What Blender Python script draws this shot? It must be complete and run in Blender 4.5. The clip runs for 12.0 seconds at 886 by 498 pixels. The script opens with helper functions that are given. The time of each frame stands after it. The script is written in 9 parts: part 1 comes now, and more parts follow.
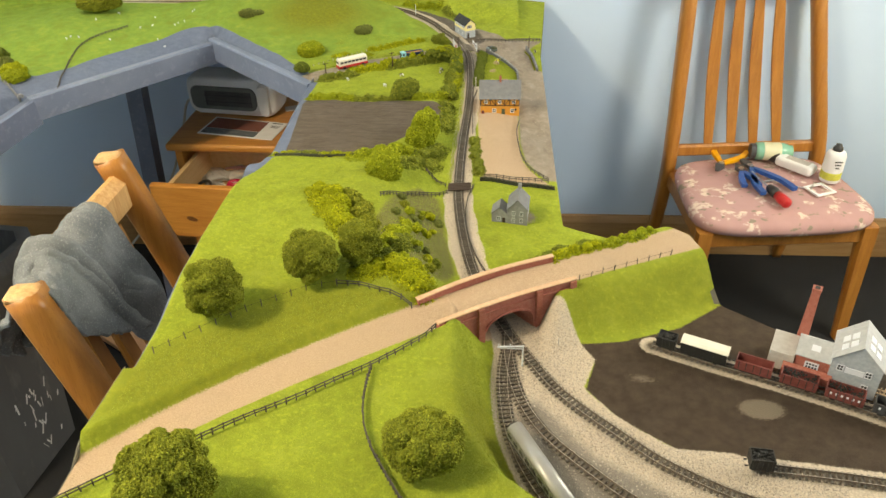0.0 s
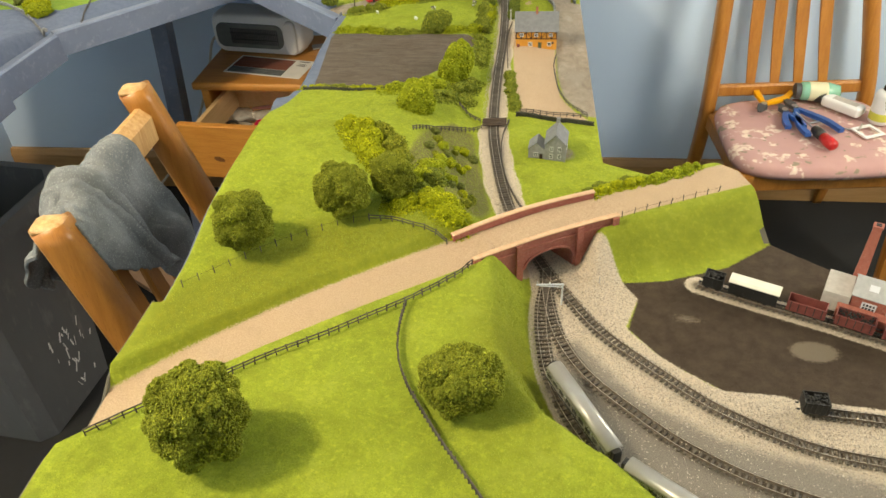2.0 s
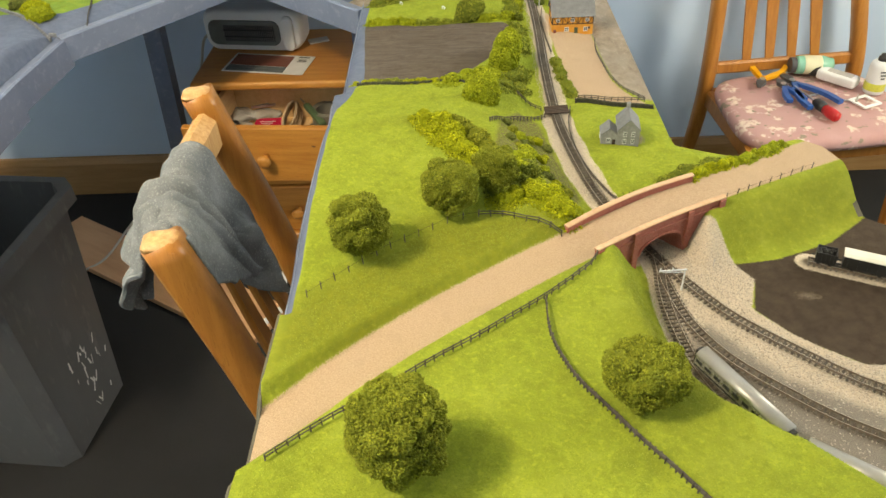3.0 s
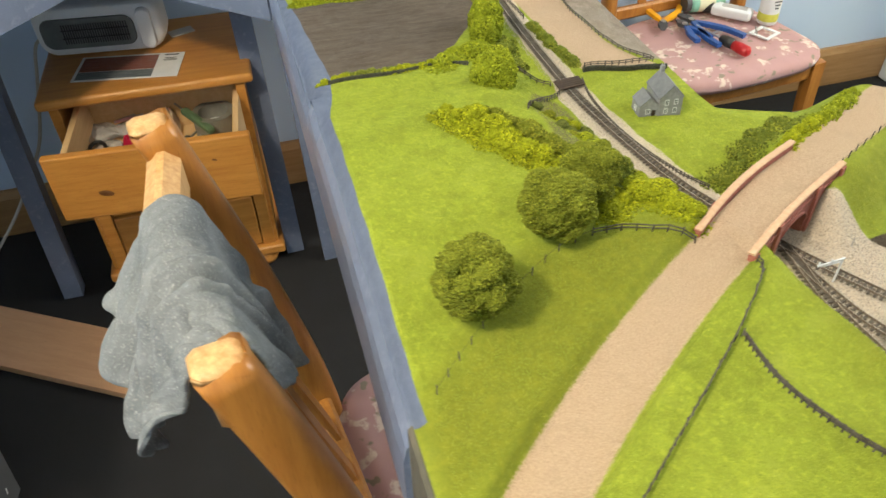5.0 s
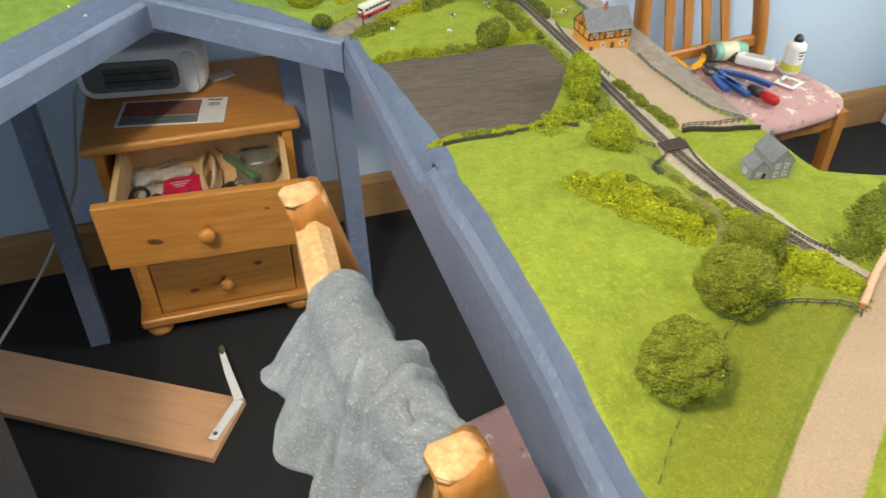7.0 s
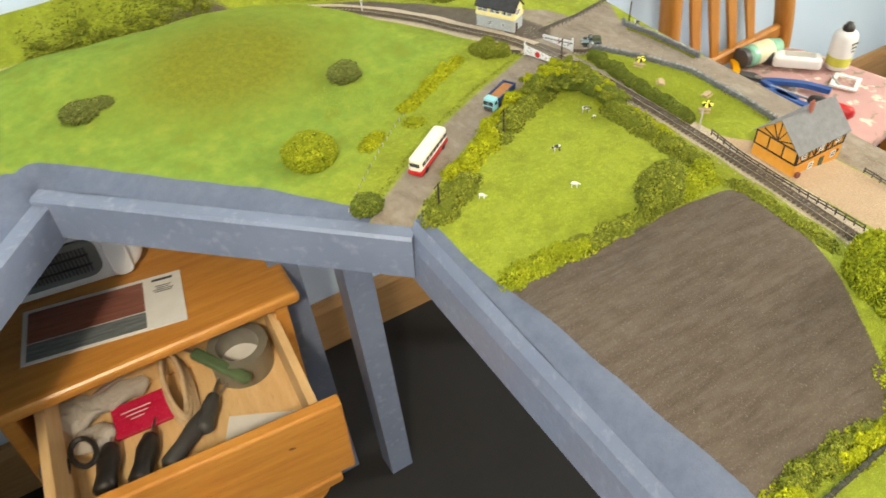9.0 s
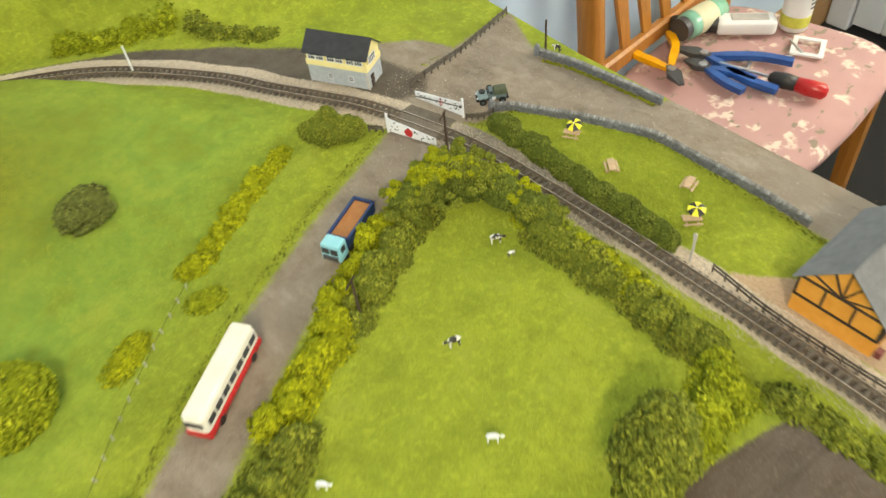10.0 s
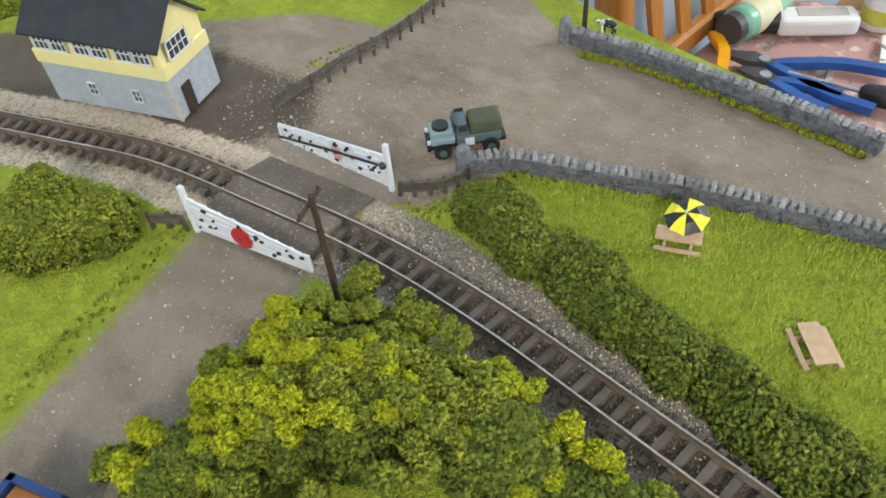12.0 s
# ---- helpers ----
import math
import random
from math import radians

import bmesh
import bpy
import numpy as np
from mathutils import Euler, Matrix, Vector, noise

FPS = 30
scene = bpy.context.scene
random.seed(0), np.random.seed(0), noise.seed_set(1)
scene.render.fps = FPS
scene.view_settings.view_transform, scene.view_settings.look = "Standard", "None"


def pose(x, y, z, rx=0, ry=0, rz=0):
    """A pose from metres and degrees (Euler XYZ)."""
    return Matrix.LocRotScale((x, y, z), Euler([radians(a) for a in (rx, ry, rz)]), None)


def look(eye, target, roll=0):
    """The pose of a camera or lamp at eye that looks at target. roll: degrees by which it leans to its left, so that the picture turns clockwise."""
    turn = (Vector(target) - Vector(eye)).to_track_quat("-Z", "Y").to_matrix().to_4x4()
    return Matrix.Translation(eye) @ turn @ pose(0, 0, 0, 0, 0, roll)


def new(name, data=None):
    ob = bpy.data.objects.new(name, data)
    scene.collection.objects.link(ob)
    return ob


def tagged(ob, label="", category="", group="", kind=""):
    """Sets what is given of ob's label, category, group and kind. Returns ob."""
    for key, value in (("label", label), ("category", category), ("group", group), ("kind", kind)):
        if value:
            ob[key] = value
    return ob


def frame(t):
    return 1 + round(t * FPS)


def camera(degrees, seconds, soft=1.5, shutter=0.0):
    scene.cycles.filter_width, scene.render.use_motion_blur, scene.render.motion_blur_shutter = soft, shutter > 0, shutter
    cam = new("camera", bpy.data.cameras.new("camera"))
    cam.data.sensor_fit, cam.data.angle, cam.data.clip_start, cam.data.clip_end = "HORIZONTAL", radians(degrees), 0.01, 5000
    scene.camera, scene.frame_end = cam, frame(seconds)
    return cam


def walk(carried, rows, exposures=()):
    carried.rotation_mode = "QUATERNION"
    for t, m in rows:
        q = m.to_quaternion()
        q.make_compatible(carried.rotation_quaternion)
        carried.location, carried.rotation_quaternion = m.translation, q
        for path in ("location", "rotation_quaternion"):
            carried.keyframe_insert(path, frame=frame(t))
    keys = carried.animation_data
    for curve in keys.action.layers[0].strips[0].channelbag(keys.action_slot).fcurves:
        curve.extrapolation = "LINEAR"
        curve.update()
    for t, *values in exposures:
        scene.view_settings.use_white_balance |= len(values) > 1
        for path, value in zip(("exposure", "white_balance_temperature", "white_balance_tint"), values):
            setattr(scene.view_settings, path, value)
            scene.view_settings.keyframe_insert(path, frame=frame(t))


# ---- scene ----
cam = camera(60.78, 12.0, shutter=0.2)
PATH = [
    (0, (0.443, 0.188, 1.431), (0.314, 1.838, 0.308), -1.5),
    (0.5, (0.442, 0.198, 1.424), (0.286, 1.835, 0.286), -1.5),
    (1, (0.438, 0.199, 1.421), (0.249, 1.816, 0.259), -1.7),
    (1.5, (0.433, 0.187, 1.401), (0.224, 1.771, 0.199), -2.1),
    (2, (0.429, 0.206, 1.398), (0.236, 1.771, 0.168), -2.6),
    (2.5, (0.357, 0.206, 1.403), (0.209, 1.766, 0.160), -3.3),
    (2.7, (0.288, 0.204, 1.404), (0.182, 1.761, 0.153), -3.1),
    (4.3, (0.1826, 0.3593, 1.3514), (0.3458, 1.8812, 0.0641), -2.63),
    (4.5, (0.1649, 0.3746, 1.3460), (0.3776, 1.8749, 0.0407), -2.40),
    (5, (0.0080, 0.4464, 1.3314), (0.3947, 1.8839, -0.0044), -1.64),
    (5.5, (-0.0836, 0.4807, 1.3417), (0.4408, 1.8716, 0.0036), -1.18),
    (6, (-0.0895, 0.4889, 1.3526), (0.4947, 1.8934, 0.0540), -0.11),
    (6.5, (-0.1102, 0.4958, 1.3577), (0.4547, 1.9225, 0.0750), 0.64),
    (7, (-0.1536, 0.5309, 1.3556), (0.3377, 1.9896, 0.0786), 0.72),
    (7.2, (-0.1676, 0.5543, 1.3570), (0.2921, 2.0209, 0.0773), 0.56),
    (8.8, (-0.1816, 1.1175, 1.3210), (0.4260, 2.4746, -0.0166), -4.10),
    (9, (-0.1857, 1.1739, 1.3228), (0.5270, 2.4583, -0.0345), -3.83),
    (9.5, (-0.1173, 1.2971, 1.3042), (0.7401, 2.4134, -0.1166), -3.06),
    (10, (0.0938, 1.4744, 1.2171), (0.8831, 2.5777, -0.2525), -6.73),
    (10.5, (0.1927, 1.5919, 1.1255), (0.9173, 2.6661, -0.3981), -8.88),
    (11, (0.2573, 1.6577, 1.0459), (1.0311, 2.7442, -0.4443), -7.47),
    (11.5, (0.2901, 1.6968, 1.0083), (1.0899, 2.7973, -0.4577), -6.82),
    (11.8, (0.2981, 1.6997, 1.0030), (1.1116, 2.7957, -0.4589), -6.42),
    (12, (0.3035, 1.7017, 0.9994), (1.1379, 2.8106, -0.4408), -6.16),
]
walk(cam, [(t, look(eye, target, roll)) for t, eye, target, roll in PATH],
     [(0, 0.08, 7500, 6), (2.5, 0.10, 7400, 6), (4.5, 0.12, 6900, 7), (6, 0.08, 6100, 5), (7, 0.10, 6250, 8), (9, 0.40, 7100, 8), (10, 0.20, 7200, 5), (10.5, -0.12, 6900, 3), (11, -0.06, 6500, 4), (12, 0.0, 6000, 10)])

# ---------- light ----------
world = bpy.data.worlds.new("room_air")
scene.world = world
world.use_nodes = True
world.node_tree.nodes["Background"].inputs[0].default_value = (0.80, 0.88, 1.0, 1)
world.node_tree.nodes["Background"].inputs[1].default_value = 0.55


def area_lamp(name, at, target, sx, sy, power, colour):
    data = bpy.data.lights.new(name, "AREA")
    data.shape, data.size, data.size_y, data.energy, data.color = "RECTANGLE", sx, sy, power, colour
    ob = new(name, data)
    ob.matrix_world = look(at, target)
    return ob


bulb = bpy.data.lights.new("ceiling_bulb", "POINT")
bulb.energy, bulb.color, bulb.shadow_soft_size = 90, (1.0, 0.855, 0.655), 0.08
BULB = (-0.74, 0.44, 2.20)
new("ceiling_bulb", bulb).matrix_world = pose(*BULB)
area_lamp("door_daylight", (2.02, 1.25, 1.25), (0.4, 1.3, 0.7), 0.6, 1.3, 40, (1.0, 0.95, 0.86))

# ---------- materials ----------


def nodes_of(name):
    m = bpy.data.materials.new(name)
    m.use_nodes = True
    return m, m.node_tree.nodes, m.node_tree.links, m.node_tree.nodes["Principled BSDF"]


def mix_rgb(nt, fac, a, b):
    n = nt.nodes.new("ShaderNodeMix")
    n.data_type = "RGBA"
    for sock, v in ((n.inputs[0], fac), (n.inputs[6], a), (n.inputs[7], b)):
        if isinstance(v, (int, float)):
            sock.default_value = v
        elif isinstance(v, tuple):
            sock.default_value = (*v[:3], 1)
        else:
            nt.links.new(v, sock)
    return n.outputs[2]


def noise_of(nt, scale, detail=4, rough=0.6, stretch=None, coord="Object"):
    tc = nt.nodes.new("ShaderNodeTexCoord")
    n = nt.nodes.new("ShaderNodeTexNoise")
    n.inputs["Scale"].default_value, n.inputs["Detail"].default_value, n.inputs["Roughness"].default_value = scale, detail, rough
    if stretch:
        mp = nt.nodes.new("ShaderNodeMapping")
        mp.inputs["Scale"].default_value = stretch
        nt.links.new(tc.outputs[coord], mp.inputs[0])
        nt.links.new(mp.outputs[0], n.inputs["Vector"])
    else:
        nt.links.new(tc.outputs[coord], n.inputs["Vector"])
    return n.outputs["Fac"]


def ramp_of(nt, fac, lo, hi):
    n = nt.nodes.new("ShaderNodeMapRange")
    n.inputs[1].default_value, n.inputs[2].default_value = lo, hi
    nt.links.new(fac, n.inputs[0])
    return n.outputs[0]


def bump_of(nt, height, strength, dist):
    n = nt.nodes.new("ShaderNodeBump")
    n.inputs["Strength"].default_value, n.inputs["Distance"].default_value = strength, dist
    nt.links.new(height, n.inputs["Height"])
    return n.outputs[0]


def surf(name, c1, c2, scale=20.0, rough=0.6, metal=0.0, fine=None, bump=0.2, dist=0.001, stretch=None, c3=None, vary=0.0):
    """A painted or natural surface: two tones at a coarse scale, a third in fine specks, relief of the fine grain."""
    m, ns, ln, p = nodes_of(name)
    nt = m.node_tree
    fine = fine or scale * 8
    a = ramp_of(nt, noise_of(nt, scale, 4, 0.6, stretch), 0.32, 0.68)
    col = mix_rgb(nt, a, c1, c2)
    b = noise_of(nt, fine, 3, 0.65, stretch)
    if c3:
        col = mix_rgb(nt, ramp_of(nt, b, 0.55, 0.72), col, c3)
    if vary:
        oi = ns.new("ShaderNodeObjectInfo")
        hs = ns.new("ShaderNodeHueSaturation")
        mr = ns.new("ShaderNodeMapRange")
        mr.inputs[3].default_value, mr.inputs[4].default_value = 1 - vary, 1 + vary
        ln.new(oi.outputs["Random"], mr.inputs[0])
        ln.new(mr.outputs[0], hs.inputs["Value"])
        ln.new(col, hs.inputs["Color"])
        col = hs.outputs[0]
    ln.new(col, p.inputs["Base Color"])
    rr = ns.new("ShaderNodeMapRange")
    rr.inputs[3].default_value, rr.inputs[4].default_value = max(0.05, rough - 0.1), min(1, rough + 0.1)
    ln.new(b, rr.inputs[0])
    ln.new(rr.outputs[0], p.inputs["Roughness"])
    p.inputs["Metallic"].default_value = metal
    ln.new(bump_of(nt, b, bump, dist), p.inputs["Normal"])
    return m


def wood(name, light, dark, rough=0.4, axis=0, scale=6.0):
    m, ns, ln, p = nodes_of(name)
    nt = m.node_tree
    st = [14.0, 14.0, 14.0]
    st[axis] = 1.2
    g = noise_of(nt, scale, 5, 0.65, tuple(st))
    f = noise_of(nt, scale * 9, 3, 0.6, tuple(st))
    col = mix_rgb(nt, ramp_of(nt, g, 0.35, 0.7), light, dark)
    col = mix_rgb(nt, ramp_of(nt, f, 0.58, 0.8), col, tuple(c * 0.72 for c in dark))
    ln.new(col, p.inputs["Base Color"])
    p.inputs["Roughness"].default_value = rough
    ln.new(bump_of(nt, f, 0.12, 0.0006), p.inputs["Normal"])
    return m


def leafy(name, dark, mid, bright, scale=90.0):
    """Foam foliage: each crumb a tone of its own."""
    m, ns, ln, p = nodes_of(name)
    nt = m.node_tree
    geo = ns.new("ShaderNodeNewGeometry")
    cr = ns.new("ShaderNodeValToRGB")
    el = cr.color_ramp.elements
    # Ramp ends pushed apart so crumb tones also stand in for shaded gaps.
    el[0].position, el[0].color = 0.0, (*(0.55 * k for k in dark), 1)
    el[1].position, el[1].color = 1.0, (*(1.18 * k for k in bright), 1)
    e = el.new(0.55)
    e.color = (*mid, 1)
    ln.new(geo.outputs["Random Per Island"], cr.inputs[0])
    big = ramp_of(nt, noise_of(nt, scale, 2, 0.5), 0.35, 0.7)
    ln.new(mix_rgb(nt, big, cr.outputs[0], tuple(0.55 * (a + b) for a, b in zip(mid, dark))), p.inputs["Base Color"])
    p.inputs["Roughness"].default_value = 0.85
    p.inputs["Specular IOR Level"].default_value = 0.15
    return m


M = {}
M["fascia"] = surf("blue_grey_paint", (0.14, 0.172, 0.255), (0.18, 0.215, 0.31), 9, 0.34, fine=70, bump=0.3, dist=0.002, c3=(0.23, 0.265, 0.365))
M["wall"] = surf("pale_blue_wall_paint", (0.52, 0.66, 0.86), (0.55, 0.69, 0.88), 3, 0.7, fine=140, bump=0.12, dist=0.001)
M["ceiling"] = surf("white_ceiling_paint", (0.74, 0.74, 0.72), (0.78, 0.78, 0.76), 3, 0.8, fine=120, bump=0.1)
M["carpet"] = surf("charcoal_carpet", (0.0075, 0.0077, 0.0085), (0.011, 0.0113, 0.0125), 7, 0.95, fine=420, bump=0.5, dist=0.002, c3=(0.021, 0.021, 0.023))
M["pine"] = wood("varnished_pine", (0.57, 0.265, 0.058), (0.44, 0.175, 0.032), 0.32, 0)
M["pine_raw"] = wood("bare_pine", (0.74, 0.52, 0.27), (0.64, 0.41, 0.19), 0.55, 1)
M["chairwood"] = wood("orange_varnished_wood", (0.44, 0.19, 0.038), (0.32, 0.12, 0.02), 0.34, 2)
M["wornwood"] = wood("worn_varnished_wood", (0.60, 0.38, 0.17), (0.40, 0.20, 0.06), 0.5, 2, 11.0)
M["skirting"] = wood("plain_wood_skirting", (0.42, 0.25, 0.11), (0.33, 0.18, 0.07), 0.45, 0)
M["plankwood"] = wood("beech_faced_board", (0.62, 0.36, 0.2), (0.54, 0.3, 0.16), 0.45, 0)
M["white"] = surf("white_plastic", (0.72, 0.73, 0.74), (0.78, 0.78, 0.78), 15, 0.35, bump=0.05)
M["whitepaint"] = surf("white_gloss_paint", (0.66, 0.69, 0.74), (0.72, 0.75, 0.8), 6, 0.35, bump=0.06)
M["black"] = surf("black_plastic", (0.012, 0.012, 0.013), (0.025, 0.025, 0.026), 30, 0.45, bump=0.1)
M["greyplastic"] = surf("dark_grey_plastic", (0.05, 0.052, 0.056), (0.07, 0.072, 0.076), 8, 0.5, bump=0.1)
M["steel"] = surf("bright_steel", (0.5, 0.5, 0.5), (0.62, 0.62, 0.62), 40, 0.3, 1.0)
M["railsteel"] = surf("polished_rail_head", (0.46, 0.41, 0.35), (0.60, 0.55, 0.48), 60, 0.36, 0.75, bump=0.1, dist=0.0002)
M["railside"] = surf("rusty_rail_side", (0.10, 0.075, 0.055), (0.17, 0.13, 0.10), 90, 0.75, bump=0.1, dist=0.0002)
M["sleeper"] = surf("weathered_sleeper", (0.10, 0.086, 0.072), (0.165, 0.145, 0.125), 160, 0.85, vary=0.25, bump=0.3, dist=0.0003)
M["brick"] = surf("red_brick_print", (0.30, 0.085, 0.06), (0.4, 0.135, 0.1), 260, 0.8, fine=900, bump=0.3, dist=0.0004, c3=(0.42, 0.25, 0.2))
M["paleroof"] = surf("pale_grey_roof", (0.36, 0.375, 0.39), (0.45, 0.46, 0.47), 160, 0.7, fine=900, bump=0.2, dist=0.0003)
# Dark olive: the thin shadow line at the boards' rim, and an old fence.
M["edge_shade_fence"] = surf("edge_shade_and_old_fence", (0.07, 0.065, 0.05), (0.11, 0.10, 0.07), 60, 0.8, bump=0.3)
M["cap"] = surf("buff_coping", (0.52, 0.33, 0.2), (0.6, 0.4, 0.26), 200, 0.8, bump=0.2, dist=0.0003)
M["stone"] = surf("blue_grey_stone", (0.09, 0.10, 0.12), (0.21, 0.225, 0.25), 320, 0.85, fine=1400, bump=0.5, dist=0.0008, c3=(0.3, 0.31, 0.32), vary=0.25)
M["copestone"] = surf("pale_coping_stone", (0.16, 0.17, 0.185), (0.30, 0.31, 0.325), 320, 0.85, fine=1400, bump=0.5, dist=0.0008, c3=(0.42, 0.42, 0.42), vary=0.4)
M["mossstone"] = surf("dark_mossy_stone", (0.028, 0.03, 0.022), (0.07, 0.072, 0.055), 320, 0.9, fine=1400, bump=0.5, dist=0.0008, c3=(0.10, 0.115, 0.05), vary=0.3)
M["slate"] = surf("grey_slate", (0.14, 0.147, 0.16), (0.19, 0.197, 0.21), 150, 0.7, fine=900, bump=0.3, dist=0.0003)
M["darkroof"] = surf("black_blue_roof", (0.018, 0.02, 0.026), (0.035, 0.038, 0.046), 160, 0.65, fine=800, bump=0.2, dist=0.0003)
M["greywall"] = surf("grey_cottage_stone", (0.22, 0.228, 0.245), (0.30, 0.31, 0.325), 220, 0.85, fine=900, bump=0.3, dist=0.0003)
M["boxstone"] = surf("pale_blue_stone", (0.31, 0.35, 0.395), (0.41, 0.45, 0.49), 240, 0.8, fine=1000, bump=0.3, dist=0.0003)
M["cream"] = surf("cream_yellow_boards", (0.74, 0.65, 0.29), (0.80, 0.72, 0.35), 120, 0.6, bump=0.15, dist=0.0002)
M["glassdark"] = surf("dark_window", (0.03, 0.035, 0.04), (0.07, 0.075, 0.08), 500, 0.15, bump=0.02)
M["ochre"] = surf("orange_ochre_render", (0.6, 0.26, 0.03), (0.68, 0.32, 0.05), 120, 0.7, fine=700, bump=0.2, dist=0.0003)
M["timber"] = surf("dark_timber", (0.03, 0.018, 0.012), (0.055, 0.035, 0.022), 300, 0.8, bump=0.2, dist=0.0002, vary=0.3)
M["oldwood"] = surf("grey_weathered_timber", (0.05, 0.043, 0.035), (0.12, 0.105, 0.088), 300, 0.85, bump=0.2, dist=0.0002, vary=0.3)
M["concrete"] = surf("pale_concrete", (0.42, 0.40, 0.37), (0.5, 0.48, 0.45), 160, 0.85, bump=0.2, dist=0.0003)
M["cloth"] = surf("grey_towelling", (0.13, 0.144, 0.156), (0.21, 0.227, 0.24), 26, 0.95, fine=480, bump=0.7, dist=0.003, c3=(0.36, 0.365, 0.36))
M["silver"] = surf("silver_coach_side", (0.42, 0.42, 0.41), (0.55, 0.55, 0.54), 80, 0.28, 0.75, bump=0.05, dist=0.0002)
M["greyroof"] = surf("dull_grey_coach_roof", (0.30, 0.30, 0.295), (0.38, 0.38, 0.375), 40, 0.34, 0.35, bump=0.05, dist=0.0002)
M["red"] = surf("red_plastic", (0.42, 0.012, 0.015), (0.5, 0.02, 0.022), 40, 0.3, bump=0.05)
M["blueplastic"] = surf("blue_grip", (0.012, 0.06, 0.25), (0.02, 0.09, 0.33), 40, 0.35, bump=0.05)
M["yellow"] = surf("yellow_grip", (0.75, 0.32, 0.0), (0.85, 0.42, 0.01), 40, 0.35, bump=0.05)
M["sunyellow"] = surf("bright_yellow_card", (0.78, 0.74, 0.03), (0.84, 0.8, 0.05), 90, 0.6, bump=0.05)
M["maroon"] = surf("maroon_wagon_paint", (0.15, 0.04, 0.035), (0.21, 0.06, 0.05), 160, 0.6, bump=0.15, dist=0.0002)
M["creamroof"] = surf("off_white_roof", (0.66, 0.64, 0.55), (0.74, 0.72, 0.64), 60, 0.6, bump=0.05)
M["skyblue"] = surf("pale_blue_cab_paint", (0.22, 0.52, 0.62), (0.28, 0.58, 0.68), 60, 0.35, bump=0.03)
M["navy"] = surf("navy_lorry_paint", (0.008, 0.03, 0.12), (0.014, 0.045, 0.16), 60, 0.35, bump=0.03)
M["load"] = surf("brown_granular_load", (0.3, 0.13, 0.045), (0.38, 0.17, 0.06), 240, 0.95, fine=1500, bump=0.5, dist=0.0006)
M["coal"] = surf("black_coal", (0.008, 0.008, 0.008), (0.02, 0.02, 0.02), 400, 0.6, fine=900, bump=0.8, dist=0.001)
M["tablewood"] = surf("pale_picnic_wood", (0.42, 0.3, 0.19), (0.52, 0.38, 0.25), 260, 0.75, bump=0.15, dist=0.0002)
M["olive"] = surf("olive_canvas", (0.05, 0.065, 0.035), (0.075, 0.09, 0.05), 200, 0.8, bump=0.2, dist=0.0002)
M["jeep"] = surf("grey_green_vehicle_paint", (0.07, 0.11, 0.12), (0.1, 0.14, 0.15), 200, 0.45, bump=0.05, dist=0.0002)
M["jeepblue"] = surf("pale_grey_blue_paint", (0.20, 0.29, 0.33), (0.27, 0.36, 0.40), 200, 0.45, bump=0.05, dist=0.0002)
M["greencloth"] = surf("pale_green_glass", (0.16, 0.42, 0.3), (0.25, 0.5, 0.38), 30, 0.2, bump=0.05)
M["paper"] = surf("white_paper", (0.7, 0.7, 0.69), (0.76, 0.76, 0.75), 40, 0.5, bump=0.02)
M["rope"] = surf("pale_cord", (0.5, 0.36, 0.22), (0.6, 0.46, 0.3), 80, 0.8, bump=0.3)
M["leaf_olive"] = leafy("olive_foam_foliage", (0.105, 0.125, 0.012), (0.20, 0.222, 0.02), (0.335, 0.345, 0.035))
M["leaf_tree"] = leafy("olive_tree_foam", (0.155, 0.178, 0.019), (0.205, 0.235, 0.023), (0.285, 0.315, 0.032))
M["leaf_dark"] = leafy("dark_foam_foliage", (0.06, 0.088, 0.014), (0.125, 0.16, 0.024), (0.23, 0.265, 0.04))
M["leaf_gorse"] = leafy("yellow_gorse_foliage", (0.16, 0.195, 0.008), (0.31, 0.345, 0.013), (0.49, 0.505, 0.018))
M["leaf_lime"] = leafy("lime_foam_foliage", (0.14, 0.18, 0.01), (0.275, 0.325, 0.016), (0.44, 0.47, 0.03))
M["leaf_mix"] = leafy("mixed_green_foliage", (0.085, 0.115, 0.016), (0.18, 0.212, 0.026), (0.32, 0.345, 0.04))
M["leaf_pale"] = leafy("dull_green_scrub", (0.075, 0.092, 0.022), (0.14, 0.165, 0.038), (0.22, 0.245, 0.062))


def floral(name):
    """Faded pink seat cloth with pale flower sprigs."""
    m, ns, ln, p = nodes_of(name)
    nt = m.node_tree
    base = mix_rgb(nt, ramp_of(nt, noise_of(nt, 9, 3), 0.3, 0.7), (0.42, 0.24, 0.235), (0.48, 0.295, 0.28))
    f = ramp_of(nt, noise_of(nt, 26, 2, 0.45), 0.56, 0.6)
    g = ramp_of(nt, noise_of(nt, 60, 3, 0.6), 0.42, 0.56)
    mul = ns.new("ShaderNodeMath")
    mul.operation = "MULTIPLY"
    ln.new(f, mul.inputs[0])
    ln.new(g, mul.inputs[1])
    col = mix_rgb(nt, mul.outputs[0], base, (0.68, 0.56, 0.49))
    k = ramp_of(nt, noise_of(nt, 34, 2, 0.5, (1, 1.3, 1)), 0.63, 0.67)
    col = mix_rgb(nt, k, col, (0.25, 0.21, 0.16))
    ln.new(col, p.inputs["Base Color"])
    p.inputs["Roughness"].default_value = 0.9
    ln.new(bump_of(nt, noise_of(nt, 600, 2), 0.4, 0.001), p.inputs["Normal"])
    return m


M["floral"] = floral("faded_pink_floral_cloth")


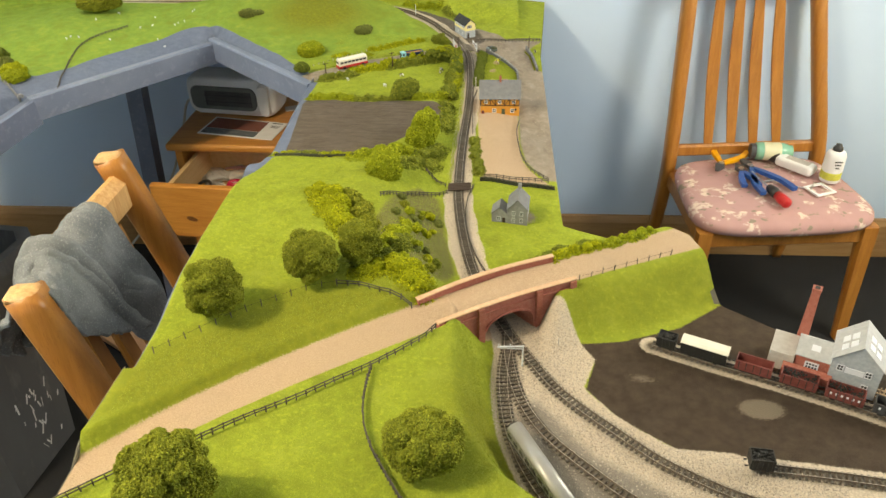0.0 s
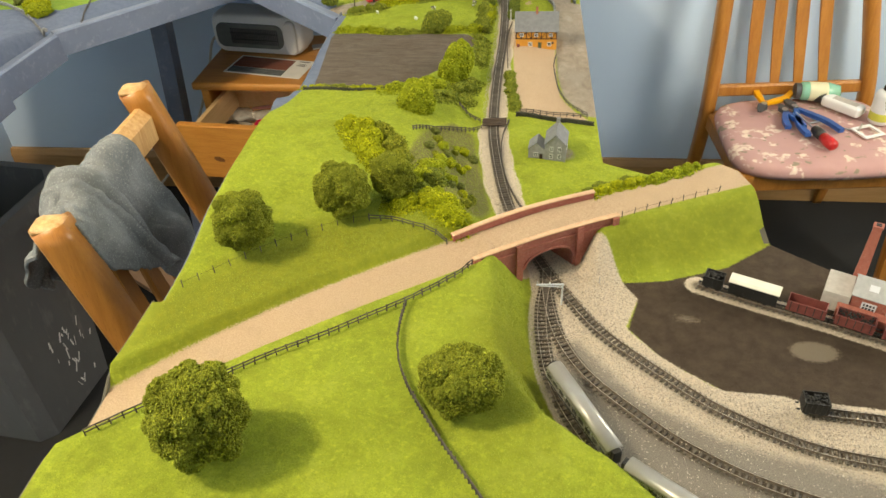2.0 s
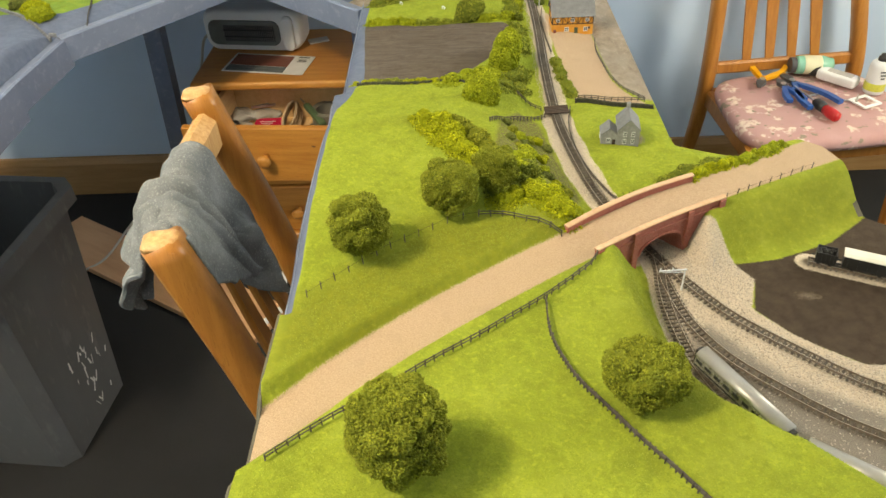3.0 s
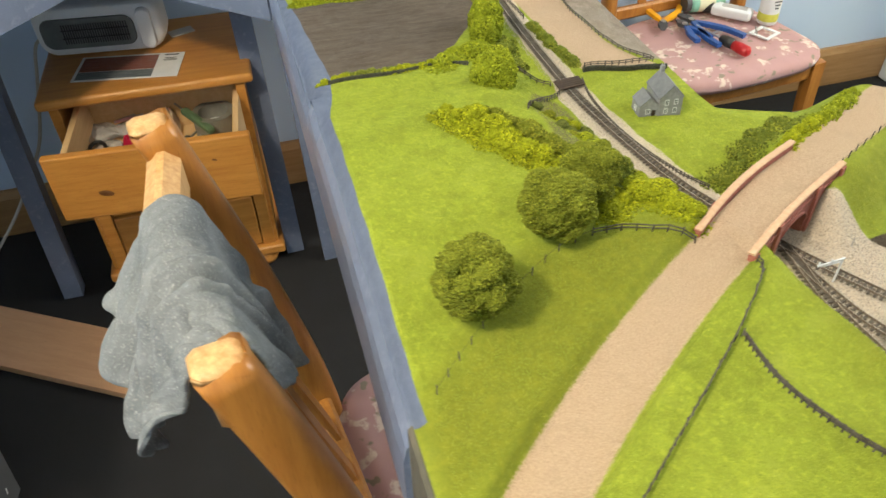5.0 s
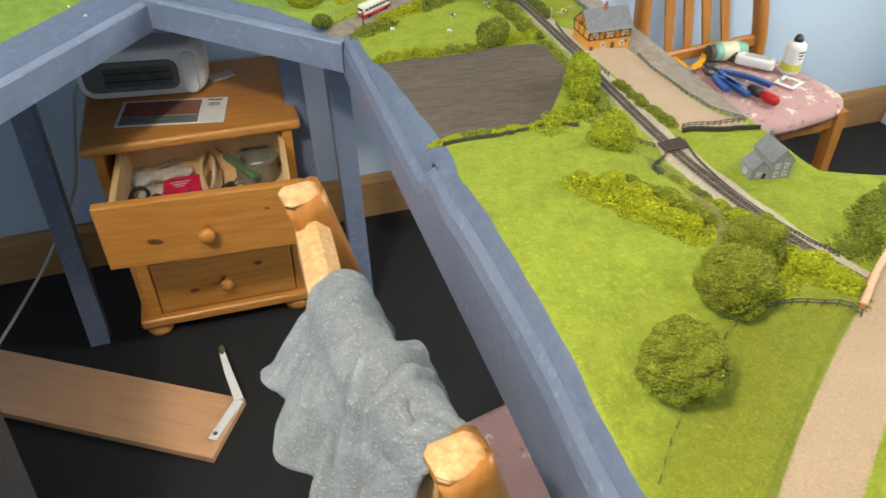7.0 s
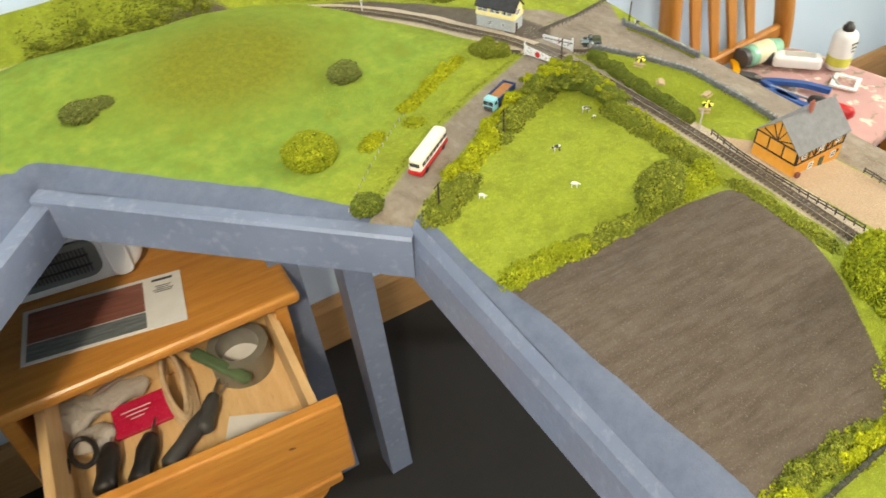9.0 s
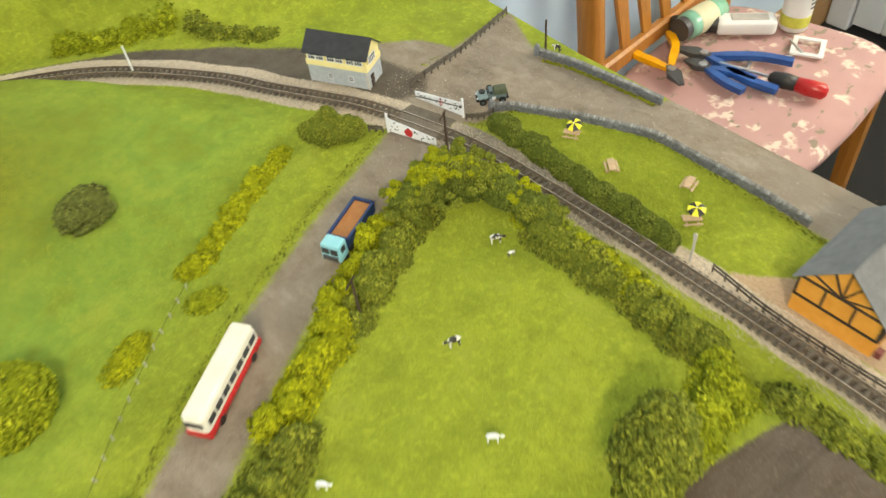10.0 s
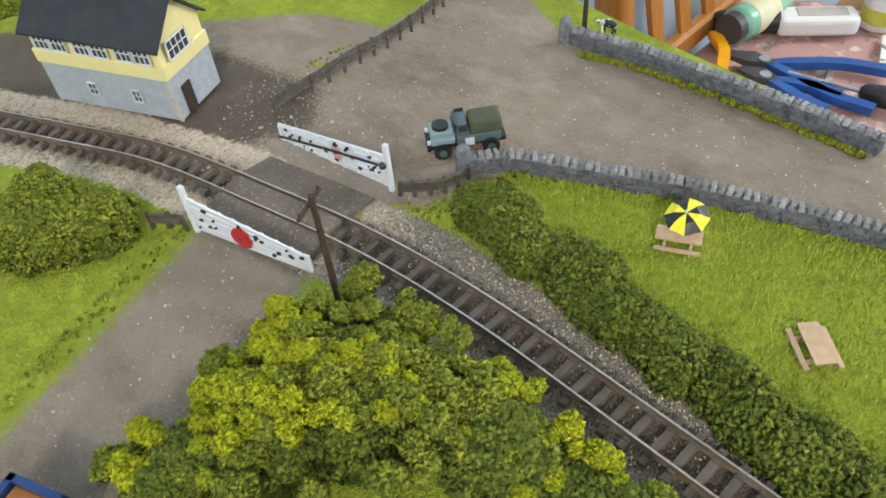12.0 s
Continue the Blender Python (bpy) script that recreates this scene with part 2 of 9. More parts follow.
def landscape_material():
    """Scenery of the boards: flock grass, sand road, earth, ploughed soil, ballast and dark yard, laid out by the surface's own attributes."""
    m, ns, ln, p = nodes_of("layout_scenery")
    nt = m.node_tree

    def attr(n):
        a = ns.new("ShaderNodeAttribute")
        a.attribute_name = n
        return a.outputs["Fac"]

    big, mid, fine = noise_of(nt, 11, 3), noise_of(nt, 70, 4, 0.65), noise_of(nt, 620, 3, 0.7)
    tiny = noise_of(nt, 1500, 2, 0.7)

    def edge(n):
        add = ns.new("ShaderNodeMath")
        add.operation = "ADD"
        sc = ns.new("ShaderNodeMath")
        sc.operation, sc.inputs[1].default_value = "MULTIPLY_ADD", 0.9
        sc.inputs[2].default_value = -0.45
        ln.new(fine, sc.inputs[0])
        ln.new(attr(n), add.inputs[0])
        ln.new(sc.outputs[0], add.inputs[1])
        return ramp_of(nt, add.outputs[0], 0.38, 0.62)

    grass = mix_rgb(nt, ramp_of(nt, mid, 0.3, 0.72), (0.235, 0.30, 0.030), (0.39, 0.455, 0.045))
    grass = mix_rgb(nt, ramp_of(nt, big, 0.42, 0.7), grass, (0.28, 0.35, 0.035))
    grass = mix_rgb(nt, ramp_of(nt, fine, 0.5, 0.75), grass, (0.19, 0.25, 0.024))
    grass = mix_rgb(nt, ramp_of(nt, noise_of(nt, 190, 3, 0.6), 0.52, 0.72), grass, (0.41, 0.465, 0.05))
    grass = mix_rgb(nt, attr("cool"), grass, mix_rgb(nt, ramp_of(nt, mid, 0.3, 0.7), (0.165, 0.30, 0.05), (0.24, 0.37, 0.06)))
    patchy = noise_of(nt, 26, 5, 0.7)
    grass = mix_rgb(nt, ramp_of(nt, patchy, 0.5, 0.75), grass, (0.205, 0.255, 0.026))
    grass = mix_rgb(nt, ramp_of(nt, patchy, 0.46, 0.24), grass, (0.355, 0.41, 0.06))
    mossy = mix_rgb(nt, ramp_of(nt, fine, 0.35, 0.65), (0.135, 0.15, 0.014), (0.215, 0.228, 0.02))
    mossy = mix_rgb(nt, ramp_of(nt, noise_of(nt, 150, 3, 0.6), 0.42, 0.8), mossy, (0.25, 0.255, 0.02))
    grass = mix_rgb(nt, attr("moss"), grass, mossy)
    scrub = mix_rgb(nt, ramp_of(nt, fine, 0.35, 0.65), (0.13, 0.12, 0.05), (0.23, 0.24, 0.07))
    col = mix_rgb(nt, edge("scrub"), grass, scrub)
    soil = mix_rgb(nt, ramp_of(nt, mid, 0.3, 0.7), (0.108, 0.086, 0.068), (0.145, 0.118, 0.094))
    streak = noise_of(nt, 1.0, 4, 0.7, (24, 130, 60))
    soil = mix_rgb(nt, ramp_of(nt, streak, 0.42, 0.72), soil, (0.080, 0.062, 0.048))
    soil = mix_rgb(nt, ramp_of(nt, fine, 0.55, 0.72), soil, (0.205, 0.168, 0.132))
    col = mix_rgb(nt, edge("plough"), col, soil)
    earth = mix_rgb(nt, ramp_of(nt, mid, 0.32, 0.68), (0.24, 0.195, 0.15), (0.36, 0.305, 0.25))
    earth = mix_rgb(nt, ramp_of(nt, big, 0.4, 0.66), earth, (0.28, 0.24, 0.20))
    ruts = noise_of(nt, 30, 5, 0.7, (1.0, 0.45, 1.0))
    earth = mix_rgb(nt, ramp_of(nt, ruts, 0.52, 0.70), earth, (0.18, 0.148, 0.118))
    earth = mix_rgb(nt, ramp_of(nt, ruts, 0.44, 0.26), earth, (0.42, 0.37, 0.315))
    earth = mix_rgb(nt, ramp_of(nt, tiny, 0.62, 0.75), earth, (0.48, 0.43, 0.36))
    # A darker brown tone of earth inside its own outline.
    dark_earth = mix_rgb(nt, ramp_of(nt, mid, 0.3, 0.7), (0.105, 0.088, 0.072), (0.155, 0.132, 0.11))
    dark_earth = mix_rgb(nt, ramp_of(nt, tiny, 0.62, 0.75), dark_earth, (0.26, 0.23, 0.19))
    earth = mix_rgb(nt, edge("dark_earth"), earth, dark_earth)
    col = mix_rgb(nt, edge("earth"), col, earth)
    yard = mix_rgb(nt, ramp_of(nt, mid, 0.3, 0.7), (0.048, 0.034, 0.024), (0.078, 0.058, 0.042))
    yard = mix_rgb(nt, edge("dust"), yard, (0.20, 0.165, 0.125))
    col = mix_rgb(nt, edge("yard"), col, yard)
    sand = mix_rgb(nt, ramp_of(nt, fine, 0.35, 0.65), (0.43, 0.31, 0.21), (0.56, 0.42, 0.29))
    sand = mix_rgb(nt, ramp_of(nt, tiny, 0.60, 0.72), sand, (0.31, 0.20, 0.13))
    sand = mix_rgb(nt, ramp_of(nt, patchy, 0.55, 0.8), sand, (0.43, 0.32, 0.22))
    col = mix_rgb(nt, edge("sand"), col, sand)
    bal = mix_rgb(nt, ramp_of(nt, fine, 0.30, 0.60), (0.40, 0.335, 0.265), (0.66, 0.575, 0.465))
    sooty = mix_rgb(nt, ramp_of(nt, tiny, 0.34, 0.62), (0.14, 0.126, 0.11), (0.31, 0.282, 0.247))
    bal = mix_rgb(nt, edge("soot"), bal, sooty)
    bed = mix_rgb(nt, ramp_of(nt, tiny, 0.36, 0.64), (0.075, 0.06, 0.048), (0.21, 0.175, 0.14))
    bal = mix_rgb(nt, attr("bed"), bal, bed)
    col = mix_rgb(nt, edge("ballast"), col, bal)
    pe = ns.new("ShaderNodeMath")
    pe.operation, pe.inputs[1].default_value = "MULTIPLY_ADD", 0.14
    ln.new(fine, pe.inputs[0])
    ln.new(attr("paint"), pe.inputs[2])
    col = mix_rgb(nt, ramp_of(nt, pe.outputs[0], 0.54, 0.60), col, mix_rgb(nt, ramp_of(nt, mid, 0.3, 0.7), (0.125, 0.155, 0.235), (0.165, 0.20, 0.29)))
    ln.new(col, p.inputs["Base Color"])
    p.inputs["Roughness"].default_value = 0.93
    p.inputs["Specular IOR Level"].default_value = 0.2
    add = ns.new("ShaderNodeMath")
    add.operation = "ADD"
    ln.new(fine, add.inputs[0])
    ln.new(tiny, add.inputs[1])
    both = ns.new("ShaderNodeMath")
    both.operation, both.inputs[1].default_value = "MULTIPLY_ADD", 1.6
    ln.new(noise_of(nt, 170, 4, 0.7), both.inputs[0])
    ln.new(add.outputs[0], both.inputs[2])
    ln.new(bump_of(nt, both.outputs[0], 0.8, 0.0015), p.inputs["Normal"])
    return m


M["land"] = landscape_material()
m, ns, ln, p = nodes_of("grass_fibre")
geo = ns.new("ShaderNodeNewGeometry")
cr = ns.new("ShaderNodeValToRGB")
cr.color_ramp.elements[0].color, cr.color_ramp.elements[1].color = (0.24, 0.305, 0.022, 1), (0.42, 0.49, 0.055, 1)
ln.new(geo.outputs["Random Per Island"], cr.inputs[0])
ln.new(cr.outputs[0], p.inputs["Base Color"])
p.inputs["Roughness"].default_value = 0.8
M["fibre"] = m

# ---------- mesh helpers ----------


def bm_new():
    return bmesh.new()


def add_box(bm, size, at, rot=(0, 0, 0), bev=0.0, seg=2, top=(1, 1)):
    """A box of that size at its centre; top: how far its upper face narrows; bev: rounded edges."""
    r = bmesh.ops.create_cube(bm, size=1)
    vs = r["verts"]
    for v in vs:
        k = top if v.co.z > 0 else (1, 1)
        v.co = Vector((v.co.x * size[0] * k[0], v.co.y * size[1] * k[1], v.co.z * size[2]))
    es = list({e for v in vs for e in v.link_edges})
    if bev:
        r2 = bmesh.ops.bevel(bm, geom=es, offset=bev, segments=seg, affect="EDGES", profile=0.5)
        vs = list({v for f in r2["faces"] for v in f.verts} | {v for v in vs if v.is_valid})
    bmesh.ops.transform(bm, matrix=pose(*at, *rot), verts=[v for v in vs if v.is_valid])
    return vs


def add_cyl(bm, r1, r2, h, at, rot=(0, 0, 0), seg=16):
    """A cone or cylinder standing on `at` before it is turned about that point."""
    r = bmesh.ops.create_cone(bm, cap_ends=True, segments=seg, radius1=r1, radius2=r2, depth=h)
    bmesh.ops.transform(bm, matrix=pose(*at, *rot) @ Matrix.Translation((0, 0, h / 2)), verts=r["verts"])
    return r["verts"]


def add_ball(bm, size, at, sub=2, rot=(0, 0, 0)):
    r = bmesh.ops.create_icosphere(bm, subdivisions=sub, radius=0.5)
    bmesh.ops.transform(bm, matrix=pose(*at, *rot) @ Matrix.Diagonal((*size, 1)), verts=r["verts"])
    return r["verts"]


def add_prism(bm, pts, depth, m):
    """A flat outline in its own xy plane, thickened by depth along its z, at the pose m."""
    lo = [bm.verts.new(m @ Vector((x, y, 0))) for x, y in pts]
    hi = [bm.verts.new(m @ Vector((x, y, depth))) for x, y in pts]
    n = len(pts)
    bm.faces.new(lo[::-1])
    bm.faces.new(hi)
    for i in range(n):
        bm.faces.new((lo[i], lo[(i + 1) % n], hi[(i + 1) % n], hi[i]))


def add_lathe(bm, prof, at, seg=24, rot=(0, 0, 0)):
    """A turned shape from (radius, height) pairs."""
    m = pose(*at, *rot)
    rings = [[bm.verts.new(m @ Vector((r * math.cos(6.2832 * i / seg), r * math.sin(6.2832 * i / seg), z))) for i in range(seg)] for r, z in prof]
    for a, b in zip(rings, rings[1:]):
        for i in range(seg):
            bm.faces.new((a[i], a[(i + 1) % seg], b[(i + 1) % seg], b[i]))
    bm.faces.new(rings[0][::-1])
    bm.faces.new(rings[-1])


def add_sweep(bm, path, sect, up=(0, 0, 1), scale=None):
    """A section of (side, up) pairs carried along a path."""
    path = [Vector(q) for q in path]
    rings = []
    for i, q in enumerate(path):
        d = (path[min(i + 1, len(path) - 1)] - path[max(i - 1, 0)]).normalized()
        side = d.cross(Vector(up))
        side = side.normalized() if side.length > 1e-6 else Vector((1, 0, 0))
        u = side.cross(d)
        k = scale[i] if scale else 1
        rings.append([bm.verts.new(q + side * a * k + u * b * k) for a, b in sect])
    n = len(sect)
    for a, b in zip(rings, rings[1:]):
        for i in range(n):
            bm.faces.new((a[i], a[(i + 1) % n], b[(i + 1) % n], b[i]))
    bm.faces.new(rings[0][::-1])
    bm.faces.new(rings[-1])


def circle(r, n=8):
    return [(r * math.cos(6.2832 * i / n), r * math.sin(6.2832 * i / n)) for i in range(n)]


def smooth_path(pts, step=0.01):
    """A smooth curve through the points, in even steps."""
    p = [np.array(q, float) for q in pts]
    p = [2 * p[0] - p[1], *p, 2 * p[-1] - p[-2]]
    out = []
    for a, b, c, d in zip(p, p[1:], p[2:], p[3:]):
        for t in np.linspace(0, 1, 24, endpoint=False):
            out.append(0.5 * (2 * b + (c - a) * t + (2 * a - 5 * b + 4 * c - d) * t * t + (3 * b - a - 3 * c + d) * t ** 3))
    out.append(p[-2])
    out = np.array(out)
    s = np.r_[0, np.cumsum(np.linalg.norm(np.diff(out, axis=0), axis=1))]
    n = max(2, int(round(s[-1] / step)) + 1)
    k = np.linspace(0, s[-1], n)
    return np.stack([np.interp(k, s, out[:, i]) for i in range(out.shape[1])], 1)


def to_mesh(name, bm, material, smooth=False):
    bmesh.ops.recalc_face_normals(bm, faces=bm.faces)
    me = bpy.data.meshes.new(name)
    bm.to_mesh(me)
    bm.free()
    if smooth:
        me.shade_smooth()
    for k in material if isinstance(material, (list, tuple)) else [material]:
        me.materials.append(k)
    return me


def thing(name, label, category, at=(0, 0, 0), rot=(0, 0, 0), group="", kind=""):
    """An empty at the thing's base that holds its parts."""
    ob = new(name)
    ob.empty_display_size = 0.02
    ob.matrix_world = pose(*at, *rot)
    return tagged(ob, label, category, group, kind)


def part(name, bm, material, parent, label="", smooth=False):
    """One mesh under a thing or a part, in the thing's own coordinates."""
    me = bm if isinstance(bm, bpy.types.Mesh) else to_mesh(name, bm, material, smooth)
    ob = new(name, me)
    ob.parent = parent
    return tagged(ob, label)


def solid(name, bm, material, label, category, kind="", group="", smooth=False):
    """A thing of one mesh."""
    return tagged(new(name, to_mesh(name, bm, material, smooth)), label, category, group, kind)


def raw_mesh(name, verts, faces, material):
    me = bpy.data.meshes.new(name)
    me.from_pydata(verts if isinstance(verts, list) else verts.tolist(), [], faces if isinstance(faces, list) else faces.tolist())
    me.materials.append(material)
    return me

# ---------- room ----------
ROOM = dict(x0=-1.30, x1=2.09, y0=-1.60, y1=2.31, top=2.40)


def slab(name, size, at, material, label, category):
    bm = bm_new()
    add_box(bm, size, at)
    return solid(name, bm, material, label, category, "structure")


rx, ry = (ROOM["x0"] + ROOM["x1"]) / 2, (ROOM["y0"] + ROOM["y1"]) / 2
wx, wy = ROOM["x1"] - ROOM["x0"], ROOM["y1"] - ROOM["y0"]
slab("floor", (wx + 0.4, wy + 0.4, 0.1), (rx, ry, -0.05), M["carpet"], "dark charcoal carpet over the whole floor", "floor")
slab("ceiling", (wx + 0.4, wy + 0.4, 0.1), (rx, ry, ROOM["top"] + 0.05), M["ceiling"], "plain white painted ceiling", "ceiling")
slab("wall_north", (wx + 0.4, 0.12, 2.4), (rx, ROOM["y1"] + 0.06, 1.2), M["wall"], "pale blue painted wall behind the layout", "wall")
slab("wall_west", (0.12, wy, 2.4), (ROOM["x0"] - 0.06, ry, 1.2), M["wall"], "pale blue painted side wall", "wall")
slab("wall_south", (wx + 0.4, 0.12, 2.4), (rx, ROOM["y0"] - 0.06, 1.2), M["wall"], "pale blue painted wall", "wall")
# east wall with the doorway
DOOR_A, DOOR_B, DOOR_TOP = 1.40, 2.285, 2.03
slab("wall_east", (0.12, DOOR_A - ROOM["y0"], 2.4), (ROOM["x1"] + 0.06, (DOOR_A + ROOM["y0"]) / 2, 1.2), M["wall"], "pale blue painted wall beside the door", "wall")
slab("wall_east_pier", (0.12, ROOM["y1"] - DOOR_B, 2.4), (ROOM["x1"] + 0.06, (ROOM["y1"] + DOOR_B) / 2, 1.2), M["wall"], "narrow pale blue wall pier at the door", "wall")
slab("wall_east_head", (0.12, DOOR_B - DOOR_A, 2.4 - DOOR_TOP), (ROOM["x1"] + 0.06, (DOOR_A + DOOR_B) / 2, (2.4 + DOOR_TOP) / 2), M["wall"], "pale blue wall over the door", "wall")
bm = bm_new()
add_prism(bm, [(0, 0), (0.02, 0), (0.02, 0.115), (0.012, 0.135), (0, 0.135)], wx - 0.002, Matrix.Translation((ROOM["x0"], ROOM["y1"] - 0.002, 0.001)) @ Matrix(((0, 0, 1, 0), (-1, 0, 0, 0), (0, 1, 0, 0), (0, 0, 0, 1))))
solid("baseboard", bm, M["skirting"], "plain varnished wood skirting board along the wall", "skirting", "structure")

# white glazed door in its frame
door = thing("door_1", "white plastic door with a tall glazed panel", "door", (ROOM["x1"], 0, 0), kind="structure")
dm = (DOOR_A + DOOR_B) / 2
for y in (DOOR_A + 0.032, DOOR_B - 0.032):
    bm = bm_new()
    add_box(bm, (0.075, 0.064, DOOR_TOP), (0.020, y, DOOR_TOP / 2), bev=0.006)
    part("door_frame", bm, M["whitepaint"], door)
bm = bm_new()
add_box(bm, (0.075, DOOR_B - DOOR_A - 0.128, 0.06), (0.020, dm, DOOR_TOP - 0.03), bev=0.006)
part("door_frame", bm, M["whitepaint"], door)
bm = bm_new()
for y in (DOOR_A + 0.108, DOOR_B - 0.108):
    add_box(bm, (0.06, 0.082, 1.945), (0.022, y, 0.992), bev=0.005)
for z, tall in ((0.075, 0.11), (1.92, 0.09)):
    add_box(bm, (0.06, DOOR_B - DOOR_A - 0.30, tall), (0.022, dm, z), bev=0.005)
part("leaf", bm, M["whitepaint"], door)
for k, out, mat_, nm in ((0.0, -0.006, M["whitepaint"], "glazing_bead"), (0.011, -0.002, M["black"], "gasket")):
    bm = bm_new()
    for y in (DOOR_A + 0.155 + k, DOOR_B - 0.155 - k):
        add_box(bm, (0.012, 0.012 if k == 0 else 0.005, 1.74), (out, y, 1.0))
    for z in (0.136 + k, 1.869 - k):
        add_box(bm, (0.012, DOOR_B - DOOR_A - 0.31 - 2 * k, 0.012 if k == 0 else 0.005), (out, dm, z))
    part(nm, bm, mat_, door, "dark rubber gasket" if k else "")
gm, gns, gln, gp = nodes_of("daylit_yellow_glazing")
gcol = mix_rgb(gm.node_tree, ramp_of(gm.node_tree, noise_of(gm.node_tree, 6, 3), 0.35, 0.65), (0.85, 0.70, 0.34), (0.95, 0.9, 0.70))
gln.new(gcol, gp.inputs["Base Color"])
gln.new(gcol, gp.inputs["Emission Color"])
gp.inputs["Emission Strength"].default_value = 0.9
gp.inputs["Roughness"].default_value = 0.2
bm = bm_new()
add_box(bm, (0.006, DOOR_B - DOOR_A - 0.30, 1.75), (0.012, dm, 1.0))
part("pane", bm, gm, door, "pane bright with warm daylight")
for z in (0.30, 1.05, 1.80):
    bm = bm_new()
    add_cyl(bm, 0.008, 0.008, 0.09, (-0.022, DOOR_B - 0.066, z - 0.045), seg=10)
    part("hinge", bm, M["greyplastic"], door, "grey hinge")

# ceiling lamp body round the light
lamp = thing("pendant_light", "plain white pendant lamp holder hanging from the ceiling", "ceiling light", (BULB[0], BULB[1], 2.4))
bm = bm_new()
add_lathe(bm, [(0.05, 0.0), (0.05, -0.012), (0.03, -0.024), (0.006, -0.028)], (0, 0, 0), 24)
part("ceiling_rose", bm, M["white"], lamp)
bm = bm_new()
add_cyl(bm, 0.003, 0.003, 0.12, (0, 0, -0.145), seg=8)
part("flex", bm, M["white"], lamp)
bm = bm_new()
add_cyl(bm, 0.018, 0.014, 0.05, (0, 0, -0.19), seg=16)
part("lamp_holder", bm, M["white"], lamp)

# ---------- the lie of the layout ----------
BOARD = [(0.064, 0.36), (0.064, 1.676), (-0.242, 1.966), (-0.53, 1.61), (-0.545, 1.42), (-0.548, 1.05), (-1.06, 1.05), (-1.06, 2.285), (0.575, 2.285),
         (0.545, 1.86), (0.547, 1.135), (0.60, 1.105), (0.655, 1.075), (0.70, 1.035), (0.728, 0.945), (0.79, 0.895), (1.06, 0.72), (1.06, 0.36)]
ROAD_PTS = [(0.03, 0.575), (0.09, 0.628), (0.133, 0.674), (0.215, 0.745), (0.315, 0.818), (0.37, 0.853), (0.45, 0.903), (0.53, 0.950), (0.60, 0.984), (0.68, 1.020), (0.72, 1.038), (0.80, 1.072)]
MAIN_PTS = [(0.80, 0.628), (0.70, 0.646), (0.625, 0.684), (0.576, 0.726), (0.523, 0.780), (0.489, 0.834), (0.459, 0.893), (0.437, 0.95), (0.419, 1.004), (0.404, 1.08), (0.391, 1.186), (0.388, 1.275), (0.389, 1.40),
            (0.393, 1.54), (0.393, 1.68), (0.390, 1.755), (0.387, 1.80), (0.381, 1.84), (0.370, 1.882), (0.356, 1.927), (0.335, 1.968), (0.312, 2.010), (0.284, 2.064), (0.215, 2.150), (0.128, 2.205), (0.03, 2.235), (-0.12, 2.245), (-0.4, 2.245), (-0.7, 2.24)]
MID_PTS = [(0.465, 0.882), (0.464, 0.85), (0.467, 0.815), (0.477, 0.77), (0.502, 0.722), (0.547, 0.674), (0.591, 0.637), (0.652, 0.604), (0.75, 0.575), (0.90, 0.55)]
LOOP_PTS = [(0.4645, 0.862), (0.459, 0.82), (0.459, 0.775), (0.466, 0.72), (0.484, 0.668), (0.517, 0.615), (0.565, 0.574), (0.63, 0.54), (0.74, 0.51)]
SIDING_PTS = [(0.632, 0.867), (0.69, 0.840), (0.767, 0.806), (0.85, 0.765), (1.0, 0.68)]
STUB_PTS = [(0.705, 0.690), (0.76, 0.684), (0.82, 0.676), (1.0, 0.65)]
ROAD = smooth_path(ROAD_PTS, 0.02)
MAIN = smooth_path(MAIN_PTS, 0.025)


RIMS = [((0.064, 1.23), (0.064, 1.676), 0.8465, 0.017), ((0.064, 1.676), (-0.242, 1.966), 0.836, 0.030), ((-0.278, 1.921), (-0.53, 1.61), 0.829, 0.085), ((-0.242, 1.966), (-0.278, 1.921), 0.829, 0.030), ((-0.53, 1.61), (-0.545, 1.42), 0.8255, 0.012), ((-0.545, 1.42), (-0.548, 1.05), 0.8255, 0.012)]


def smoothstep(a, b, x):
    t = np.clip((x - a) / (b - a), 0, 1)
    return t * t * (3 - 2 * t)


def path_distance(x, y, path):
    """How far the points are from a path, and which side of it they lie on (left of its way: positive)."""
    x, y = np.asarray(x, float), np.asarray(y, float)
    best, side = np.full(x.shape, 9.0), np.zeros(x.shape)
    for (ax, ay), (bx, by) in zip(path[:-1, :2], path[1:, :2]):
        dx, dy = bx - ax, by - ay
        t = np.clip(((x - ax) * dx + (y - ay) * dy) / (dx * dx + dy * dy), 0, 1)
        ex, ey = x - ax - t * dx, y - ay - t * dy
        d = np.hypot(ex, ey)
        near = d < best
        best = np.where(near, d, best)
        side = np.where(near, np.sign(dx * ey - dy * ex), side)
    return best, side


def inside_by(x, y, poly):
    """Signed distance into a polygon: positive inside."""
    x, y = np.asarray(x, float), np.asarray(y, float)
    inside, best = np.zeros(x.shape, bool), np.full(x.shape, 9.0)
    n = len(poly)
    for i in range(n):
        (ax, ay), (bx, by) = poly[i], poly[(i + 1) % n]
        dx, dy = bx - ax, by - ay
        t = np.clip(((x - ax) * dx + (y - ay) * dy) / (dx * dx + dy * dy), 0, 1)
        best = np.minimum(best, np.hypot(x - ax - t * dx, y - ay - t * dy))
        if ay != by:
            cross = ((ay > y) != (by > y)) & (x < dx * (y - ay) / dy + ax)
            inside ^= cross
    return np.where(inside, best, -best)


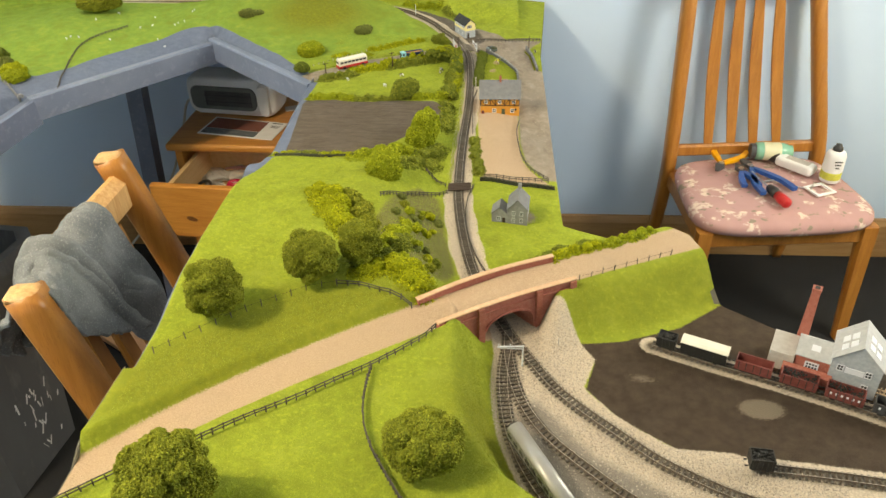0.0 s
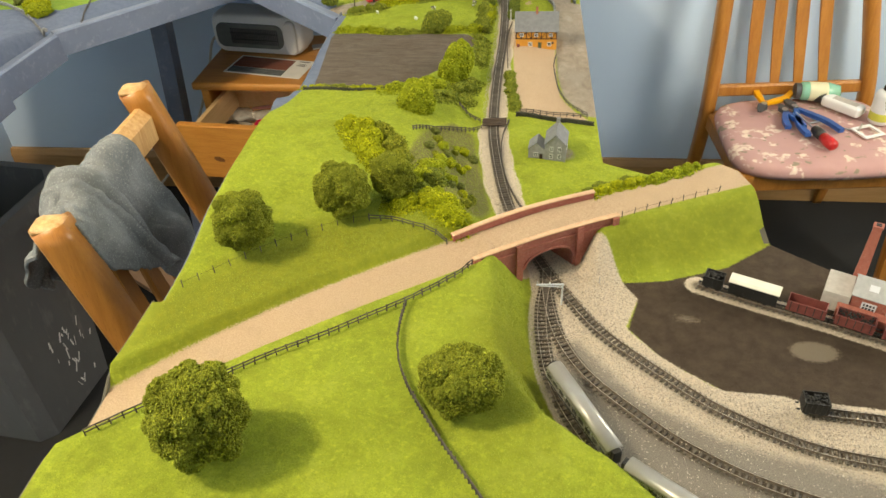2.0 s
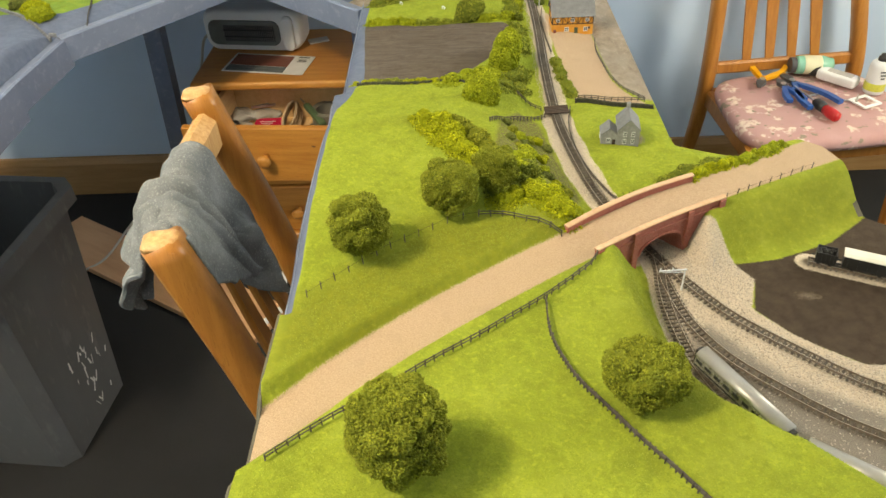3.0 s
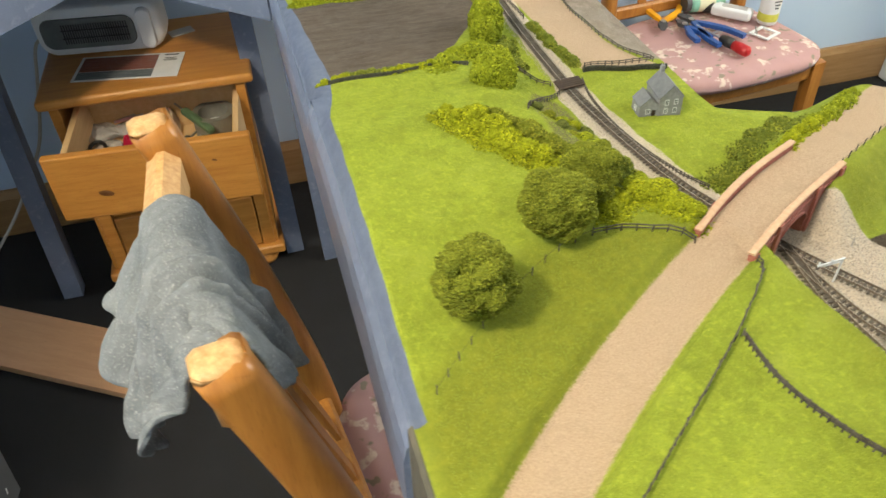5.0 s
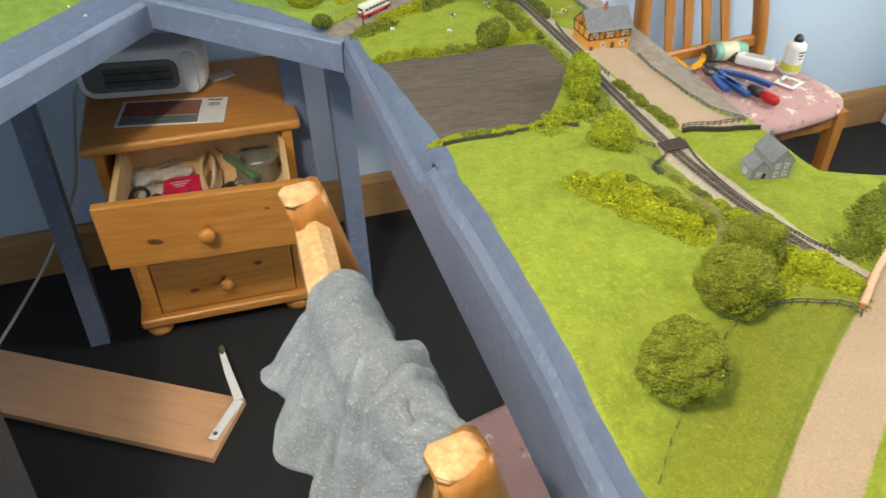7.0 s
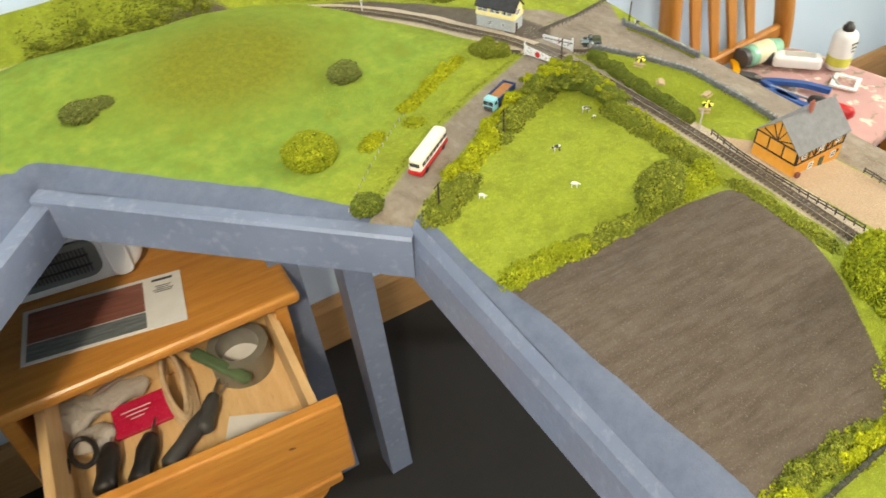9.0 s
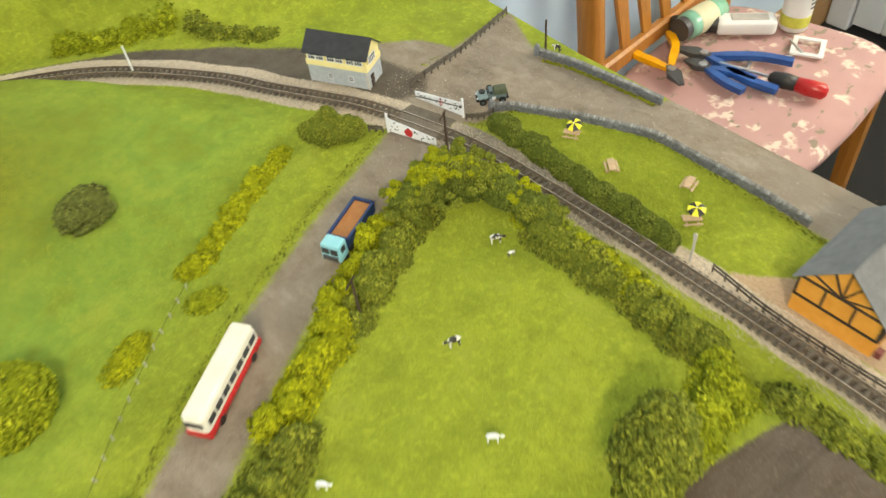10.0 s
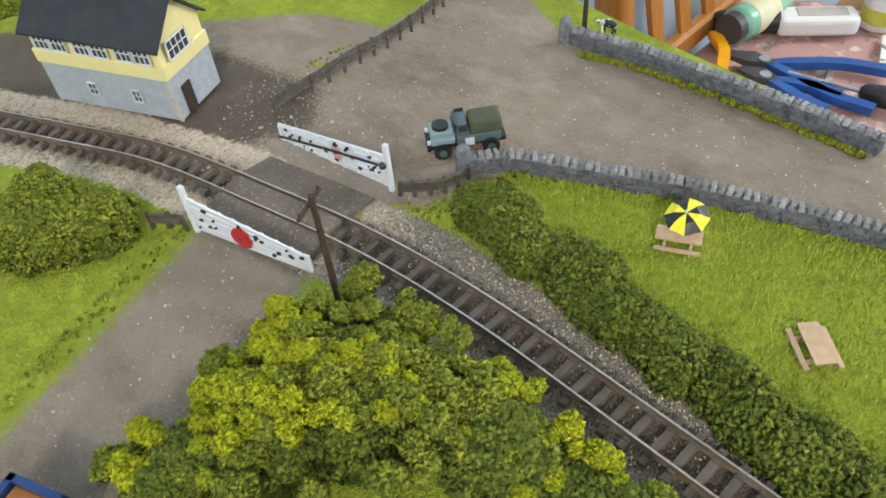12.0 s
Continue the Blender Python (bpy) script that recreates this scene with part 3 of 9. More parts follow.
def ripple(x, y):
    return 0.0016 * np.sin(23 * x + 3.1) * np.sin(19 * y + 1) + 0.0011 * np.sin(61 * x - 27 * y) * np.sin(47 * y + 2)


def height(x, y):
    """The scenery's height over the floor."""
    x, y = np.asarray(x, float), np.asarray(y, float)
    base = 0.838 - 0.10 * np.clip(x - 0.44, 0, 0.2) * smoothstep(1.06, 1.18, y)
    left = np.interp(y, [0.3, 0.52, 0.575, 0.62, 0.66, 0.70, 0.78, 0.87, 0.92, 1.0, 1.08, 1.19, 1.28, 1.4, 1.6, 1.75, 1.9], [0.78, 0.60, 0.55, 0.497, 0.472, 0.457, 0.448, 0.443, 0.425, 0.400, 0.385, 0.370, 0.366, 0.368, 0.372, 0.365, 0.34])
    width = np.interp(y, [0.6, 0.85, 1.0, 1.15, 1.3, 1.5], [0.05, 0.05, 0.09, 0.12, 0.07, 0.05])
    top = np.interp(y, [0.4, 0.6, 0.7, 0.8, 0.9, 1.0, 1.1, 1.2, 1.25, 1.285, 1.5, 1.56, 1.66, 1.75], [0.915, 0.909, 0.899, 0.894, 0.899, 0.903, 0.899, 0.887, 0.880, 0.866, 0.861, 0.850, 0.844, 0.838])
    top = top + 0.012 * np.exp(-((x - 0.08) / 0.06) ** 2) * smoothstep(0.8, 0.92, y) * (1 - smoothstep(1.08, 1.2, y))
    z = base + np.maximum(top - base, 0) * smoothstep(0, 1, (left - x) / width) * (1 - smoothstep(1.72, 1.80, y))
    # the round hill behind the lane, and rising ground at the wall
    line, hand = path_distance(x, y, MAIN)
    z = z + 0.052 * np.exp(-(((x - 0.02) / 0.22) ** 2 + ((y - 2.10) / 0.13) ** 2)) * smoothstep(0.018, 0.055, line) * (hand > 0)
    z = z + 0.034 * np.exp(-(((x + 0.24) / 0.17) ** 2 + ((y - 2.14) / 0.10) ** 2)) * smoothstep(0.018, 0.055, line) * (hand > 0)
    lo = 0.020 + 0.05 * smoothstep(0.05, 0.25, x)
    z = z + (0.05 + 0.045 * smoothstep(0.12, -0.06, x)) * smoothstep(0, 1, (line - lo) / 0.03) * (hand < 0) * (y > 1.9) * (1 - smoothstep(0.26, 0.34, x))
    z = z + 0.03 * np.exp(-(((x + 0.62) / 0.22) ** 2 + ((y - 2.0) / 0.18) ** 2))
    z = z + 0.03 * smoothstep(0.03, 0.11, (y - 2.14) + (x - 0.25) * 0.62) * (x < 0.5) * smoothstep(0.0, 0.02, (y - 1.98))* smoothstep(0.03, 0.06, line)
    # the road and its embankment over the line
    d, _ = path_distance(x, y, ROAD)
    east = smoothstep(0.500, 0.525, x)
    west = 1 - smoothstep(0.385, 0.405, x)
    bank = 0.884 * (1 - smoothstep(0.028, 0.090, d)) + base * smoothstep(0.028, 0.090, d)
    z = np.where(east > 0, np.maximum(z, base + (bank - base) * east), z)
    flat = (1 - smoothstep(0.024, 0.036, d)) * west
    z = z * (1 - flat) + 0.884 * flat
    flat = (1 - smoothstep(0.026, 0.03, d)) * east
    z = z * (1 - flat) + 0.884 * flat
    # the hill bulges up behind the painted rim
    back = path_distance(x, y, np.array([(0.064, 1.676), (-0.242, 1.966)]))[0]
    z = z + 0.013 * np.exp(-(back / 0.09) ** 2) * smoothstep(0.03, -0.05, x) * (y > 1.7)
    # down to the tops of the painted edge boards
    for a, b, hi, w in RIMS:
        e = path_distance(x, y, np.array([a, b]))[0]
        k = np.sin(np.clip(e / w, 0, 1) * math.pi / 2)
        z = np.where(e < w, hi + (z - hi) * k, z)
    calm = smoothstep(0.02, 0.05, line) * smoothstep(0.026, 0.05, d)
    return z + ripple(x, y) * calm * (x < 0.5)


GX, GY, GSTEP = -1.10, 0.30, 0.004
_gx, _gy = np.meshgrid(GX + GSTEP * np.arange(560), GY + GSTEP * np.arange(505))
GRID = height(_gx.ravel(), _gy.ravel()).reshape(_gx.shape)


def heights(x, y):
    """The same heights, read quickly from a fine grid."""
    u, v = np.clip((np.asarray(x, float) - GX) / GSTEP, 0, 558.9), np.clip((np.asarray(y, float) - GY) / GSTEP, 0, 503.9)
    i, j = u.astype(int), v.astype(int)
    a, b = u - i, v - j
    return (GRID[j, i] * (1 - a) + GRID[j, i + 1] * a) * (1 - b) + (GRID[j + 1, i] * (1 - a) + GRID[j + 1, i + 1] * a) * b


def height_at(x, y):
    return float(heights(np.array([x]), np.array([y]))[0])


def paint_line(y):
    """Where grass gives way to paint along the long inner edge."""
    return np.interp(y, [0.74, 1.0, 1.15, 1.22, 1.30, 1.45, 1.62, 1.676], [0.074, 0.075, 0.076, 0.089, 0.098, 0.086, 0.074, 0.072])


def edge_fall(x, y):
    """Beyond that line the front field's edge is planed off steeply."""
    return 1.6 * np.clip(paint_line(y) - x, 0, 0.012) * (y > 0.745) * (1 - smoothstep(1.14, 1.20, y)) * (x > 0.05)


def landscape():
    step = 0.004
    xs, ys = np.arange(-1.064, 1.07, step), np.arange(0.356, 2.292, step)
    X, Y = np.meshgrid(xs, ys)
    S = inside_by(X, Y, BOARD)
    inside = S > 0
    cell = inside[:-1, :-1] | inside[1:, :-1] | inside[:-1, 1:] | inside[1:, 1:]
    # pull the rim's outer points onto the outline
    out = (~inside) & (S > -2.2 * step)
    oi, oj = np.nonzero(out)
    px, py = X[out], Y[out]
    bx_, by_, bd = px.copy(), py.copy(), np.full(px.shape, 9.0)
    for i in range(len(BOARD)):
        (ax, ay), (bx, by) = BOARD[i], BOARD[(i + 1) % len(BOARD)]
        dx, dy = bx - ax, by - ay
        t = np.clip(((px - ax) * dx + (py - ay) * dy) / (dx * dx + dy * dy), 0, 1)
        d = np.hypot(px - ax - t * dx, py - ay - t * dy)
        k = d < bd
        bd, bx_, by_ = np.where(k, d, bd), np.where(k, ax + t * dx, bx_), np.where(k, ay + t * dy, by_)
    X[out], Y[out] = bx_, by_
    used = np.zeros(X.shape, bool)
    for a, b in ((slice(None, -1), slice(None, -1)), (slice(1, None), slice(None, -1)), (slice(None, -1), slice(1, None)), (slice(1, None), slice(1, None))):
        used[a, b] |= cell
    idx = np.full(X.shape, -1)
    idx[used] = np.arange(used.sum())
    x, y = X[used], Y[used]
    z = height(x, y)
    ci, cj = np.nonzero(cell)
    faces = np.stack([idx[ci, cj], idx[ci, cj + 1], idx[ci + 1, cj + 1], idx[ci + 1, cj]], 1)
    d_main = path_distance(x, y, MAIN)[0]
    furrow = smoothstep(-0.004, 0.01, inside_by(x, y, PLOUGH))
    z = z + furrow * 0.0003 * np.sin(2 * np.pi * (y + 0.05 * x + 0.002 * np.sin(30 * x)) / 0.0105)
    bound = paint_line(y)
    z = z - edge_fall(x, y)
    me = raw_mesh("ground", np.stack([x, y, z], 1), faces, M["land"])
    me.shade_smooth()

    def put(name, v):
        a = me.attributes.new(name, "FLOAT", "POINT")
        a.data.foreach_set("value", np.clip(v, 0, 1).astype(np.float32))

    def soft(s, w=0.004):
        return np.clip(0.5 + s / (2 * w), 0, 1)

    put("sand", np.maximum(soft(0.0255 - path_distance(x, y, ROAD)[0]), soft(inside_by(x, y, PUB_YARD))))
    put("plough", soft(inside_by(x, y, PLOUGH)))
    lane_d = path_distance(x, y, smooth_path(LANE, 0.02))[0]
    put("earth", np.maximum.reduce([soft(0.0215 - lane_d, 0.009), soft(inside_by(x, y, EARTH), 0.008), soft(inside_by(x, y, FAR_EARTH), 0.008), soft(inside_by(x, y, FARM_YARD)), soft(0.02 - np.hypot(x - 0.487, y - 1.155), 0.012)]))
    put("dark_earth", soft(inside_by(x, y, DARK_EARTH), 0.012))
    put("yard", soft(inside_by(x, y, YARD)))
    hand = path_distance(x, y, MAIN)[1]
    shoulder = np.where(hand > 0, np.interp(y, [1.0, 1.04, 1.20, 1.26, 1.6, 1.9], [0.019, 0.023, 0.023, 0.011, 0.011, 0.0165]), np.interp(y, [1.0, 1.04, 1.20, 1.26, 1.9, 2.0], [0.022, 0.024, 0.022, 0.021, 0.019, 0.022]))
    bal = soft(shoulder + 0.0012 * np.sin(90 * y) - d_main, 0.0025)
    for pts, w in ((MID_PTS, 0.016), (LOOP_PTS, 0.014), (SIDING_PTS, 0.0145), (STUB_PTS, 0.015)):
        bal = np.maximum(bal, soft(w - path_distance(x, y, smooth_path(pts, 0.02))[0]))
    bal = np.maximum(bal, soft(inside_by(x, y, BALLAST)))
    on_lane = soft(0.020 - np.hypot((x - 0.375) * 0.8, y - 1.873), 0.004)
    put("ballast", np.clip(bal - on_lane, 0, 1))
    put("dust", np.maximum(soft(0.016 - np.hypot((x - 0.612) * 0.75 + (y - 0.811) * 0.5, (y - 0.811) * 1.7), 0.012) * 0.55, soft(0.021 - np.hypot((x - 0.729) * 0.9, (y - 0.770) * 1.5), 0.010)))
    bed = soft(0.0068 - d_main, 0.003)
    for pts in (MID_PTS, LOOP_PTS, SIDING_PTS, STUB_PTS):
        bed = np.maximum(bed, soft(0.0068 - path_distance(x, y, smooth_path(pts, 0.02))[0], 0.003))
    put("bed", bed)
    soot = np.maximum(soft(0.010 - d_main, 0.004) * 0.35, soft(np.minimum(y - 1.665, 1.868 - y), 0.03) * 0.62 * (x > 0.3))
    soot = np.maximum(soot, 0.90 * soft(inside_by(x, y, GREY_BALLAST), 0.02))
    put("soot", soot)
    put("scrub", soft(inside_by(x, y, SCRUB), 0.012))
    moss = 0.85 * np.exp(-(((x - 0.44) / 0.05) ** 2 + ((y - 0.70) / 0.11) ** 2)) * (x < 0.47)
    moss = np.maximum(moss, 0.8 * soft(inside_by(x, y, [(0.06, 0.75), (0.20, 0.885), (0.36, 0.90), (0.35, 0.87), (0.27, 0.81), (0.15, 0.71), (0.06, 0.66)]), 0.02))
    moss = np.maximum(moss, np.clip(1.25 * np.exp(-(((x - 0.01) / 0.13) ** 2 + ((y - 2.035) / 0.085) ** 2)), 0, 0.95))
    moss = np.maximum(moss, 0.5 * soft(inside_by(x, y, [(0.52, 0.86), (0.75, 0.93), (0.72, 1.01), (0.53, 0.93)]), 0.02))
    put("moss", moss)
    put("cool", 0.8 * soft(inside_by(x, y, [(-1.1, 1.0), (-1.1, 2.3), (-0.2, 2.25), (0.2, 2.1), (0.3, 1.98), (0.22, 1.9), (-0.1, 1.72), (-0.3, 1.5)]), 0.05))
    paint = np.zeros_like(x)
    for a, b, hi, w in RIMS:
        e = path_distance(x, y, np.array([a, b]))[0]
        paint = np.maximum(paint, soft(w * 0.75 + 0.0006 * np.sin(70 * x + 55 * y) - e, 0.008))
    paint = np.maximum(paint, soft(bound + 0.0004 * np.sin(95 * y) - x, 0.006) * (y > 0.745) * (y < 1.69))
    put("paint", paint * (1 - soft(0.022 - lane_d, 0.004)))
    ob = new("ground", me)
    return tagged(ob, "model railway scenery of flock grass, sand road and earth", "ground", kind="structure")


PLOUGH = [(0.068, 1.284), (0.15, 1.286), (0.225, 1.286), (0.25, 1.305), (0.30, 1.375), (0.345, 1.444), (0.360, 1.492), (0.343, 1.527), (0.29, 1.540), (0.18, 1.541), (0.068, 1.538)]
PUB_YARD = [(0.424, 1.262), (0.535, 1.262), (0.515, 1.285), (0.492, 1.33), (0.488, 1.40), (0.488, 1.53), (0.424, 1.60), (0.412, 1.62), (0.410, 1.56), (0.417, 1.40)]
LANE = [(-0.04, 1.63), (0.04, 1.69), (0.10, 1.734), (0.176, 1.785), (0.226, 1.811), (0.28, 1.836), (0.333, 1.855), (0.375, 1.878), (0.41, 1.895)]
EARTH = [(0.388, 1.862), (0.405, 1.843), (0.425, 1.838), (0.441, 1.838), (0.461, 1.805), (0.476, 1.780), (0.489, 1.750), (0.4915, 1.70), (0.488, 1.60), (0.490, 1.40), (0.497, 1.335), (0.53, 1.275), (0.552, 1.275), (0.552, 1.76), (0.534, 1.765), (0.530, 1.80), (0.524, 1.85), (0.516, 1.88), (0.53, 1.915), (0.555, 1.96), (0.42, 1.935), (0.39, 1.90)]
FAR_EARTH = [(0.37, 1.935), (0.376, 1.913), (0.39, 1.893), (0.43, 1.915), (0.47, 1.94), (0.45, 1.975), (0.38, 2.03), (0.32, 2.10), (0.25, 2.165), (0.16, 2.215), (0.06, 2.262), (-0.02, 2.27), (0.02, 2.24), (0.13, 2.20), (0.215, 2.15), (0.28, 2.075), (0.33, 1.99)]
DARK_EARTH = [(0.345, 1.93), (0.405, 1.905), (0.418, 1.922), (0.412, 1.955), (0.40, 2.00), (0.33, 2.12), (0.16, 2.24), (-0.05, 2.29), (-0.03, 2.22), (0.215, 2.12), (0.30, 2.02)]
GREY_BALLAST = [(0.47, 0.76), (0.495, 0.775), (0.55, 0.70), (0.62, 0.655), (0.80, 0.60), (1.1, 0.52), (1.1, 0.36), (0.62, 0.36), (0.50, 0.60), (0.46, 0.70)]
FARM_YARD = [(-0.53, 1.0), (-0.50, 1.40), (-0.49, 1.53), (-0.62, 1.66), (-1.1, 1.8), (-1.1, 1.0)]
YARD = [(0.525, 0.862), (0.60, 0.873), (0.67, 0.90), (0.74, 0.955), (1.1, 0.74), (1.1, 0.60), (0.80, 0.672), (0.70, 0.700), (0.63, 0.711), (0.579, 0.748), (0.548, 0.792), (0.562, 0.835)]
BALLAST = [(0.443, 0.89), (0.452, 0.80), (0.458, 0.73), (0.475, 0.65), (0.53, 0.592), (0.62, 0.52), (0.75, 0.45), (1.1, 0.36), (1.1, 0.66), (0.81, 0.676), (0.73, 0.69), (0.685, 0.709), (0.63, 0.712), (0.579, 0.749), (0.546, 0.794), (0.563, 0.84), (0.53, 0.90), (0.47, 0.935), (0.45, 0.96), (0.43, 1.01), (0.405, 1.01), (0.42, 0.94)]
SCRUB = [(0.30, 0.91), (0.37, 0.91), (0.395, 1.0), (0.375, 1.10), (0.36, 1.19), (0.33, 1.20), (0.30, 1.14), (0.29, 1.05), (0.27, 0.97)]
landscape()

# ---------- the boards' painted edges, undersides and legs ----------
table = thing("layout_table", "blue-grey painted baseboards of the model railway on legs", "table")


def edge_panel(a, b, lo, hi, thick=0.018, name="fascia", y_from=None, material=None, slope=0.003):
    """A board on edge from a to b, outside the layout, with a square foot and a slightly uneven top."""
    a, b = np.array(a, float), np.array(b, float)
    n = max(2, int(np.linalg.norm(b - a) / 0.02))
    d = (b - a) / np.linalg.norm(b - a)
    nrm = np.array([-d[1], d[0]])
    bm = bm_new()
    rows = []
    for i in range(n + 1):
        q = a + (b - a) * i / n
        o = q + nrm * thick
        h = hi(q) if callable(hi) else hi
        rows.append([bm.verts.new((q[0], q[1], lo)), bm.verts.new((o[0], o[1], lo)), bm.verts.new((o[0], o[1], h - slope)), bm.verts.new((o[0] - nrm[0] * 0.003, o[1] - nrm[1] * 0.003, h - (slope - 0.003) * 0.5)), bm.verts.new((q[0], q[1], h))])
    for r, s in zip(rows, rows[1:]):
        for i in range(5):
            bm.faces.new((r[i], r[(i + 1) % 5], s[(i + 1) % 5], s[i]))
    bm.faces.new(rows[0][::-1])
    bm.faces.new(rows[-1])
    return part(name, bm, material or M["fascia"], table)


def rim(q):
    return height_at(q[0], q[1])


def edge_top(q):
    """The long board's top follows the field, then drops to the level stretch by the ploughed land."""
    high = rim((q[0], min(q[1], 1.195))) - 0.0006 - float(edge_fall(q[0], q[1]))
    return 0.8465 + (high - 0.8465) * (1 - float(smoothstep(1.20, 1.255, q[1])))


INNER = [(BOARD[0][0], 0.748), *BOARD[1:6]]
edge_panel((0.064, 0.36), INNER[0], 0.79, lambda q: rim(q) - 0.001, 0.004, "edge_board", None, M["edge_shade_fence"])
edge_panel(INNER[0], INNER[1], 0.772, edge_top, 0.009, slope=0.028)
edge_panel(INNER[1], INNER[2], 0.784, 0.836)
edge_panel(INNER[2], INNER[3], 0.778, 0.829)
edge_panel(INNER[3], INNER[4], 0.768, 0.825)
edge_panel(INNER[4], INNER[5], 0.752, 0.825)
OUTER = BOARD[8:18]
# Dark edge strips put the rim's thin shadow into colour.
for a, b in zip(OUTER, OUTER[1:]):
    edge_panel(a, b, 0.775, lambda q: rim(q) - 0.0012, -0.004, "edge_board", None, M["edge_shade_fence"])
# undersides
for pts, z in (([(0.066, 0.36), (0.066, 1.664), (0.57, 2.28), (0.543, 1.86), (0.545, 1.135), (0.70, 1.03), (0.726, 0.945), (1.05, 0.72), (1.05, 0.36)], 0.80),
               ([(0.062, 1.682), (-0.243, 1.978), (-0.522, 1.618), (-0.53, 1.42), (-0.532, 1.055), (-1.05, 1.055), (-1.05, 2.28), (0.56, 2.28)], 0.795)):
    bm = bm_new()
    add_prism(bm, pts, 0.012, Matrix.Translation((0, 0, z)))
    part("baseboard_panel", bm, M["fascia"], table)


def leg(at, top, lean=(0, 0), s=0.044, r=0):
    bm = bm_new()
    add_sweep(bm, [(at[0], at[1], 0.001), (at[0] + lean[0], at[1] + lean[1], top)], [(-s / 2, -s / 2), (s / 2, -s / 2), (s / 2, s / 2), (-s / 2, s / 2)], up=(math.sin(r), math.cos(r), 0))
    return part("leg", bm, M["fascia"], table)


leg((-0.535, 2.0), 0.795, (0.01, 0.085))
leg((0.02, 2.005), 0.80, (-0.02, 0.06))
leg((0.11, 1.95), 0.80, (-0.025, 0.02))
leg((0.50, 2.1), 0.80)
leg((0.50, 0.5), 0.80)
leg((-0.9, 1.2), 0.795)

# ---------- railway ----------
RAIL_TOP = 0.8425
SLEEPER_ME = None


def sleeper_mesh():
    bm = bm_new()
    add_box(bm, (0.0158, 0.0024, 0.0016), (0, 0, 0), top=(0.98, 0.85))
    for sx in (-0.0045, 0.0045):
        add_box(bm, (0.0022, 0.0018, 0.0008), (sx, 0, 0.0011))
    return to_mesh("sleeper", bm, M["sleeper"])


SLEEPER_ME = sleeper_mesh()


def lay_track(pts, label, near=None, zoff=0.0):
    tr = thing("railway_track", label, "track")
    p = smooth_path(pts, 0.006)
    for s in (-0.0045, 0.0045):
        d = np.gradient(p, axis=0)
        d /= np.linalg.norm(d, axis=1)[:, None]
        q = p + np.stack([-d[:, 1], d[:, 0]], 1) * s
        bm = bm_new()
        add_sweep(bm, [(x, y, RAIL_TOP - 0.0011 + zoff) for x, y in q], [(-0.0005, -0.0011), (0.0005, -0.0011), (0.0002, -0.0006), (0.0002, 0.0004), (0.0003, 0.0006), (0.0003, 0.0011), (-0.0003, 0.0011), (-0.0003, 0.0006), (-0.0002, 0.0004), (-0.0002, -0.0006)])
        rail = part("rail", bm, M["railside"], tr)
        bm = bm_new()
        add_sweep(bm, [(x, y, RAIL_TOP + zoff) for x, y in q], [(-0.00030, -0.0002), (0.00030, -0.0002), (0.00026, 0.00012), (-0.00026, 0.00012)])
        part("rail_head", bm, M["railsteel"], rail, "polished rail head")
    k = smooth_path(pts, 0.0058)
    d = np.gradient(k, axis=0)
    rnd = random.Random(len(pts))
    far = []
    for (x, y), (dx, dy) in zip(k, d):
        m = Matrix.Translation((x, y, RAIL_TOP - 0.0030 + zoff)) @ Matrix.Rotation(math.atan2(dy, dx) - math.pi / 2 + rnd.uniform(-0.03, 0.03), 4, "Z")
        if near is None or near(x, y):
            ob = new("sleeper", SLEEPER_ME)
            ob.parent, ob.matrix_basis = tr, m
        else:
            far.append(m)
    if far:
        vs, fs = [], []
        for m in far:
            n = len(vs)
            vs += [tuple(m @ v.co) for v in SLEEPER_ME.vertices]
            fs += [tuple(n + i for i in f.vertices) for f in SLEEPER_ME.polygons]
        ob = new("sleeper_run", raw_mesh("sleeper_run", vs, fs, M["sleeper"]))
        ob.parent = tr
        tagged(ob, kind="stuff")
    return tr


lay_track(MAIN_PTS, "single line of weathered track on pale ballast", near=lambda x, y: 0.66 < y < 2.09 and x > 0.27)
lay_track(MID_PTS, "second track curving off at the points", zoff=0.0001)
lay_track(LOOP_PTS, "inner loop track beside the grassy bank", zoff=-0.0001)
lay_track(SIDING_PTS, "goods siding in front of the brick works")
lay_track(STUB_PTS, "short stub siding ending by the ballast")

# loose ballast along the lines
rs = np.random.RandomState(5)


def crumbs(pos, size, rs, flat=1.0):
    """Small random four-sided crumbs at the places given."""
    n = len(pos)
    base = np.array([(1, 1, 1), (1, -1, -1), (-1, 1, -1), (-1, -1, 1)], float) * 0.58
    v = base[None] * (0.6 + 0.8 * rs.rand(n, 4, 1)) * (size * (0.6 + 0.8 * rs.rand(n)))[:, None, None]
    q = rs.normal(size=(n, 4))
    q /= np.linalg.norm(q, axis=1)[:, None]
    w, x, y, z = q.T
    R = np.stack([np.stack([1 - 2 * (y * y + z * z), 2 * (x * y - z * w), 2 * (x * z + y * w)], -1), np.stack([2 * (x * y + z * w), 1 - 2 * (x * x + z * z), 2 * (y * z - x * w)], -1), np.stack([2 * (x * z - y * w), 2 * (y * z + x * w), 1 - 2 * (x * x + y * y)], -1)], 1)
    v = np.einsum("nij,nkj->nki", R, v)
    v[..., 2] *= flat
    v = (v + pos[:, None]).reshape(-1, 3)
    f = (np.arange(n)[:, None, None] * 4 + np.array([(0, 1, 2), (0, 3, 1), (0, 2, 3), (1, 3, 2)])[None]).reshape(-1, 3)
    return v, f


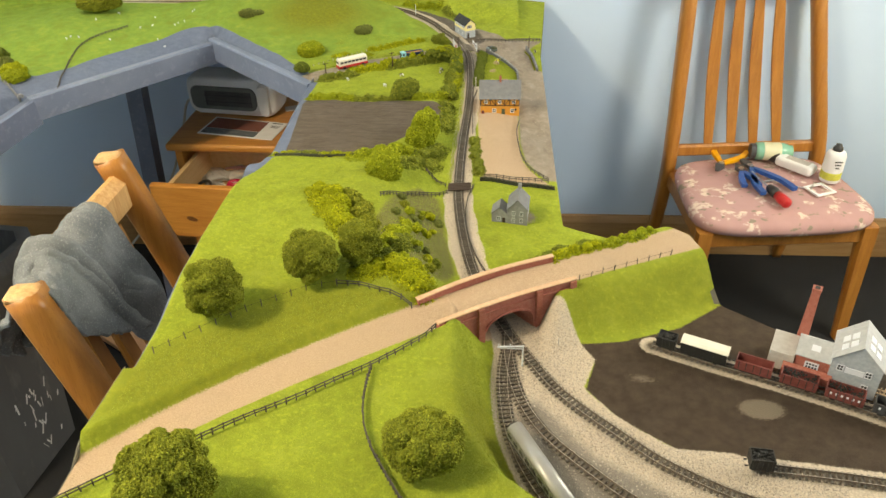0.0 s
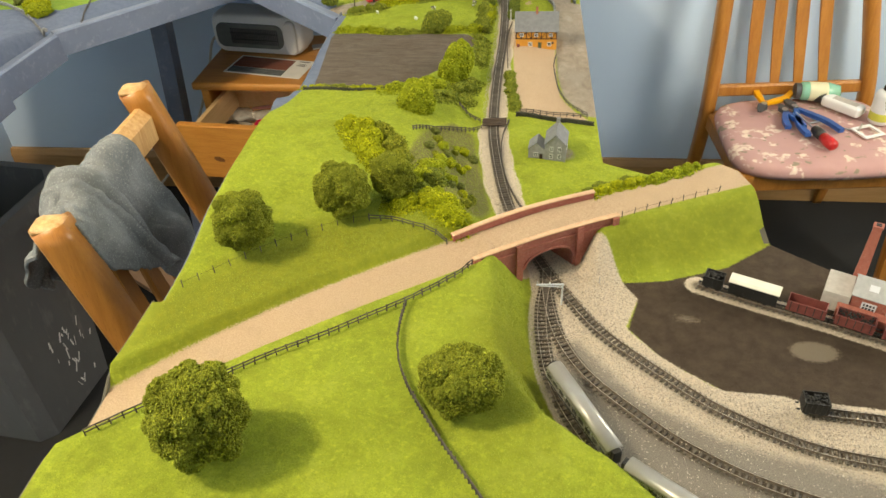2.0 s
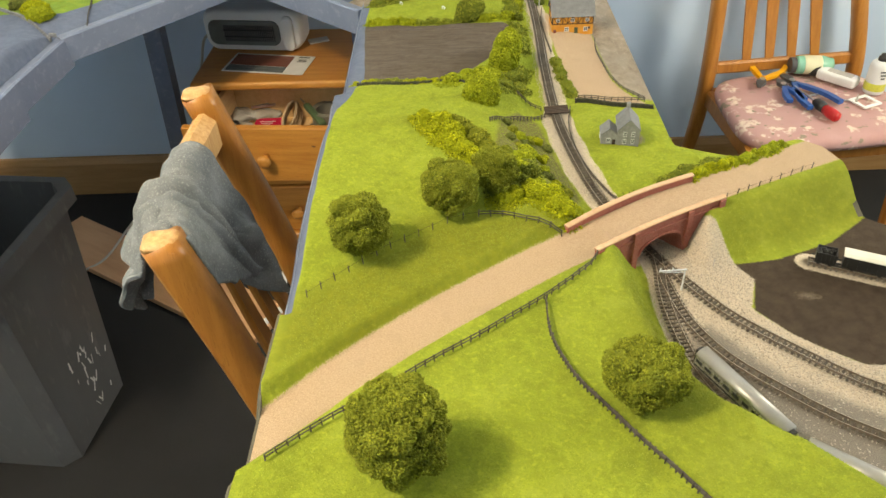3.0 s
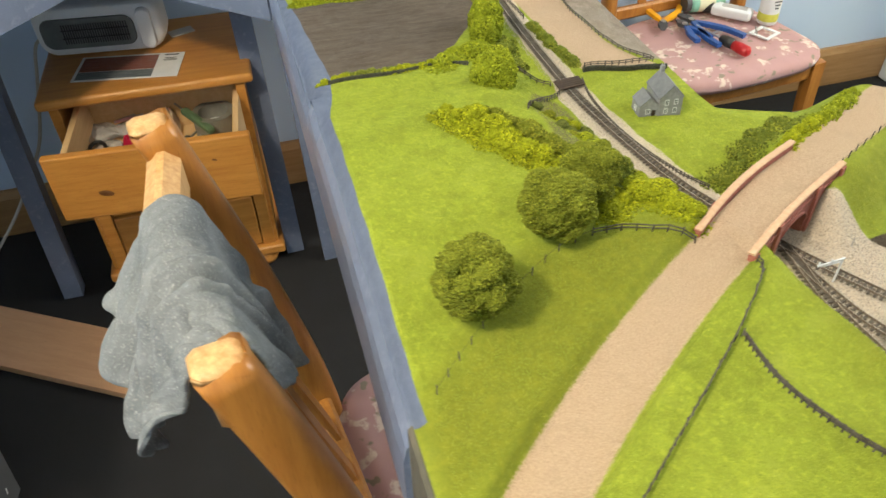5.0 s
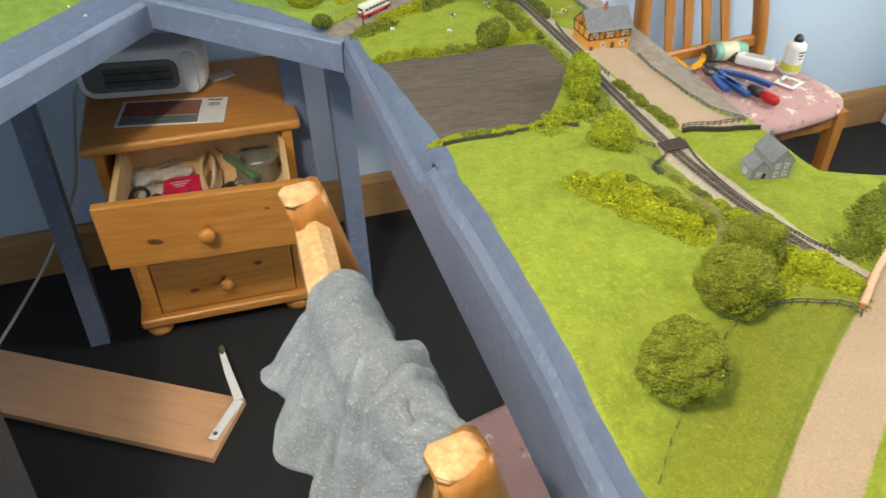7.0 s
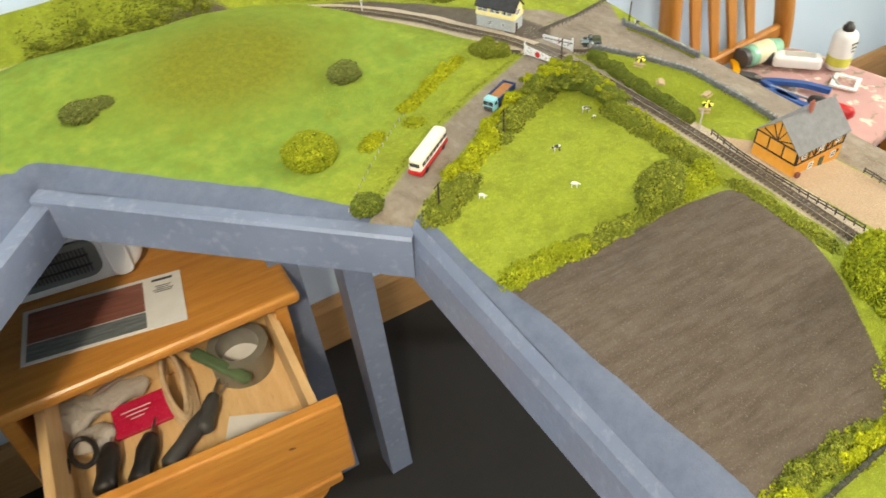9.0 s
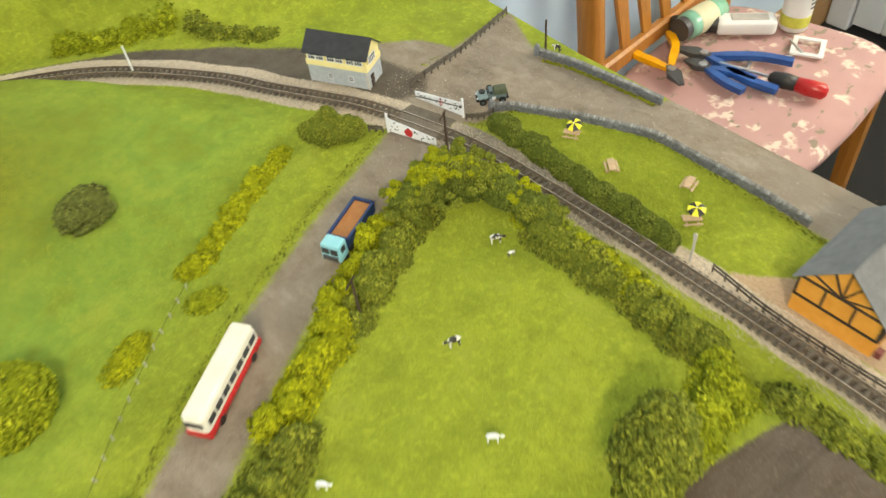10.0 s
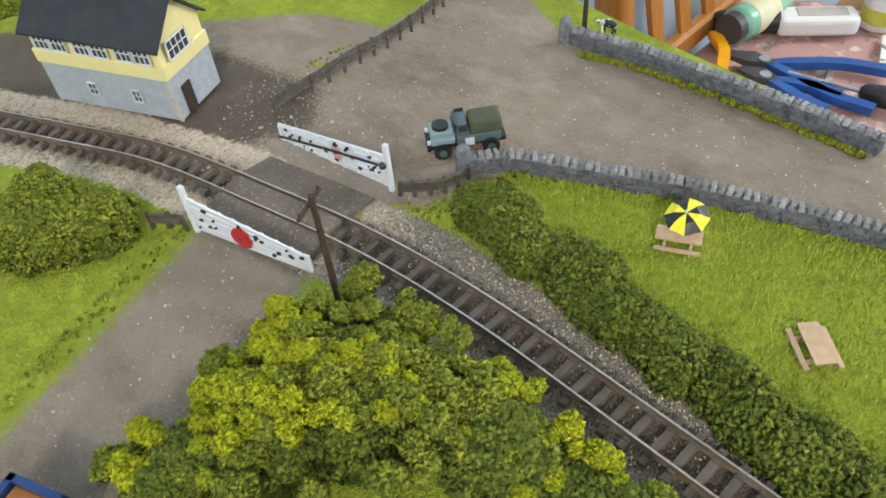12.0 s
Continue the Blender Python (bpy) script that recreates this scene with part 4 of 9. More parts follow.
bm_, bn, bl, bp = nodes_of("ballast_chips")
bg = bn.new("ShaderNodeNewGeometry")
bc = bn.new("ShaderNodeValToRGB")
bc.color_ramp.elements[0].color, bc.color_ramp.elements[1].color = (0.28, 0.25, 0.215, 1), (0.68, 0.61, 0.52, 1)
bl.new(bg.outputs["Random Per Island"], bc.inputs[0])
bl.new(bc.outputs[0], bp.inputs["Base Color"])
bp.inputs["Roughness"].default_value = 0.9
fine_main = smooth_path(MAIN_PTS, 0.002)
sel = fine_main[(fine_main[:, 1] > 1.0) & (fine_main[:, 1] < 2.22) & (fine_main[:, 0] > 0.05)]
pick = sel[rs.randint(0, len(sel), 34000)]
ang, rad = rs.rand(34000) * 6.283, 0.0185 * np.sqrt(rs.rand(34000))
bx, by = pick[:, 0] + rad * np.cos(ang), pick[:, 1] + rad * np.sin(ang)
ok = ((path_distance(bx, by, MAIN)[0] > 0.0068) | (rs.rand(34000) < 0.15)) & (np.hypot((bx - 0.375) * 0.8, by - 1.873) > 0.021)
bx, by = bx[ok], by[ok]
south = rs.rand(60000, 2) * np.array([0.36, 0.42]) + np.array([0.42, 0.52])
grey = inside_by(south[:, 0], south[:, 1], GREY_BALLAST) > 0
ok = (inside_by(south[:, 0], south[:, 1], BALLAST) > 0.001) & (~grey | (rs.rand(60000) < 0.12))
bx, by = np.r_[bx, south[ok, 0]], np.r_[by, south[ok, 1]]
v, f = crumbs(np.stack([bx, by, heights(bx, by) + 0.0002], 1), np.where(by > 1.02, 0.00042, 0.0008), rs)
tagged(new("ballast_chips", raw_mesh("ballast_chips", v, f, bm_)), "loose pale stone ballast chips", "ballast", kind="stuff")

# ---------- brick road bridge ----------
bridge = thing("road_bridge", "red brick road bridge with buff-capped parapets", "bridge")
NA, NB = np.array([0.357, 0.877]), np.array([0.517, 0.970])
SA, SB = np.array([0.385, 0.831]), np.array([0.544, 0.920])


def bridge_side(a, b, out, bow):
    """A brick face with its arch, slightly bowed in plan, carrying a parapet with coping."""
    d = (b - a) / np.linalg.norm(b - a)
    n = np.array([d[1], -d[0]]) * out
    length = np.linalg.norm(b - a)
    top = 0.8925
    s0, s1 = (0.062, 0.127) if out > 0 else (0.050, 0.115)

    def at(s, off, z):
        t = s / length
        q = a + d * s + n * (off + bow * math.sin(math.pi * t))
        return (q[0], q[1], z)

    def ceil(s):
        u = (s - s0) / (s1 - s0)
        return 0.8545 + 0.0175 * math.sqrt(max(0, 1 - (2 * u - 1) ** 2)) if 0 < u < 1 else 0.832

    cols = sorted(set(np.linspace(0, length, 40).tolist() + [s0, s0 + 1e-4, s1 - 1e-4, s1]))
    bm = bm_new()
    grid = [[bm.verts.new(at(s, o, z)) for o, z in ((0, ceil(s)), (0, top), (-0.0045, top), (-0.0045, ceil(s)))] for s in cols]
    for g, h in zip(grid, grid[1:]):
        for i in range(4):
            bm.faces.new((g[i], g[(i + 1) % 4], h[(i + 1) % 4], h[i]))
    bm.faces.new(grid[0])
    bm.faces.new(grid[-1][::-1])
    part("brick_face", bm, M["brick"], bridge)
    bm = bm_new()
    add_sweep(bm, [at(s, -0.00225, top + 0.0007) for s in np.linspace(-0.001, length + 0.001, 24)], [(-0.0034, -0.0007), (0.0034, -0.0007), (0.0034, 0.0004), (0.002, 0.0012), (-0.002, 0.0012), (-0.0034, 0.0004)])
    part("coping", bm, M["cap"], bridge, "buff coping strip")
    bm = bm_new()
    add_sweep(bm, [at(s, 0.0004, 0.8825) for s in np.linspace(0, length, 24)], [(-0.0012, -0.001), (0.0012, -0.001), (0.0012, 0.001), (-0.0012, 0.001)])
    part("string_course", bm, M["brick"], bridge)
    for s in (s0 - 0.006, s1 + 0.006, 0.004, length - 0.004):
        bm = bm_new()
        q = at(s, 0.0008, 0)
        add_box(bm, (0.008, 0.0042, top - 0.834), (q[0], q[1], (top + 0.834) / 2 - 0.001), (0, 0, math.degrees(math.atan2(d[1], d[0]))), bev=0.0004, seg=1)
        part("pilaster", bm, M["brick"], bridge)
    # arch ring
    bm = bm_new()
    ring = []
    for i in range(15):
        u = i / 14
        ring.append(at(s0 + (s1 - s0) * u, 0.0006, 0.8545 + 0.0175 * math.sqrt(max(0, 1 - (2 * u - 1) ** 2)) + 0.0012))
    add_sweep(bm, ring, [(-0.001, -0.0012), (0.001, -0.0012), (0.001, 0.0012), (-0.001, 0.0012)], up=tuple(np.r_[n, 0]))
    part("arch_ring", bm, M["brick"], bridge)
    return at, s0, s1


nat, n0, n1 = bridge_side(NA, NB, -1, 0.007)
sat, s0_, s1_ = bridge_side(SA, SB, 1, -0.004)
bm = bm_new()
rows = []
for i in range(17):
    u = i / 16
    zc = 0.8545 + 0.0175 * math.sqrt(max(0, 1 - (2 * u - 1) ** 2))
    rows.append((bm.verts.new(nat(n0 + (n1 - n0) * u, -0.003, zc)), bm.verts.new(sat(s0_ + (s1_ - s0_) * u, -0.003, zc))))
for g, h in zip(rows, rows[1:]):
    bm.faces.new((g[0], g[1], h[1], h[0]))
for u in (0, 1):
    a, b = nat(n0 + (n1 - n0) * u, -0.003, 0.8545), sat(s0_ + (s1_ - s0_) * u, -0.003, 0.8545)
    bm.faces.new([bm.verts.new(q) for q in (a, b, (b[0], b[1], 0.832), (a[0], a[1], 0.832))])
part("barrel", bm, M["brick"], bridge)
bm = bm_new()
rows = []
for x, y in smooth_path(ROAD_PTS, 0.004):
    if 0.362 < x < 0.552:
        i = len(rows)
        rows.append((x, y))
rows = np.array(rows)
dd = np.gradient(rows, axis=0)
dd /= np.linalg.norm(dd, axis=1)[:, None]
nn = np.stack([-dd[:, 1], dd[:, 0]], 1)
prev = None
for q, k in zip(rows, nn):
    ring = [bm.verts.new((q[0] + k[0] * o, q[1] + k[1] * o, z)) for o, z in ((0.0255, 0.878), (0.0255, 0.8842), (0.012, 0.8846), (0, 0.8847), (-0.012, 0.8846), (-0.0255, 0.8842), (-0.0255, 0.878))]
    if prev:
        for i in range(7):
            bm.faces.new((prev[i], prev[(i + 1) % 7], ring[(i + 1) % 7], ring[i]))
    prev = ring
deck = part("deck", bm, M["land"], bridge, "pink sand road surface")
road_dust = deck.data.attributes.new("sand", "FLOAT", "POINT")
road_dust.data.foreach_set("value", np.ones(len(deck.data.vertices), np.float32))

# ---------- foliage ----------


def wobble(d, seed):
    a, b, c = d[:, 0], d[:, 1], d[:, 2]
    s = seed * 1.7
    return 0.5 * np.sin(3.1 * a + 2.3 * b + s) * np.sin(2.7 * c - 3.3 * a + 1.3 * s) + 0.35 * np.sin(7.3 * a - 5.1 * c + s) * np.sin(6.1 * b + 4.3 * c - s) + 0.25 * np.sin(13 * a + 11 * b + s) * np.sin(12 * c + s)


def foliage_mesh(name, blobs, n, size, seed, material, rough=0.2, low=-0.45, skirt=0.0):
    """A crown of crumbs round lumpy cores. blobs: centre and radii."""
    n, size = int(n * 2.1), size * 0.70
    rs = np.random.RandomState(seed)
    c = np.array([b[0] for b in blobs], float)
    r = np.array([b[1] for b in blobs], float)
    wgt = (r[:, 0] * r[:, 1] + r[:, 0] * r[:, 2])
    which = rs.choice(len(blobs), n, p=wgt / wgt.sum())
    d = rs.normal(size=(n, 3))
    d /= np.linalg.norm(d, axis=1)[:, None]
    d[:, 2] = np.where(d[:, 2] < low, -d[:, 2], d[:, 2])
    w = wobble(d + which[:, None] * 0.7, seed)
    pos = c[which] + d * r[which] * (1 + rough * w + 0.14 * (rs.rand(n) - 0.55))[:, None]
    keep = np.ones(n, bool)
    for i in range(len(blobs)):
        inside = (((pos - c[i]) / r[i]) ** 2).sum(1) < 0.72
        keep &= ~(inside & (which != i))
    pos = pos[keep]
    if skirt:
        m = int(n * 0.45)
        k = rs.randint(0, len(blobs), m)
        ang, rad = rs.rand(m) * 6.283, skirt * (0.5 + 0.9 * rs.rand(m))
        sx, sy = c[k, 0] + rad * np.cos(ang), c[k, 1] + rad * np.sin(ang)
        pos = np.concatenate([pos, np.stack([sx, sy, heights(sx, sy) + 0.0012 * rs.rand(m)], 1)])
    v, f = crumbs(pos, np.full(len(pos), size), rs)
    vs, fs = [v], [f]
    count = len(v)
    for i in range(len(blobs)):
        bm = bm_new()
        bmesh.ops.create_icosphere(bm, subdivisions=3 if len(blobs) < 5 else 2, radius=1)
        co = np.array([q.co[:] for q in bm.verts])
        fa = np.array([[q.index for q in k.verts] for k in bm.faces])
        bm.free()
        vs.append(c[i] + co * r[i] * (0.93 + rough * wobble(co + i * 0.7, seed))[:, None])
        fs.append(fa + count)
        count += len(co)
    me = raw_mesh(name, np.concatenate(vs), np.concatenate(fs), material)
    me.polygons.foreach_set("use_smooth", np.ones(len(me.polygons), bool))
    return me


def bush(blobs, n, size, seed, material, label, name="bush", category="bush", group="", rough=0.2, low=-0.45, skirt=0.0):
    return tagged(new(name, foliage_mesh(name, blobs, n, size, seed, material, rough, low, skirt)), label, category, group)


def tree(x, y, r, h, seed, material, label, lumps=7, n=5200, size=0.0028, squash=0.9, spread=0.5):
    """A model tree: twisted wire trunk, limbs, and a crown of clumped foam."""
    z = height_at(x, y)
    t = thing("tree", label, "tree", (x, y, z))
    rnd = random.Random(seed)
    bm = bm_new()
    add_sweep(bm, [(0, 0, -0.002), (0.001, 0, h * 0.25), (-0.001, 0.001, h * 0.6)], circle(0.0022, 7), up=(0, 1, 0), scale=[1.3, 1, 0.6])
    for i in range(5):
        a = i * 1.26 + rnd.random()
        add_sweep(bm, [(0, 0, h * 0.2), (0.4 * r * math.cos(a), 0.4 * r * math.sin(a), h * 0.42), (0.75 * r * math.cos(a), 0.75 * r * math.sin(a), h * 0.55)], circle(0.0011, 5), up=(0.3, 0.2, 1), scale=[1, 0.8, 0.4])
    part("trunk", bm, M["timber"], t)
    blobs = [((0, 0, h * 0.52), (r * 0.85, r * 0.85, h * 0.46 * squash))]
    for i in range(lumps * 3):
        a = 2.4 * i + rnd.uniform(-0.4, 0.4)
        k = rnd.uniform(0.5, 1.05)
        zz = rnd.uniform(0.24, 0.86)
        rr = r * spread * k * 0.8
        cz = h * zz
        out = r * (1 - spread * 0.8) * math.sqrt(max(0.1, 1 - (2 * zz - 1) ** 2)) * 1.02
        blobs.append(((out * math.cos(a), out * math.sin(a), cz), (rr, rr * rnd.uniform(0.85, 1.1), rr * rnd.uniform(0.75, 0.95))))
    blobs.append(((0.1 * r, -0.1 * r, h * 0.78), (r * 0.5, r * 0.5, h * 0.2)))
    part("crown", foliage_mesh("crown", blobs, n, size, seed, material, 0.16, -0.85), None, t)
    return t


tree(0.138, 0.834, 0.034, 0.072, 3, M["leaf_tree"], "round olive-green foam tree in the grass field", 13, 19000, 0.0015, spread=0.30)
tree(0.231, 0.901, 0.034, 0.063, 4, M["leaf_tree"], "lumpy olive-green foam tree beside the gorse", 12, 19000, 0.0015, spread=0.36)
tree(0.282, 0.944, 0.029, 0.052, 5, M["leaf_tree"], "smaller green foam tree behind the lumpy one", 8, 11000, 0.0015, spread=0.4)
tree(0.192, 0.560, 0.040, 0.086, 6, M["leaf_tree"], "dense olive-green foam tree by the roadside fence", 14, 24000, 0.0016, spread=0.30)
tree(0.388, 0.626, 0.039, 0.049, 7, M["leaf_tree"], "open spreading olive green foam tree on the bank", 7, 17000, 0.0016, 0.8, 0.36)


def patch(path, width, tall, seed, material, label, name="hedge", category="hedge", n=2500, size=0.0022, step=0.02, jitter=0.3, dz=0.0, skirt=1.1, least=0.45):
    """Low growth along a path, as a run of lumps on the ground."""
    rnd = random.Random(seed)
    blobs = []
    for x, y in smooth_path(path, step * 0.55):
        k = rnd.uniform(least, 1.0)
        ox, oy = rnd.uniform(-0.55, 0.55) * width, rnd.uniform(-0.55, 0.55) * width
        h = tall * rnd.uniform(1 - 1.4 * jitter, 1 + 0.6 * jitter) * (0.6 + 0.4 * k)
        blobs.append(((x + ox, y + oy, height_at(x + ox, y + oy) + h * 0.25 + dz), (width * k, width * k, h * 0.75)))
    return bush(blobs, int(n * 1.15), size, seed, material, label, name, category, skirt=width * skirt)


# meadow, gorse and scrub of the front hill
patch([(0.196, 1.108), (0.212, 1.092), (0.222, 1.070), (0.232, 1.045), (0.250, 1.022), (0.262, 1.005)], 0.0150, 0.019, 11, M["leaf_gorse"], "bank of bright yellow gorse on the hillside", "gorse_bank", "gorse", 6500, 0.0022, 0.012, 0.5)
patch([(0.235, 1.105), (0.262, 1.06), (0.28, 1.02)], 0.011, 0.012, 12, M["leaf_olive"], "olive scrub behind the gorse", "scrub", "scrub", 2600, 0.002, 0.014)
patch([(0.288, 0.915), (0.32, 0.93), (0.345, 0.915), (0.362, 0.897)], 0.014, 0.010, 13, M["leaf_gorse"], "low yellow gorse by the bridge parapet", "gorse_bank", "gorse", 3200, 0.0022, 0.013)
patch([(0.30, 0.95), (0.315, 0.985), (0.325, 1.02)], 0.012, 0.009, 14, M["leaf_lime"], "low green scrub on the cutting side", "scrub", "scrub", 2000, 0.0022, 0.014)
for i, (x, y, r, k) in enumerate(((0.326, 1.046, 0.009, "leaf_lime"), (0.352, 1.124, 0.0065, "leaf_gorse"), (0.325, 1.101, 0.0075, "leaf_lime"), (0.352, 1.067, 0.006, "leaf_gorse"), (0.345, 1.00, 0.008, "leaf_lime"), (0.338, 1.085, 0.005, "leaf_pale"), (0.31, 1.07, 0.006, "leaf_pale"), (0.36, 0.985, 0.006, "leaf_gorse"))):
    bush([((x, y, height_at(x, y) + r * 0.35), (r, r, r * 0.8))], 420, 0.0019, 30 + i, M[k], "small green tuft on the rough cutting side", "tuft", "bush", "tufts on the cutting side")
rnd = random.Random(77)
for i in range(34):
    x, y = rnd.uniform(0.285, 0.372), rnd.uniform(0.93, 1.17)
    if not 0.014 < inside_by(x, y, SCRUB) + 0.012 * rnd.random():
        continue
    r = rnd.uniform(0.003, 0.0075)
    bush([((x, y, height_at(x, y) + r * 0.2), (r, r * rnd.uniform(0.8, 1.3), r * 0.7))], 260, 0.0018, 130 + i, M[rnd.choice(("leaf_lime", "leaf_gorse", "leaf_mix", "leaf_pale", "leaf_olive"))], "small ragged tuft on the rough cutting side", "tuft", "bush", "tufts on the cutting side", 0.3)
patch([(0.292, 0.930), (0.315, 0.955), (0.325, 0.985), (0.322, 1.015)], 0.011, 0.009, 15, M["leaf_mix"], "dark mixed growth on the cutting side", "scrub", "scrub", 2600, 0.0021, 0.012)
bush([((0.277, 1.196, 0.889), (0.026, 0.025, 0.028)), ((0.283, 1.203, 0.899), (0.018, 0.018, 0.020)), ((0.269, 1.191, 0.897), (0.015, 0.015, 0.016)), ((0.281, 1.183, 0.890), (0.015, 0.014, 0.017))], 5200, 0.0024, 41, M["leaf_lime"], "round lime-green foam bush at the field corner", rough=0.13)
bush([((0.324, 1.362, 0.872), (0.022, 0.024, 0.034)), ((0.330, 1.382, 0.876), (0.018, 0.019, 0.030)), ((0.313, 1.340, 0.868), (0.017, 0.017, 0.024)), ((0.322, 1.355, 0.896), (0.013, 0.013, 0.014))], 5200, 0.0024, 42, M["leaf_lime"], "taller lime-green bush beside the line", rough=0.16)
patch([(0.225, 1.262), (0.25, 1.285), (0.272, 1.30), (0.292, 1.30)], 0.015, 0.016, 43, M["leaf_lime"], "ragged green bushes at the ploughed field", "bush", "bush", 2400, 0.0024, 0.016)
patch([(0.30, 1.25), (0.325, 1.275), (0.335, 1.31), (0.345, 1.36)], 0.014, 0.010, 44, M["leaf_mix"], "dark green growth beside the railway fence", "scrub", "scrub", 2400, 0.0024, 0.016)
patch([(0.088, 1.278), (0.11, 1.279)], 0.008, 0.009, 45, M["leaf_gorse"], "yellow end of the field hedge", "hedge", "hedge", 700, 0.0021, 0.010)
patch([(0.12, 1.282), (0.16, 1.285), (0.20, 1.282)], 0.0075, 0.007, 46, M["leaf_mix"], "low dark hedge below the ploughed field", "hedge", "hedge", 1300, 0.0021, 0.011)
patch([(0.165, 1.278), (0.195, 1.276), (0.225, 1.272)], 0.0075, 0.008, 47, M["leaf_gorse"], "yellow-flowered stretch of the field hedge", "hedge", "hedge", 900, 0.0021, 0.011)
# hedges round the cow field
patch([(0.088, 1.551), (0.13, 1.552), (0.165, 1.551)], 0.009, 0.012, 51, M["leaf_lime"], "bright hedge between ploughed land and pasture", "hedge", "hedge", 1900, 0.0022, 0.012)
patch([(0.165, 1.552), (0.21, 1.551), (0.25, 1.552)], 0.008, 0.010, 52, M["leaf_mix"], "dark hedge between ploughed land and pasture", "hedge", "hedge", 1700, 0.0022, 0.012)
bush([((0.268, 1.560, 0.866), (0.022, 0.020, 0.020)), ((0.28, 1.565, 0.872), (0.016, 0.016, 0.016)), ((0.258, 1.553, 0.862), (0.014, 0.014, 0.014))], 2800, 0.0024, 53, M["leaf_mix"], "dark round bush in the pasture hedge", rough=0.18)
patch([(0.295, 1.555), (0.33, 1.56), (0.345, 1.575)], 0.011, 0.012, 54, M["leaf_lime"], "yellow-green hedge end at the railway", "hedge", "hedge", 1500, 0.0022, 0.012)
patch([(0.352, 1.44), (0.357, 1.49), (0.354, 1.54)], 0.010, 0.010, 55, M["leaf_mix"], "dark hedge along the line by the ploughed field", "hedge", "hedge", 1700, 0.0022, 0.013)
patch([(0.350, 1.585), (0.356, 1.64), (0.358, 1.69), (0.358, 1.725)], 0.011, 0.015, 56, M["leaf_mix"], "dark trackside hedge along the pasture", "hedge", "hedge", 6500, 0.0020, 0.012)
patch([(0.362, 1.63), (0.363, 1.67), (0.363, 1.71), (0.361, 1.745)], 0.0078, 0.0125, 57, M["leaf_gorse"], "yellow gorse along the trackside hedge", "gorse_bank", "gorse", 2600, 0.0019, 0.011)
# the high clump at the crossing
bush([((0.345, 1.792, 0.850), (0.017, 0.019, 0.015)), ((0.350, 1.806, 0.848), (0.015, 0.013, 0.011)), ((0.327, 1.802, 0.849), (0.016, 0.014, 0.014)), ((0.358, 1.766, 0.848), (0.012, 0.022, 0.013)), ((0.305, 1.803, 0.848), (0.014, 0.011, 0.013)), ((0.362, 1.735, 0.846), (0.011, 0.020, 0.012))], 26000, 0.0015, 58, M["leaf_dark"], "thick dark hedge clump at the crossing corner", "hedge", "hedge", rough=0.16)


def clump(centres, r, per, seed, material, label, n, size, spread):
    """Spongy growth: clusters of small lumps over a bank."""
    rnd = random.Random(seed)
    blobs = []
    for x, y, z in centres:
        for _ in range(per):
            a, d = rnd.uniform(0, 6.283), spread * math.sqrt(rnd.random())
            k = r * rnd.uniform(0.45, 1.5)
            if path_distance(np.array([x + d * math.cos(a)]), np.array([y + d * math.sin(a)]), MAIN)[0][0] < 0.0135 + k:
                continue
            blobs.append(((x + d * math.cos(a), y + d * math.sin(a), z + rnd.uniform(-0.8, 1.0) * r - 9 * d * d), (k, k * rnd.uniform(0.6, 1.4), k * rnd.uniform(0.6, 1.2))))
    return bush(blobs, n, size, seed, material, label, "gorse_bank", "gorse", rough=0.42)


rnd = random.Random(21)


def bank_top(x, y):
    """The top of the crossing bank's growth."""
    return 0.8515 + 0.0135 * math.exp(-((x - 0.338) / 0.030) ** 2 - ((y - 1.793) / 0.034) ** 2)


def scatter(areas, count, lift):
    return [(x, y, bank_top(x, y) + lift) for x, y in ((cx + rnd.gauss(0, s), cy + rnd.gauss(0, s)) for cx, cy, s in areas for _ in range(count))]


clump(scatter([(0.337, 1.803, 0.006), (0.340, 1.792, 0.006), (0.304, 1.808, 0.005), (0.316, 1.806, 0.005), (0.361, 1.747, 0.005), (0.329, 1.797, 0.005)], 3, 0.0018), 0.0021, 8, 59, M["leaf_gorse"], "bright yellow-green growth over the crossing hedge", 16000, 0.0010, 0.0095)
clump(scatter([(0.328, 1.806, 0.006), (0.348, 1.796, 0.007), (0.355, 1.770, 0.007), (0.310, 1.800, 0.006)], 3, 0.001), 0.0021, 8, 57, M["leaf_lime"], "lime-green growth over the crossing hedge", 13000, 0.0010, 0.0095)
clump(scatter([(0.324, 1.797, 0.008), (0.354, 1.770, 0.008), (0.345, 1.808, 0.006), (0.356, 1.793, 0.006), (0.345, 1.786, 0.008), (0.300, 1.798, 0.006), (0.361, 1.732, 0.006)], 5, 0.0010), 0.0026, 6, 60, M["leaf_mix"], "dark lumpy growth on the crossing hedge", 17000, 0.0011, 0.0095)
patch([(0.085, 1.668), (0.11, 1.688), (0.14, 1.705)], 0.012, 0.014, 61, M["leaf_mix"], "dark bushes at the end of the lane hedge", "hedge", "hedge", 2600, 0.0022, 0.012)
patch([(0.142, 1.720), (0.178, 1.740), (0.212, 1.755)], 0.0095, 0.015, 62, M["leaf_gorse"], "yellow flowering stretch of the lane hedge", "hedge", "hedge", 3000, 0.0022, 0.012)
patch([(0.208, 1.752), (0.245, 1.768), (0.285, 1.787), (0.315, 1.797)], 0.0095, 0.015, 63, M["leaf_mix"], "dark stretch of the lane hedge", "hedge", "hedge", 5200, 0.0021, 0.012)
patch([(0.205, 1.762), (0.24, 1.783), (0.28, 1.802), (0.322, 1.813)], 0.0085, 0.0165, 64, M["leaf_gorse"], "yellow gorse along the lane hedge", "hedge", "hedge", 4600, 0.002, 0.011)
